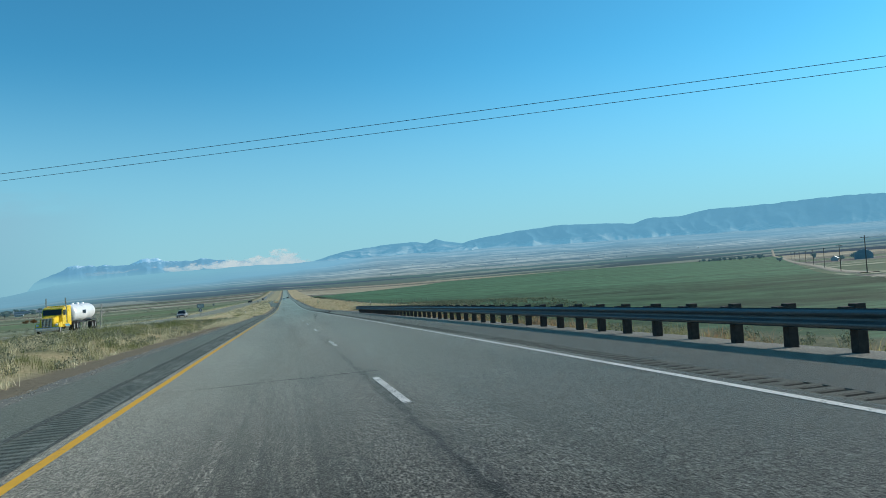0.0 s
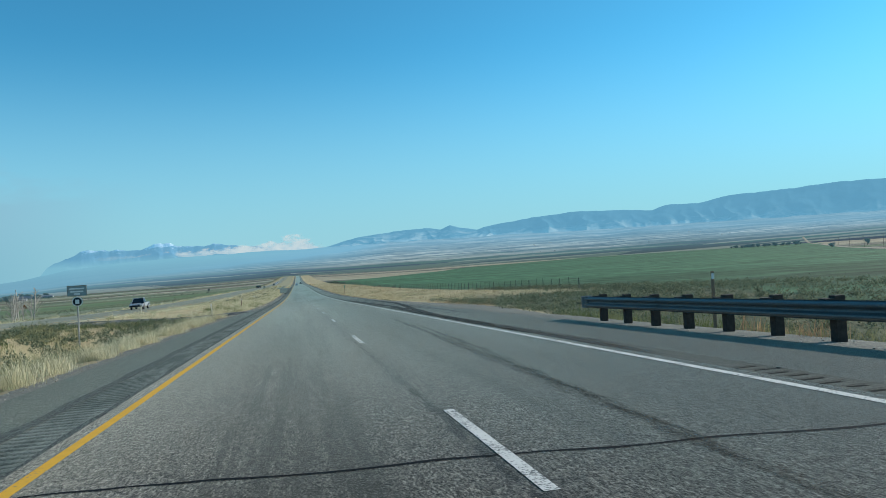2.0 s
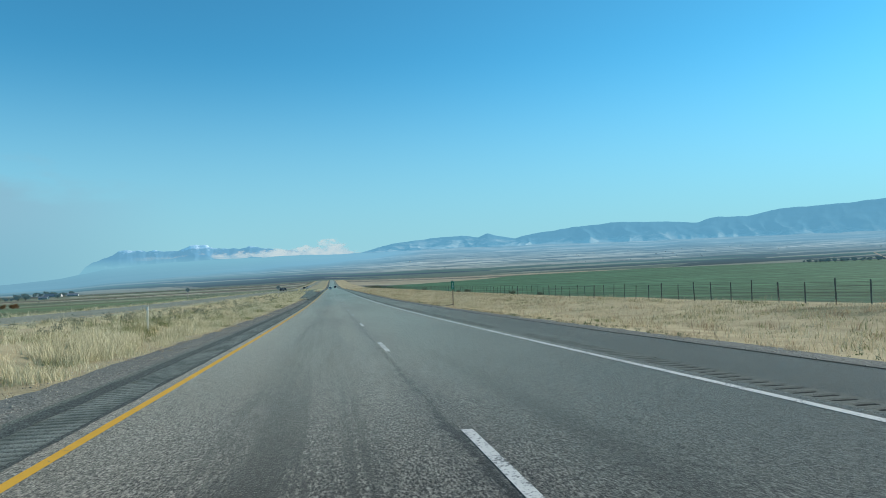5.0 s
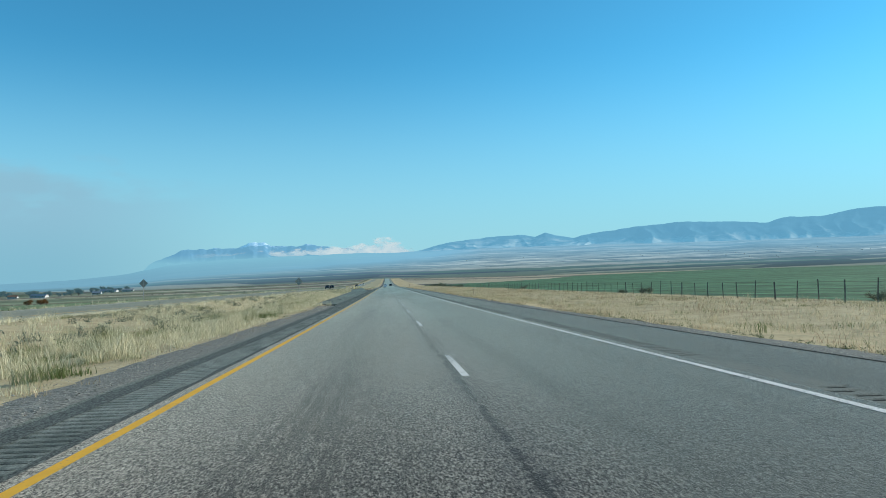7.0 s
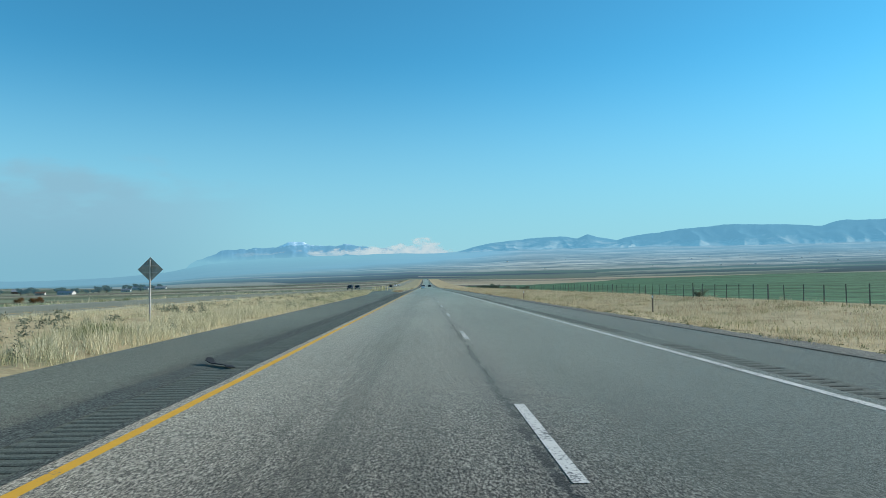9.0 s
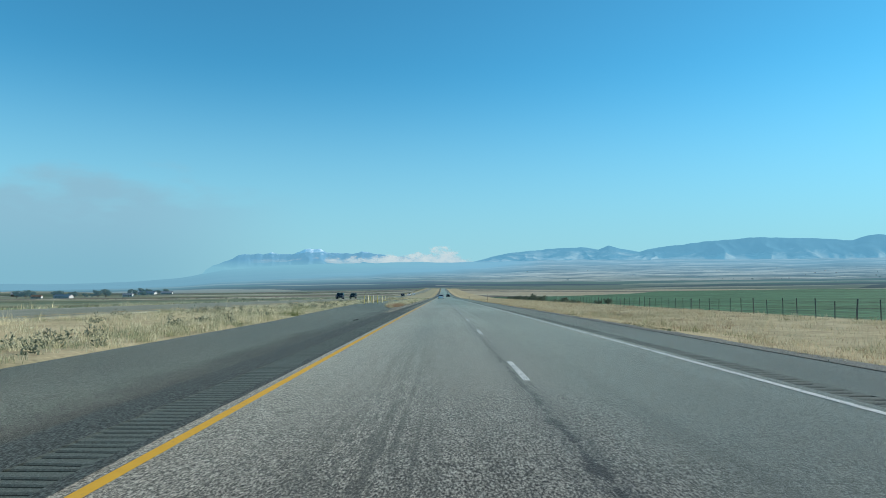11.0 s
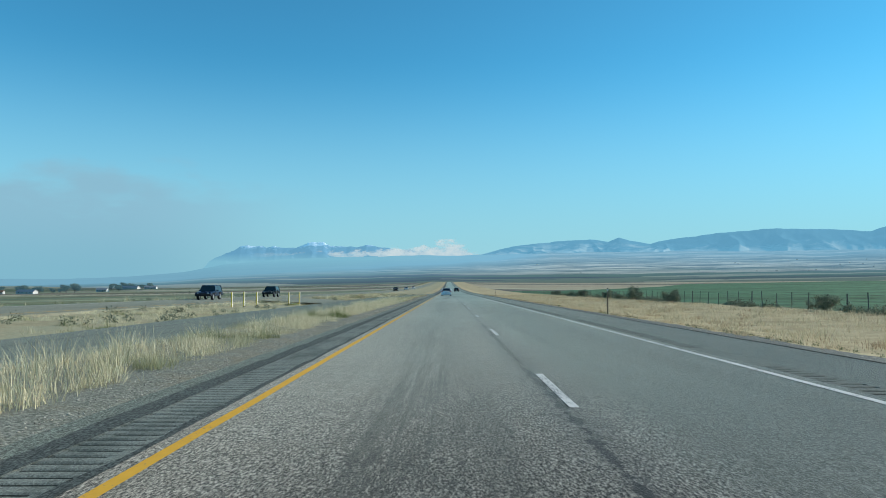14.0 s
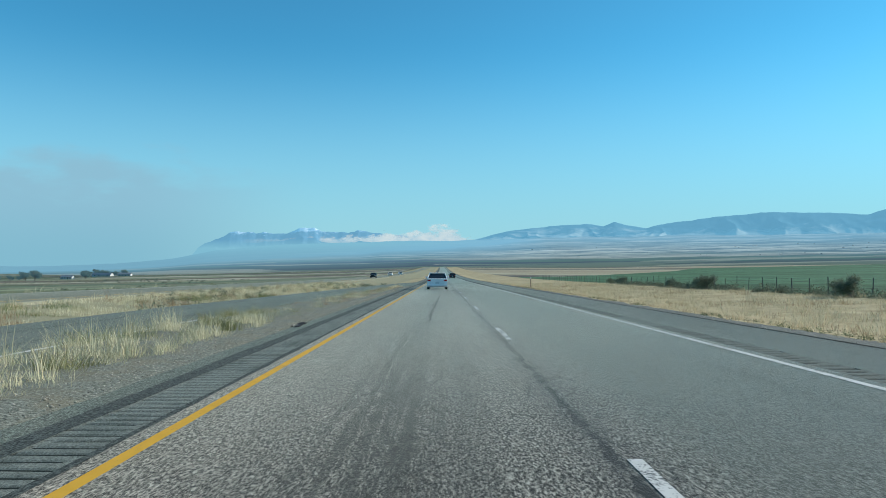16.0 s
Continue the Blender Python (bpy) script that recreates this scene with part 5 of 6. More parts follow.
BARK = plain("grey_bark", (0.20, 0.17, 0.14), 0.9, 0, 0.1, 0.35, 8, 0.5)
PALEBARK = plain("pale_dead_bark", (0.42, 0.38, 0.33), 0.9, 0, 0.1, 0.3, 8, 0.5)


def twig_mesh(rng, bm, base, d, length, r, depth):
    end = base + d * length
    tube(bm, base, end, r, r * 0.55, 5, False)
    tips = [end]
    if depth:
        for _ in range(3):
            nd = (d + Vector((rng.uniform(-0.7, 0.7), rng.uniform(-0.7, 0.7), rng.uniform(-0.1, 0.6)))).normalized()
            tips += twig_mesh(rng, bm, base + d * length * rng.uniform(0.5, 1.0), nd, length * rng.uniform(0.5, 0.75), r * 0.55, depth - 1)
    return tips


def leafy(bm, rng, c, n, spread, size):
    for _ in range(n):
        p = c + Vector((rng.gauss(0, spread), rng.gauss(0, spread), rng.gauss(0, spread * 0.8)))
        u = Vector((rng.uniform(-1, 1), rng.uniform(-1, 1), rng.uniform(-1, 1))).normalized() * size
        w = u.cross(Vector((rng.uniform(-1, 1), rng.uniform(-1, 1), rng.uniform(-1, 1)))).normalized() * size * 0.6
        bm.faces.new([bm.verts.new(p - u), bm.verts.new(p + w), bm.verts.new(p + u), bm.verts.new(p - w)])


def bush(name, at, h, seed, leaf, label, group, category="shrub"):
    rng = random.Random(seed)
    ob = root(name, at)
    tagged(ob, label, category, group)
    bm, tips = bmesh.new(), []
    for i in range(7):
        d = Vector((rng.uniform(-1.4, 1.4), rng.uniform(-1.4, 1.4), 1)).normalized()
        tips += twig_mesh(rng, bm, Vector((rng.uniform(-0.01, 0.01) * h, rng.uniform(-0.01, 0.01) * h, -0.05)), d, h * rng.uniform(0.35, 0.6), 0.02 * h, 2)
    part("stem_cluster", bm, BARK, ob)
    bm = bmesh.new()
    for p in tips:
        leafy(bm, rng, p, 26, h * 0.10, h * 0.034)
    part("foliage", bm, leaf, ob)
    return ob


def tree(name, at, h, seed, leaf, label, group, fat=0.32, dense=26):
    """A broad field tree: a short tapering trunk, spreading limbs and an uneven crown reaching low down."""
    rng = random.Random(seed)
    ob = root(name, at)
    tagged(ob, label, "tree", group)
    bm = bmesh.new()
    tube(bm, (0, 0, -0.3), (0.1, 0, h * 0.35), h * 0.035, h * 0.022, 8, False)
    tips = []
    for i in range(13):
        z = h * rng.uniform(0.03, 0.34)
        d = Vector((rng.uniform(-1, 1) * fat * 2.6, rng.uniform(-1, 1) * fat * 2.6, rng.uniform(0.5, 1.0))).normalized()
        tips += twig_mesh(rng, bm, Vector((0.05, 0, z)), d, h * rng.uniform(0.18, 0.34), h * 0.014, 2)
    part("trunk", bm, BARK, ob)
    bm = bmesh.new()
    for p in tips:
        leafy(bm, rng, p, dense // 2, h * 0.065, h * 0.036)
    part("crown", bm, leaf, ob)
    return ob


def bare_tree(at, h, seed):
    rng = random.Random(seed)
    ob = root("bare_tree", at)
    tagged(ob, "dead pale-barked tree with bare broken limbs", "tree", "dead trees beyond the far carriageway")
    bm = bmesh.new()
    top = Vector((rng.uniform(-0.5, 0.5), rng.uniform(-0.5, 0.5), h))
    tube(bm, (0, 0, -0.4), top, h * 0.024, h * 0.01, 8)
    part("trunk", bm, PALEBARK, ob)
    for i in range(11):
        bm = bmesh.new()
        z = rng.uniform(0.12, 0.95)
        d = Vector((rng.uniform(-0.8, 0.8), rng.uniform(-0.8, 0.8), 0.9)).normalized()
        twig_mesh(rng, bm, top * z, d, h * 0.3 * (1.25 - z), h * 0.009, 2)
        part("limb", bm, PALEBARK, ob)


for i, (yy, h, dx) in enumerate(((251, 0.6, 0.4), (266, 0.7, 0.9), (300, 0.9, 0.6), (304, 0.6, -0.4), (362, 0.9, 0.2), (475, 1.2, 0.2), (478, 0.9, -0.6), (512, 1.3, -0.3), (515, 0.9, 0.5), (543, 1.2, -0.8),
                                  (547, 1.5, 0.1), (562, 1.9, -0.2), (565, 1.4, 0.8), (569, 1.1, -0.5), (574, 1.5, -1.0), (578, 1.2, 0.4), (600, 1.6, 0.0), (604, 1.4, 0.7), (609, 1.2, -0.5), (634, 1.5, 0.0), (640, 1.2, 0.5))):
    px = 25.0 + dx
    bush("sagebrush", (px, yy, float(ground(px, yy))), h * 1.05, i, FENCEBUSH, "dark grey-green sagebrush growing into the wire fence", "sagebrush along the fence")

# scrub west of the lanes and along the verges, past counting
def scrub(name, x, y, size, material, label, count=46, category="shrubs"):
    """Low rounded mounds of brush, of the given heights: small leaves crowding round each dome."""
    n, m = len(x), len(x) * count
    s = np.repeat(size, count)
    d = rnd.normal(0, 1, (m, 3))
    d[:, 2] = np.abs(d[:, 2]) * 0.9
    d /= np.linalg.norm(d, axis=1)[:, None]
    lump = 0.75 + 0.35 * np.sin(d[:, 0] * 4 + np.repeat(x, count) * 7) * np.cos(d[:, 1] * 4 + np.repeat(y, count) * 5)
    c = np.stack([np.repeat(x, count), np.repeat(y, count), np.repeat(ground(x, y), count)], -1)
    p = c + d * (s * lump * rnd.random(m) ** 0.35)[:, None] * np.array([0.75, 0.75, 0.95])
    u = rnd.normal(0, 1, (m, 3)) + d * 0.8
    u /= np.linalg.norm(u, axis=1)[:, None]
    w = np.cross(u, rnd.normal(0, 1, (m, 3)))
    w /= np.linalg.norm(w, axis=1)[:, None] + 1e-6
    u, w = u * (s * rnd.uniform(0.08, 0.16, m))[:, None], w * (s * rnd.uniform(0.03, 0.06, m))[:, None]
    v = np.stack([p - u, p + w, p + u, p - w], 1).reshape(-1, 3)
    me = bpy.data.meshes.new(name)
    me.vertices.add(4 * m), me.loops.add(4 * m), me.polygons.add(m)
    me.vertices.foreach_set("co", v.ravel())
    me.loops.foreach_set("vertex_index", np.arange(4 * m))
    me.polygons.foreach_set("loop_start", np.arange(m) * 4)
    me.update(calc_edges=True)
    me.materials.append(material)
    return tagged(new(name, me), label, category, kind="stuff")


x, y = strew(2000, -19.8, -8.6, 190, 640, 0.0, 0.3)
k = (x < pull_edge(y) - 0.8) & ~turn_paved(x, y)
scrub("median_scrub", x[k], y[k], rnd.uniform(0.3, 0.62, k.sum()), SAGE, "low grey-green sagebrush scattered through dry grass", 70)
x, y = strew(500, -39, -32, 150, 640, -0.1, 0.3)
scrub("far_verge_scrub", x, y, rnd.uniform(0.3, 0.7, len(x)), SAGE, "grey-green brush along the far verge", 30)
x, y = strew(1500, -19.5, -8.6, 78, 120, -0.2, 0.3)
scrub("creek_scrub", x, y, rnd.uniform(0.25, 0.6, len(x)), CREEK, "rank grey-green brush in the dip before the crossover", 60)
x, y = strew(2400, -19.5, -8.3, -5, 84, 0.0, 0.45)
scrub("creek_scrub", x, y, rnd.uniform(0.2, 0.5, len(x)), SAGE, "low dull-green brush in the dip beside the road", 60)
x, y = strew(420, -130, -42, 60, 420, -0.1, 0.05)
scrub("pasture_scrub", x, y, rnd.uniform(0.7, 1.7, len(x)), SAGE, "dark brush dotted over the rough pasture", 40)
x, y = strew(4200, 10.6, 42, 80, 176, -0.3, 0.25)
k = ~((x < 25.3) & (y > 131 - (x - 11) * 0.9))
scrub("fence_scrub", x[k], y[k], rnd.uniform(0.3, 0.75, k.sum()), CREEK, "rank grey-green brush at the low edge of the field", 36)
x, y = strew(520, 24.2, 26.2, 500, 640, 0.0, 0.08)
scrub("fence_scrub", x, y, rnd.uniform(0.3, 0.95, len(x)), FENCEBUSH, "grey-green brush crowding along the wire fence", 90)
x, y = strew(2800, 7.65, 8.25, 134, 640, -0.1, 0.2)
scrub("edge_weeds", x, y, rnd.uniform(0.07, 0.18, len(x)), GREENWEED, "dark green weeds where the verge meets the shoulder", 34, "weeds")
x, y = strew(1300, 9.5, 26, -6, 118, -0.2, 0.3)
scrub("bank_scrub", x, y, rnd.uniform(0.3, 0.7, len(x)), CREEK, "low brush on the bank behind the guardrail")
rng = random.Random(8)

for i in range(9):
    px, py = -58 + rng.uniform(-4, 4), 217 + 2.4 * i + rng.uniform(-2, 2)
    bare_tree((px, py, float(ground(px, py))), rng.uniform(5.0, 7.6), i)
for i, (px, py) in enumerate(((-228, 690), (-224, 700), (-226, 712))):
    bush("autumn_bush", (px, py, float(ground(px, py))), 4.2, 77 + i, RUSTLEAF, "rust-brown autumn bush among the far fields", "autumn bushes")
# hedgerows between the western fields, past counting
hx, hy = [], []
for row in range(22):
    y0, x0, run = rnd.uniform(330, 1250), rnd.uniform(-420, -60), rnd.uniform(30, 150)
    if x0 + run > -48:
        continue
    q = rnd.uniform(0, run, int(run / 2.2))
    hx.append(x0 + q), hy.append(y0 - 0.22 * q + rnd.normal(0, 1.0, len(q)))
x, y = np.concatenate(hx), np.concatenate(hy)
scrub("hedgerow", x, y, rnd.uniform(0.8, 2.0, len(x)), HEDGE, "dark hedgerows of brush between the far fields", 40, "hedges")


# ---- vehicles ----
GLASS = plain("dark_car_glass", (0.02, 0.024, 0.028), 0.08, 0.0, 0.6, 0.1)
TYRE = plain("black_tyre_rubber", (0.02, 0.02, 0.02), 0.8, 0, 0.3, 0.2)
RIM = plain("silver_alloy", (0.45, 0.46, 0.47), 0.35, 0.8, 0.5, 0.1)
BLACK = plain("black_plastic", (0.02, 0.02, 0.022), 0.6, 0, 0.3, 0.2)
CHROME = plain("chrome", (0.7, 0.7, 0.7), 0.15, 1.0, 0.5, 0.05)
REDLAMP = plain("red_lamp_plastic", (0.45, 0.015, 0.015), 0.25, 0, 0.5, 0.1)
CLEARLAMP = plain("clear_lamp_plastic", (0.7, 0.7, 0.68), 0.2, 0, 0.6, 0.1)
PLATE = plain("plain_number_plate", (0.6, 0.6, 0.62), 0.5, 0, 0.4, 0.1)


def car_paint(name, c, metal=0.3):
    return plain(name, c, 0.28, metal, 0.6, 0.06, 1.5)


def wheel(parent, x, y, r, w):
    bm = bmesh.new()
    tube(bm, (x - w * 0.42, y, r), (x + w * 0.42, y, r), r * 0.62, None, 18)
    rim = part("wheel", bm, RIM, parent)
    bm = bmesh.new()
    prof_w = ((0.62, -0.5), (0.9, -0.5), (1.0, -0.36), (1.0, 0.36), (0.9, 0.5), (0.62, 0.5))
    n = 22
    rings = [[bm.verts.new((x + q * w, y + math.cos(2 * math.pi * i / n) * r * p, r + math.sin(2 * math.pi * i / n) * r * p)) for p, q in prof_w] for i in range(n)]
    for i in range(n):
        a, b = rings[i], rings[(i + 1) % n]
        for j in range(5):
            bm.faces.new((a[j], a[j + 1], b[j + 1], b[j]))
    part("tyre", bm, TYRE, rim)


def cabin(bm, base, top, x0, x1):
    """A glasshouse: outline points (y, z) below and above, narrower at the roof."""
    lo = [bm.verts.new((s * x0, p, q)) for s in (-1, 1) for p, q in base]
    hi = [bm.verts.new((s * x1, p, q)) for s in (-1, 1) for p, q in top]
    n = len(base)
    for i in range(n - 1):
        bm.faces.new((lo[i], lo[i + 1], hi[i + 1], hi[i])), bm.faces.new((lo[n + i + 1], lo[n + i], hi[n + i], hi[n + i + 1]))
        bm.faces.new((hi[i], hi[i + 1], hi[n + i + 1], hi[n + i]))
    bm.faces.new((lo[0], hi[0], hi[n], lo[n])), bm.faces.new((hi[n - 1], lo[n - 1], lo[2 * n - 1], hi[2 * n - 1]))


def car(name, label, at, turn, paint_m, long, wide, high, style, category="car"):
    """style: hatch, pickup or jeep. Local y is forward."""
    ob = root(name, at, turn)
    tagged(ob, label, category)
    h, l, w = high, long / 2, wide / 2
    belt = {"hatch": 0.67, "pickup": 0.58, "jeep": 0.60}[style] * h
    sill = {"hatch": 0.16, "pickup": 0.26, "jeep": 0.28}[style] * h
    wr = {"hatch": 0.215, "pickup": 0.215, "jeep": 0.235}[style] * h
    wy = {"hatch": 0.30, "pickup": 0.30, "jeep": 0.28}[style] * long
    out = []
    for p, q in ((-l, sill + 0.12), (-l * 0.99, belt * 0.96), (-l * 0.93, belt), (l * 0.35, belt), (l * 0.92, belt * 0.88), (l, belt * 0.72), (l, sill + 0.12), (l * 0.96, sill)):
        out.append((p, q))
    for c in (wy, -wy):
        out += [(c + wr * 1.22 * math.cos(math.pi * t / 8), max(sill, wr + wr * 1.16 * math.sin(math.pi * t / 8))) for t in range(9)]
    out.append((-l * 0.96, sill))
    bm = bmesh.new()
    extrude_profile(bm, out[::-1], -w, w)
    bmesh.ops.recalc_face_normals(bm, faces=bm.faces)
    es = [e for e in bm.edges if abs(e.verts[0].co.x - e.verts[1].co.x) < 1e-4 and (e.verts[0].co.z + e.verts[1].co.z) / 2 > belt * 0.7]
    bmesh.ops.bevel(bm, geom=es, offset=0.07, segments=3, affect="EDGES", profile=0.5)
    part("body", bm, paint_m, ob, smooth=False)
    if style == "hatch":
        base, top = ((-l * 0.9, belt), (l * 0.42, belt)), ((-l * 0.62, h * 0.95), (l * 0.08, h * 0.97))
    elif style == "jeep":
        base, top = ((-l * 0.92, belt), (l * 0.24, belt)), ((-l * 0.88, h * 0.97), (l * 0.14, h * 0.97))
    else:
        base, top = ((-l * 0.08, belt), (l * 0.44, belt)), ((-l * 0.02, h * 0.96), (l * 0.22, h * 0.97))
    bm = bmesh.new()
    cabin(bm, base, top, w * 0.95, w * 0.76)
    bmesh.ops.recalc_face_normals(bm, faces=bm.faces)
    part("glasshouse", bm, GLASS, ob, "dark tinted windows")
    bm = bmesh.new()
    ya, yb, zt = top[0][0], top[1][0], h * 0.97
    box(bm, (0, (ya + yb) / 2, zt + 0.01), (w * 1.56, yb - ya + 0.12, 0.06), None, 0.02)
    part("roof", bm, paint_m, ob)
    for sx in (-1, 1):
        for (p0, q0), (p1, q1) in zip(base, top):
            bm = bmesh.new()
            tube(bm, (sx * w * 0.95, p0, q0), (sx * w * 0.765, p1, q1), 0.045, 0.04, 6)
            part("pillar", bm, paint_m, ob)
        bm = bmesh.new()
        box(bm, (sx * (w + 0.1), base[1][0] - 0.25, belt + 0.06), (0.2, 0.1, 0.15), None, 0.03)
        part("mirror", bm, paint_m, ob)
        bm = bmesh.new()
        box(bm, (sx * w * 0.80, -l - 0.004, belt * 0.84), (w * 0.32, 0.04, 0.14 if style == "hatch" else 0.26), None, 0.015)
        part("taillight", bm, REDLAMP, ob, "red tail lamp")
        bm = bmesh.new()
        if style == "jeep":
            tube(bm, (sx * w * 0.62, l - 0.05, belt * 0.74), (sx * w * 0.62, l + 0.03, belt * 0.74), 0.10, 0.09, 16)
        else:
            box(bm, (sx * w * 0.76, l - 0.02, belt * 0.72), (w * 0.36, 0.08, 0.14), None, 0.02)
        part("headlight", bm, CLEARLAMP, ob, "clear headlamp")
        for c in (wy, -wy):
            wheel(ob, sx * (w - 0.11), c, wr, 0.22)
    for e, n in ((-1, "rear_bumper"), (1, "front_bumper")):
        bm = bmesh.new()
        box(bm, (0, e * (l + 0.02), sill + 0.17), (wide * 0.94, 0.16, 0.22), None, 0.04)
        part(n, bm, BLACK if style != "hatch" else paint_m, ob)
    bm = bmesh.new()
    box(bm, (0, -l - 0.035, belt * 0.62), (0.32, 0.02, 0.16), None, 0.004)
    part("number_plate", bm, PLATE, ob)
    bm = bmesh.new()
    for i in range(7 if style == "jeep" else 4):
        if style == "jeep":
            box(bm, (-0.3 + i * 0.1, l + 0.01, belt * 0.74), (0.05, 0.03, 0.22), None, 0.006)
        else:
            box(bm, (0, l + 0.01, belt * 0.58 + i * 0.06), (w * 0.95, 0.03, 0.03), None, 0.005)
    part("grille", bm, BLACK, ob)
    if style == "pickup":
        bm = bmesh.new()
        box(bm, (0, -l * 0.52, belt + 0.01), (wide * 0.86, long * 0.38, 0.03), None, 0.006)
        part("bed", bm, BLACK, ob)
    if style == "jeep":
        for sx in (-1, 1):
            for c in (wy, -wy):
                bm = bmesh.new()
                box(bm, (sx * (w + 0.02), c, wr * 2.02), (0.2, wr * 2.3, 0.06), None, 0.02)
                part("fender", bm, BLACK, ob)
    return ob


WHITEPAINT = car_paint("white_car_paint", (0.82, 0.82, 0.82), 0.0)
SILVER = car_paint("silver_car_paint", (0.42, 0.45, 0.48), 0.5)
NAVY = car_paint("navy_car_paint", (0.015, 0.03, 0.065))
DARKPAINT = car_paint("black_car_paint", (0.012, 0.014, 0.017))


def on_road(x, y, lift=0.0):
    return (x, y, float(prof(y)) + lift)


car("car", "silver-white hatchback on the near lane", on_road(-1.75, 596), 0, WHITEPAINT, 4.4, 1.84, 1.52, "hatch")
car("car", "dark car far ahead on the slow lane", on_road(1.85, 742), 0, DARKPAINT, 4.6, 1.86, 1.6, "hatch")
car("jeep", "dark navy boxy off-road car on the opposite carriageway", on_road(-26.9, 538, 0.1), 180, NAVY, 3.8, 1.7, 1.55, "jeep")
car("jeep", "black boxy off-road car on the opposite carriageway", on_road(-26.9, 564, 0.1), 180, DARKPAINT, 3.8, 1.7, 1.55, "jeep")
car("pickup_truck", "silver pickup truck on the opposite carriageway", on_road(-26.8, 187, 0.1), 180, SILVER, 5.8, 2.0, 1.9, "pickup", "pickup truck")
for yy, m, lab in ((758, DARKPAINT, "dark car far off on the opposite carriageway"), (832, WHITEPAINT, "white car far off on the opposite carriageway"), (905, WHITEPAINT, "white car farther off on the opposite carriageway")):
    car("car", lab, on_road(-23.5, yy, 0.1), 180, m, 4.6, 1.86, 1.65, "hatch")

TRUCKYELLOW = car_paint("yellow_truck_paint", (0.72, 0.50, 0.03), 0.05)
TANKWHITE = plain("white_tank_steel", (0.68, 0.70, 0.70), 0.35, 0.1, 0.5, 0.12, 1.2)


def semi_tractor(at, turn):
    ob = root("semi_truck", at, turn)
    tagged(ob, "yellow long-nosed semi truck tractor with chrome stacks", "truck")
    bm = bmesh.new()
    extrude_profile(bm, [(3.3, 0.75), (3.35, 1.75), (1.5, 1.98), (1.5, 0.75)], -0.72, 0.72)
    bmesh.ops.recalc_face_normals(bm, faces=bm.faces)
    bmesh.ops.bevel(bm, geom=bm.edges[:], offset=0.07, segments=2, affect="EDGES")
    part("hood", bm, TRUCKYELLOW, ob)
    bm = bmesh.new()
    extrude_profile(bm, [(1.5, 0.75), (1.5, 1.98), (1.15, 2.75), (0.6, 2.95), (-0.1, 2.95), (-0.1, 0.75)], -1.05, 1.05)
    bmesh.ops.recalc_face_normals(bm, faces=bm.faces)
    bmesh.ops.bevel(bm, geom=bm.edges[:], offset=0.05, segments=2, affect="EDGES")
    cab = part("cab", bm, TRUCKYELLOW, ob)
    bm = bmesh.new()
    box(bm, (0, -0.85, 1.9), (2.3, 1.45, 2.3), None, 0.09)
    part("sleeper", bm, TRUCKYELLOW, ob)
    bm = bmesh.new()
    box(bm, (0, 1.36, 2.36), (1.9, 0.03, 0.66), Matrix.Rotation(radians(24), 4, "X"), 0.01)
    part("windshield", bm, GLASS, cab)
    for sx in (-1, 1):
        bm = bmesh.new()
        box(bm, (sx * 1.06, 0.7, 2.3), (0.03, 0.85, 0.6), None, 0.01)
        part("side_window", bm, GLASS, cab)
        bm = bmesh.new()
        tube(bm, (sx * 1.02, -0.02, 1.0), (sx * 1.02, -0.02, 3.95), 0.085, None, 12)
        part("exhaust_stack", bm, CHROME, ob, "tall chrome exhaust stack")
        bm = bmesh.new()
        extrude_profile(bm, [(3.35, 0.75), (3.3, 1.12), (2.9, 1.3), (2.2, 1.3), (1.85, 1.0), (1.7, 0.7)], sx * 0.72, sx * 1.2)
        bmesh.ops.recalc_face_normals(bm, faces=bm.faces)
        part("fender", bm, TRUCKYELLOW, ob)
        bm = bmesh.new()
        tube(bm, (sx * 0.96, 3.3, 1.05), (sx * 0.96, 3.42, 1.05), 0.13, 0.12, 14)
        part("headlight", bm, CLEARLAMP, ob)
        bm = bmesh.new()
        tube(bm, (sx * 1.05, -0.2, 0.72), (sx * 1.05, 1.4, 0.72), 0.3, None, 16)
        part("fuel_tank", bm, CHROME, ob)
        bm = bmesh.new()
        box(bm, (sx * 1.35, 1.2, 2.25), (0.18, 0.08, 0.5), None, 0.02)
        part("mirror", bm, CHROME, ob)
        for yy in (2.6, -2.3, -3.6):
            wheel(ob, sx * 1.0, yy, 0.52, 0.3 if yy > 0 else 0.55)
    bm = bmesh.new()
    box(bm, (0, 3.38, 1.3), (1.05, 0.06, 0.95), None, 0.03)
    g = part("grille", bm, CHROME, ob)
    for i in range(7):
        bm = bmesh.new()
        box(bm, (-0.42 + i * 0.14, 3.42, 1.3), (0.06, 0.03, 0.82), None, 0.005)
        part("grille_slat", bm, BLACK, g)
    bm = bmesh.new()
    box(bm, (0, 3.5, 0.6), (2.4, 0.25, 0.4), None, 0.06)
    part("bumper", bm, CHROME, ob)
    bm = bmesh.new()
    box(bm, (0, -1.2, 0.78), (0.9, 7.0, 0.26), None, 0.03)
    part("frame", bm, BLACK, ob)


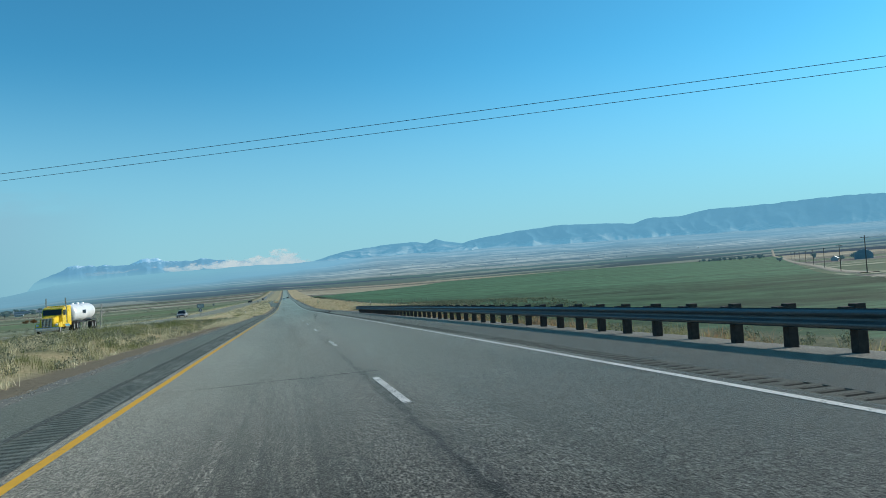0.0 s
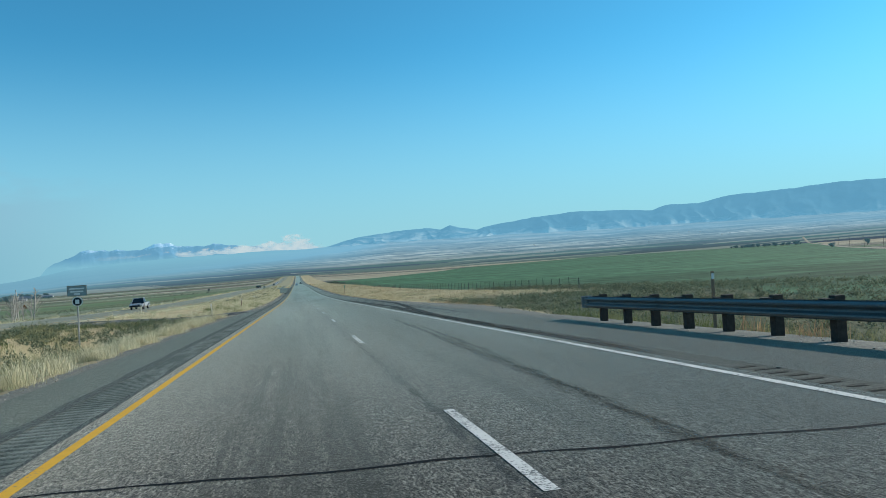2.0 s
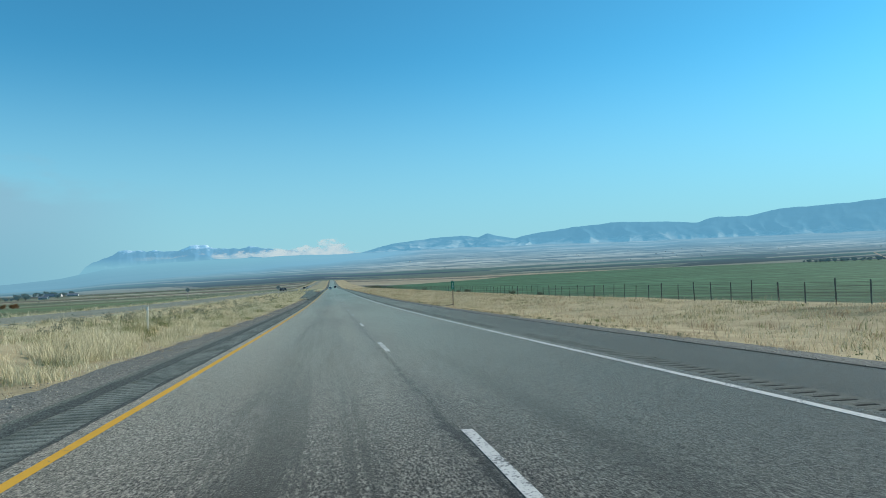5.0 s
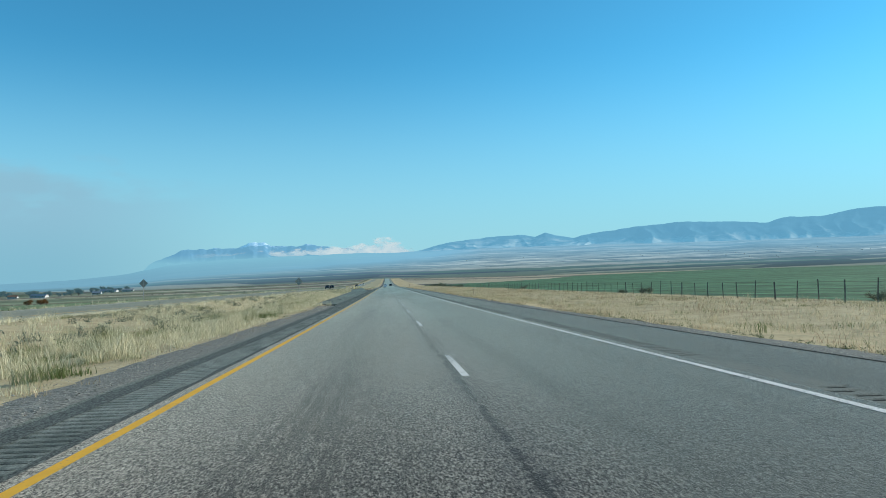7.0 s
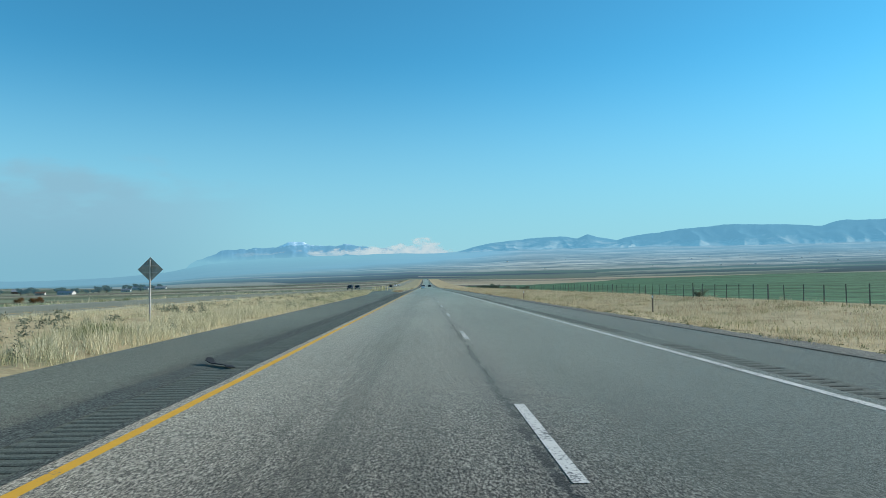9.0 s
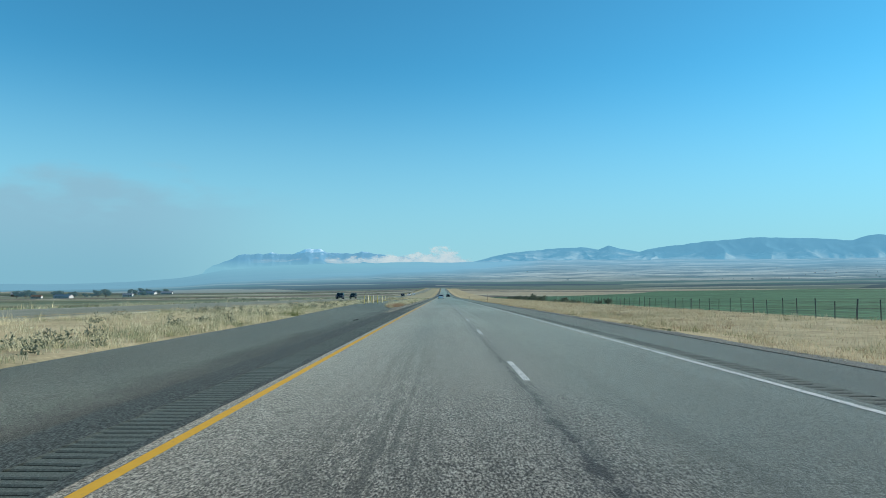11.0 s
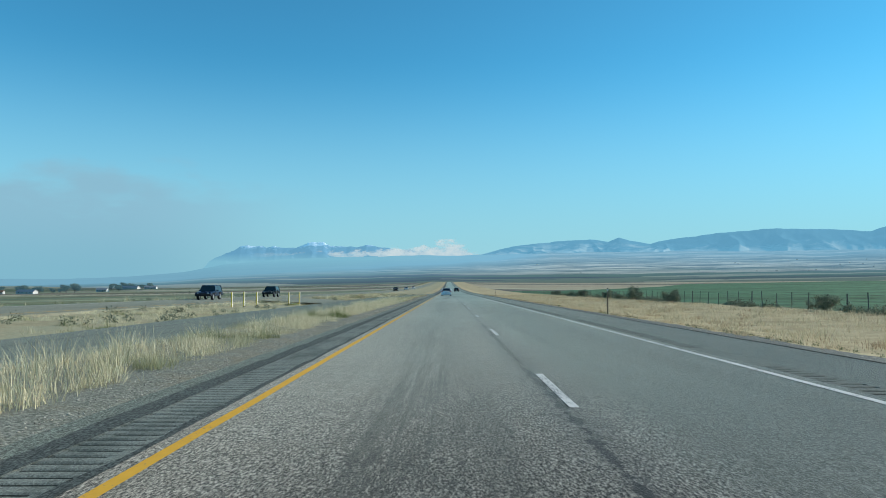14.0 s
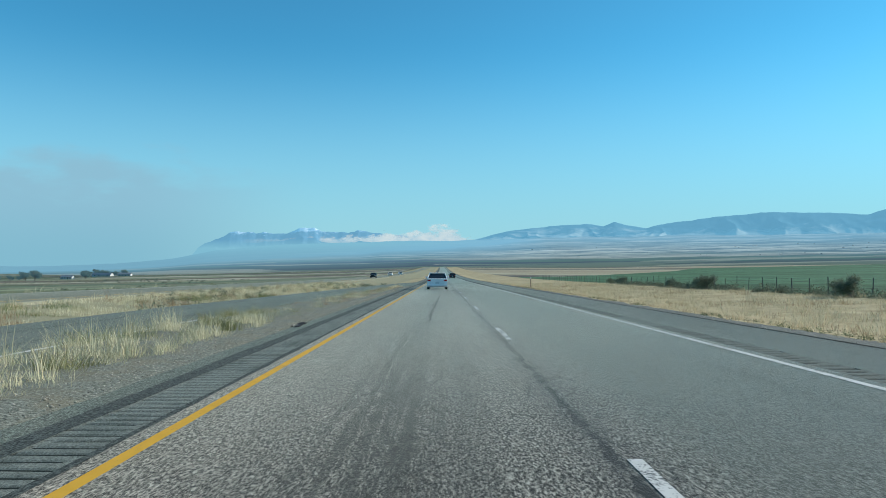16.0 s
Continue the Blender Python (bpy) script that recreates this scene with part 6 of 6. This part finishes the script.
def tank_trailer(at, turn):
    ob = root("tank_trailer", at, turn)
    tagged(ob, "white steel tank trailer behind the yellow truck", "trailer")
    bm = bmesh.new()
    n, secs = 24, ((-4.6, 0.5), (-4.45, 0.86), (-4.2, 1.0), (-1.2, 1.0), (0, 1.02), (1.2, 1.0), (4.2, 1.0), (4.45, 0.86), (4.6, 0.5))
    rings = [[bm.verts.new((math.cos(2 * math.pi * i / n) * 1.12 * s, yy, 2.3 + math.sin(2 * math.pi * i / n) * 1.05 * s - (0.15 if abs(yy) < 1 else 0))) for i in range(n)] for yy, s in secs]
    for a, b in zip(rings[:-1], rings[1:]):
        for i in range(n):
            bm.faces.new((a[i], a[(i + 1) % n], b[(i + 1) % n], b[i]))
    bm.faces.new(rings[0]), bm.faces.new(rings[-1][::-1])
    bmesh.ops.recalc_face_normals(bm, faces=bm.faces)
    part("tank", bm, TANKWHITE, ob, smooth=True)
    bm = bmesh.new()
    box(bm, (0, -1.0, 1.12), (1.0, 8.2, 0.2), None, 0.03)
    part("frame", bm, BLACK, ob)
    for yy in (-2.2, 0.0, 2.2):
        bm = bmesh.new()
        tube(bm, (0, yy, 3.25), (0, yy, 3.5), 0.34, 0.3, 16)
        part("hatch", bm, TANKWHITE, ob)
    for sx in (-1, 1):
        for yy in (-2.4, -3.7):
            wheel(ob, sx * 0.98, yy, 0.52, 0.5)
        bm = bmesh.new()
        box(bm, (sx * 0.98, -3.05, 1.2), (0.6, 2.7, 0.06), None, 0.02)
        part("fender", bm, BLACK, ob)
        bm = bmesh.new()
        box(bm, (sx * 1.13, 0.9, 2.35), (0.02, 1.5, 0.42), None, 0.005)
        part("lettering_bar", bm, NAVY, ob, "dark blue unreadable lettering")
    bm = bmesh.new()
    for sx in (-1, 1):
        tube(bm, (sx * 0.28, -4.72, 1.1), (sx * 0.28, -4.72, 3.3), 0.025, None, 6)
    for i in range(7):
        tube(bm, (-0.28, -4.72, 1.25 + i * 0.3), (0.28, -4.72, 1.25 + i * 0.3), 0.018, None, 6)
    part("ladder", bm, CHROME, ob)


semi_tractor(on_road(-26.9, 87.5, 0.1), 180)
tank_trailer(on_road(-26.9, 95.6, 0.1), 180)

# ---- signs and marker posts ----
SIGNBACK = plain("dull_aluminium_sign_back", (0.33, 0.33, 0.30), 0.6, 0.2, 0.3, 0.25, 4)
SIGNPOST = plain("grey_square_steel_post", (0.42, 0.41, 0.38), 0.6, 0.3, 0.3, 0.2, 4)
GREEN = plain("green_sign_sheeting", (0.012, 0.21, 0.13), 0.4, 0, 0.4, 0.08)
SIGNWHITE = plain("white_sign_sheeting", (0.75, 0.76, 0.74), 0.45, 0, 0.4, 0.08)
SIGNGREY = plain("faded_sign_face", (0.28, 0.33, 0.33), 0.5, 0, 0.3, 0.2, 5)
BROWNPOST = plain("brown_marker_post", (0.22, 0.16, 0.11), 0.7, 0, 0.3, 0.25)
POSTWHITE = plain("white_plastic_post", (0.80, 0.74, 0.58), 0.5, 0, 0.4, 0.12)
POSTYELLOW = plain("yellow_reflective_tape", (0.70, 0.52, 0.04), 0.45, 0, 0.4, 0.1)


def diamond_sign(at, turn, label):
    ob = root("warning_sign", at, turn)
    tagged(ob, label, "road sign", "pair of warning signs")
    bm = bmesh.new()
    box(bm, (0, 0.05, 1.35), (0.07, 0.07, 2.9), None, 0.006)
    part("post", bm, SIGNPOST, ob)
    bm = bmesh.new()
    box(bm, (0, 0, 2.36), (0.78, 0.012, 0.78), Matrix.Rotation(radians(45), 4, "Y"), 0.004)
    part("panel", bm, SIGNBACK, ob, "dull unpainted back of the diamond panel")
    for dz in (-0.14, 0.16):
        bm = bmesh.new()
        box(bm, (0, 0.03, 2.36 + dz), (0.62, 0.03, 0.05), None, 0.004)
        part("brace", bm, SIGNPOST, ob)


gz = lambda px, py: float(ground(px, py))
diamond_sign((-13.2, 327.6, gz(-13.2, 327.6)), 182, "diamond warning sign seen from its dull metal back")
diamond_sign((-31.8, 321.0, gz(-31.8, 321.0)), 178, "diamond warning sign beyond the opposite carriageway, seen from behind")


def route_sign():
    at = (-13.4, 107.0, gz(-13.4, 107.0))
    ob = root("route_sign", at, 4)
    tagged(ob, "faded rectangular sign above a round route marker on a steel post", "road sign")
    bm = bmesh.new()
    box(bm, (0, 0.04, 1.4), (0.07, 0.06, 3.2), None, 0.006)
    part("post", bm, SIGNPOST, ob)
    bm = bmesh.new()
    box(bm, (0, 0, 3.1), (1.0, 0.014, 0.58), None, 0.01)
    p = part("panel", bm, SIGNGREY, ob)
    for dx, dz, w, h in ((0, 0.27, 1.0, 0.04), (0, -0.27, 1.0, 0.04), (-0.48, 0, 0.04, 0.56), (0.48, 0, 0.04, 0.56)):
        bm = bmesh.new()
        box(bm, (dx, -0.011, 3.1 + dz), (w, 0.008, h))
        part("border", bm, SIGNBACK, p)
    for dz, w in ((0.11, 0.74), (-0.05, 0.66), (-0.18, 0.3)):
        bm = bmesh.new()
        box(bm, (0, -0.011, 3.1 + dz), (w, 0.008, 0.08))
        part("lettering_bar", bm, SIGNWHITE, p)
    bm = bmesh.new()
    tube(bm, (0, -0.012, 2.5), (0, 0.004, 2.5), 0.27, None, 28)
    m = part("route_marker", bm, SIGNWHITE, ob)
    bm = bmesh.new()
    tube(bm, (0, -0.02, 2.5), (0, -0.013, 2.5), 0.225, None, 28)
    part("marker_face", bm, BLACK, m)
    bm = bmesh.new()
    box(bm, (0, -0.026, 2.49), (0.2, 0.008, 0.24), None, 0.002)
    part("lettering_bar", bm, SIGNWHITE, m)


route_sign()


def lettering(text, size, at, material, parent):
    cu = bpy.data.curves.new("letters", "FONT")
    cu.body, cu.size, cu.align_x, cu.align_y, cu.extrude = text, size, "CENTER", "CENTER", 0.002
    tmp = new("letters", cu)
    me = bpy.data.meshes.new_from_object(tmp.evaluated_get(bpy.context.evaluated_depsgraph_get()))
    bpy.data.objects.remove(tmp)
    bpy.data.curves.remove(cu)
    me.materials.clear()
    me.materials.append(material)
    ob = new("lettering", me)
    ob.parent = parent
    ob.matrix_basis = pose(*at, 90, 0, 0)
    return ob


def mile_marker():
    at = (8.75, 220.8, gz(8.75, 220.8))
    ob = root("mile_marker", at, 0)
    tagged(ob, "narrow green mile marker sign on a brown steel post", "road sign")
    bm = bmesh.new()
    box(bm, (0, 0.03, 1.0), (0.075, 0.04, 2.3), None, 0.005)
    part("post", bm, BROWNPOST, ob)
    bm = bmesh.new()
    box(bm, (0, 0, 1.78), (0.25, 0.008, 0.70), None, 0.003)
    p = part("panel", bm, GREEN, ob)
    lettering("MILE", 0.095, (0, -0.008, 2.05), SIGNWHITE, p)
    lettering("2", 0.27, (0, -0.008, 1.84), SIGNWHITE, p)
    lettering("7", 0.27, (0, -0.008, 1.58), SIGNWHITE, p)


mile_marker()


def delineator(px, py, h, material, label, lean=0.0, tape=None):
    ob = root("delineator_post", (px, py, gz(px, py)))
    ob.matrix_world = ob.matrix_world @ pose(0, 0, 0, 0, lean, 0)
    tagged(ob, label, "marker post", "roadside delineators")
    bm = bmesh.new()
    vs = box(bm, (0, 0, h / 2 - 0.1), (0.085, 0.025, h + 0.2), None, 0.006)
    part("post", bm, material, ob)
    bm = bmesh.new()
    box(bm, (0, -0.016, h - 0.12), (0.075, 0.006, 0.14), None, 0.002)
    part("reflector", bm, tape or SIGNWHITE, ob)


delineator(-7.6, 118.4, 1.1, POSTWHITE, "white plastic delineator post leaning beside the gravel", -5)
delineator(-7.3, 141.2, 1.25, BROWNPOST, "brown delineator post in the median grass")
delineator(-9.2, 196.0, 1.1, POSTWHITE, "white delineator post in the median grass")
delineator(-19.4, 152.0, 1.2, POSTWHITE, "white delineator post near the opposite carriageway")
for px, py, h in ((8.2, 80, 1.35), (12.2, 336.5, 1.0), (7.9, 359, 0.8), (7.95, 504.8, 1.5), (8.2, 606, 1.2)):
    delineator(px, py, h, BROWNPOST, "slim brown delineator post in the east verge")


def tube_post(px, py, lift, lean=0.0, turn=0.0):
    """A white closure post with yellow tape on one side and a dark foot."""
    ob = root("closure_post", (px, py, float(prof(py)) + lift))
    ob.matrix_world = ob.matrix_world @ pose(0, 0, 0, 0, lean, turn)
    tagged(ob, "white and yellow tubular closure post standing on the asphalt" if not lean else "fallen white closure post lying on the ground", "marker post", "closure posts")
    bm = bmesh.new()
    tube(bm, (0, 0, 0.02), (0, 0, 1.15), 0.055, None, 14)
    part("tube", bm, POSTWHITE, ob)
    bm = bmesh.new()
    box(bm, (-0.022, -0.034, 0.58), (0.075, 0.06, 1.1), None, 0.01)
    part("tape", bm, POSTYELLOW, ob)
    bm = bmesh.new()
    tube(bm, (0, 0, -0.01), (0, 0, 0.03), 0.12, 0.10, 14)
    part("foot", bm, BLACK, ob)


for px, py in ((-11.9, 458.4), (-11.6, 460.3), (-11.1, 462.2), (-10.6, 463.9), (-10.1, 465.7)):
    tube_post(px, py, 0.0)
for px, py in ((-17.3, 515.0), (-17.1, 517.4), (-16.9, 520.2), (-15.0, 523.4), (-14.5, 525.2)):
    tube_post(px, py, gz(px, py) - float(prof(py)))
tube_post(-15.2, 523.0, gz(-15.2, 523.0) - float(prof(523.0)) + 0.07, 86, 0)

# ---- wires over the road and the far pole line ----
POLE = plain("weathered_pole_timber", (0.13, 0.11, 0.09), 0.9, 0, 0.1, 0.3, 3)
LINE = plain("bare_power_line", (0.17, 0.20, 0.23), 0.5, 0.4, 0.3, 0.1)


def wire(name, a, b, sag, r, parent):
    a, b = Vector(a), Vector(b)
    bm, prev = bmesh.new(), None
    for i in range(29):
        f = i / 28
        p = a.lerp(b, f) - Vector((0, 0, sag * 4 * f * (1 - f)))
        ring = [bm.verts.new(p + Vector((0.3 * math.cos(q), 0.5 * math.cos(q), math.sin(q))).normalized() * r) for q in (0.3, 1.9, 3.4, 5.0)]
        if prev:
            for j in range(4):
                bm.faces.new((prev[j], prev[(j + 1) % 4], ring[(j + 1) % 4], ring[j]))
        prev = ring
    return part(name, bm, LINE, parent)


def pole(at, h, turn, label, group, category="utility pole"):
    ob = root("utility_pole", at, turn)
    tagged(ob, label, category, group)
    bm = bmesh.new()
    tube(bm, (0, 0, -0.5), (0, 0, h), 0.17, 0.11, 10)
    part("shaft", bm, POLE, ob)
    bm = bmesh.new()
    box(bm, (0, 0, h - 0.6), (2.4, 0.12, 0.14), None, 0.01)
    part("crossarm", bm, POLE, ob)
    for dx in (-1.1, 0, 1.1):
        bm = bmesh.new()
        tube(bm, (dx, 0, h - 0.53), (dx, 0, h - 0.33), 0.05, 0.03, 8)
        part("insulator", bm, SIGNBACK, ob)
    return ob


# two wires cross above the lanes
pa, pb = (-64.0, 61.8), (63.0, -12.5)
for p in (pa, pb):
    pole((*p, gz(*p)), 7.4 - gz(*p), math.degrees(math.atan2(pb[1] - pa[1], pb[0] - pa[0])) + 90, "weathered timber pole carrying wires across the road", "poles of the crossing line")
over = root("power_line", (*pa, gz(*pa)))
over.matrix_world = Matrix()
tagged(over, "two thin dark wires strung high across the road", "power line")
dx, dy = 0.505, 0.863
for off in (0.0, 1.35):
    wire("wire", (pa[0] + dx * off, pa[1] + dy * off, 7.05), (pb[0] + dx * off, pb[1] + dy * off, 7.05), 0.56, 0.009, over)

line_pts = [(150 + 0.79 * (q - 150), q) for q in (112, 178, 250, 330, 420, 520, 640, 780, 940)]
heads = []
for px, py in line_pts:
    pole((px, py, gz(px, py)), 11.5, -38, "tall timber utility pole beside the country road", "poles along the country road")
    heads.append((px, py, gz(px, py) + 11.0))
strung = root("power_line", heads[0])
strung.matrix_world = Matrix()
tagged(strung, "wires hanging between the poles along the country road", "power line")
for a, b in zip(heads[:-1], heads[1:]):
    for s in (-0.95, 0.95):
        wire("wire", (a[0] + s * 0.79, a[1] - s * 0.61, a[2]), (b[0] + s * 0.79, b[1] - s * 0.61, b[2]), 1.2, 0.02, strung)

# ---- farms ----
SIDING = plain("white_farmhouse_siding", (0.50, 0.51, 0.49), 0.7, 0, 0.2, 0.12, 0.6)
ROOFING = plain("grey_metal_roof", (0.28, 0.30, 0.31), 0.5, 0.3, 0.3, 0.15, 0.6)
BLUEBARN = plain("blue_grey_barn_metal", (0.22, 0.30, 0.33), 0.5, 0.2, 0.3, 0.15, 0.6)
REDBARN = plain("weathered_brown_boards", (0.16, 0.11, 0.08), 0.9, 0, 0.1, 0.3, 0.6)


def house(name, at, turn, w, d, h, wall_m, roof_m, label, arch=False, category="house", group=""):
    ob = root(name, at, turn)
    tagged(ob, label, category, group)
    bm = bmesh.new()
    box(bm, (0, 0, h / 2 - 0.3), (w, d, h + 0.6))
    if not arch:
        for sx in (-1, 1):
            a = [bm.verts.new((sx * w / 2, q, z)) for q, z in ((-d / 2, h), (d / 2, h), (0, h + d * 0.32))]
            bm.faces.new(a)
    wl_ = part("wall", bm, wall_m, ob)
    bm = bmesh.new()
    if arch:
        n = 12
        ring = [[bm.verts.new((sx * w * 0.51, math.cos(math.pi * i / n) * d * 0.52, h * 0.8 + math.sin(math.pi * i / n) * d * 0.42)) for i in range(n + 1)] for sx in (-1, 1)]
        for i in range(n):
            bm.faces.new((ring[0][i], ring[0][i + 1], ring[1][i + 1], ring[1][i]))
        bm.faces.new(ring[0]), bm.faces.new(ring[1][::-1])
    else:
        for s in (-1, 1):
            ang = math.atan2(d * 0.32, d / 2)
            ln = math.hypot(d * 0.32, d / 2) + 0.5
            box(bm, (0, s * (d / 4 + 0.12), h + d * 0.16 + 0.05), (w + 0.9, ln, 0.16), Matrix.Rotation(-s * ang, 4, "X"))
    part("roof", bm, roof_m, ob)
    bm = bmesh.new()
    box(bm, (w * 0.12, -d / 2 - 0.03, 1.05), (1.0 if not arch else 3.2, 0.08, 2.1 if not arch else 3.0))
    part("door", bm, BLACK if not arch else SIDING, ob)
    if not arch:
        for q in (-0.34, -0.12, 0.34):
            bm = bmesh.new()
            box(bm, (w * q, -d / 2 - 0.03, 1.6), (1.3, 0.08, 1.1))
            part("window", bm, GLASS, wl_)


for px, py, turn, w, d, h, wm, rm, lab in ((-515, 1310, -15, 26, 8, 2.6, SIDING, ROOFING, "white farmhouse with a grey roof among trees"), (-560, 1325, 10, 13, 7, 2.6, SIDING, REDBARN, "small white house with a brown roof"),
                                          (-545, 1650, -12, 34, 9, 3.0, SIDING, ROOFING, "long low white farm shed"), (-505, 1640, 5, 20, 8, 2.8, SIDING, ROOFING, "white shed beside the fields"),
                                          (-470, 1405, 0, 14, 7, 2.6, SIDING, ROOFING, "small pale shed near the farm trees"), (-690, 1500, 20, 22, 12, 4.6, REDBARN, ROOFING, "weathered brown timber barn by trees")):
    house("farmhouse", (px, py, gz(px, py)), turn, w, d, h, wm, rm, lab, group="farm buildings")
house("barn", (522, 540, gz(522, 540)), 46, 18, 15, 3.0, BLUEBARN, BLUEBARN, "blue-grey barn with a rounded metal roof", True, "barn")
house("farmhouse", (505, 556, gz(505, 556)), 40, 8, 6, 2.4, SIDING, ROOFING, "white house beside the blue barn", group="farm buildings")
house("farmhouse", (560, 540, gz(560, 540)), 40, 10, 7, 2.6, SIDING, ROOFING, "pale shed beyond the blue barn", group="farm buildings")

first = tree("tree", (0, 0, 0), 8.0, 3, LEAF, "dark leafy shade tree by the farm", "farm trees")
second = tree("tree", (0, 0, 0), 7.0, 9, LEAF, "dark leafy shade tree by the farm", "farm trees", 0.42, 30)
spots = [(-500, 1337), (-492, 1342), (-530, 1330), (-575, 1340), (-590, 1350), (-545, 1345), (-560, 1665), (-530, 1668), (-600, 1345), (-640, 1360), (-655, 1372), (-705, 1515), (-675, 1510), (-450, 1410), (-515, 1660)]
spots += [(-572, 1662), (-565, 1672), (-552, 1670), (-548, 1660), (-540, 1675), (-585, 1668), (-508, 1322), (-470, 1335), (-478, 1330)]
spots += [(900 + 9 * i + 5 * math.sin(i * 2.3), 1372 - 8.5 * i + 6 * math.cos(i * 1.7)) for i in range(11)]
spots += [(905 + 4.6 * i + 4 * math.sin(i * 3.1), 1366 - 4.2 * i + 5 * math.cos(i * 2.7)) for i in range(20)]
spots += [(520, 565), (560, 590), (640, 800), (720, 830)]
for i, (px, py) in enumerate(spots):
    src = (first, second)[i % 2]
    m = pose(px, py, gz(px, py), 0, 0, i * 47)
    if i < 2:
        src.matrix_world = m
    else:
        o = copy_thing(src, m)
        o.scale = ((1.35 if i < 24 else 0.8) + 0.12 * (i * 7 % 6),) * 3

# pale far-off farmsteads under the eastern range
block = None
rng = random.Random(21)
for i in range(46):
    a = rng.choice((rng.uniform(18, 34), rng.uniform(5, 46)))
    px, py, z, r = slope_z(a, rng.uniform(0.22, 0.55))
    if block is None:
        bm = bmesh.new()
        box(bm, (0, 0, 2), (16, 9, 6))
        for s in (-1, 1):
            box(bm, (0, s * 2.3, 6.0), (17, 5.6, 0.4), Matrix.Rotation(-s * 0.5, 4, "X"))
        block = part("far_farmstead", bm, SIDING)
        tagged(block, "pale farm building far off under the mountains", "building", "far farmsteads")
        o = block
    else:
        o = block.copy()
        scene.collection.objects.link(o)
    sc = rng.uniform(0.2, 0.42)
    o.matrix_world = pose(px, py, z - 0.6, 0, 0, rng.uniform(0, 180)) @ Matrix.Diagonal((sc, sc, sc, 1))

# far leaves paled by haze put into their colour and a blue glow
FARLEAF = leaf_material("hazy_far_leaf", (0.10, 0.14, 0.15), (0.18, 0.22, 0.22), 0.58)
# dark windbreaks and groves far out on the slopes, past counting
bm = bmesh.new()
for i in range(60):
    a = rng.choice((rng.uniform(16, 46), rng.uniform(-12, 46), rng.uniform(-34, 0)))
    px, py, z, r = slope_z(a, rng.uniform(0.1, 0.5))
    run = rng.choice((1, 2, 5, 9))
    for j in range(run):
        s = rng.uniform(0.5, 1.0)
        leafy(bm, rng, Vector((px + j * 4 + rng.uniform(-3, 3), py - j * 2, z + s * 0.6)), 16, s * 0.55, s * 0.32)
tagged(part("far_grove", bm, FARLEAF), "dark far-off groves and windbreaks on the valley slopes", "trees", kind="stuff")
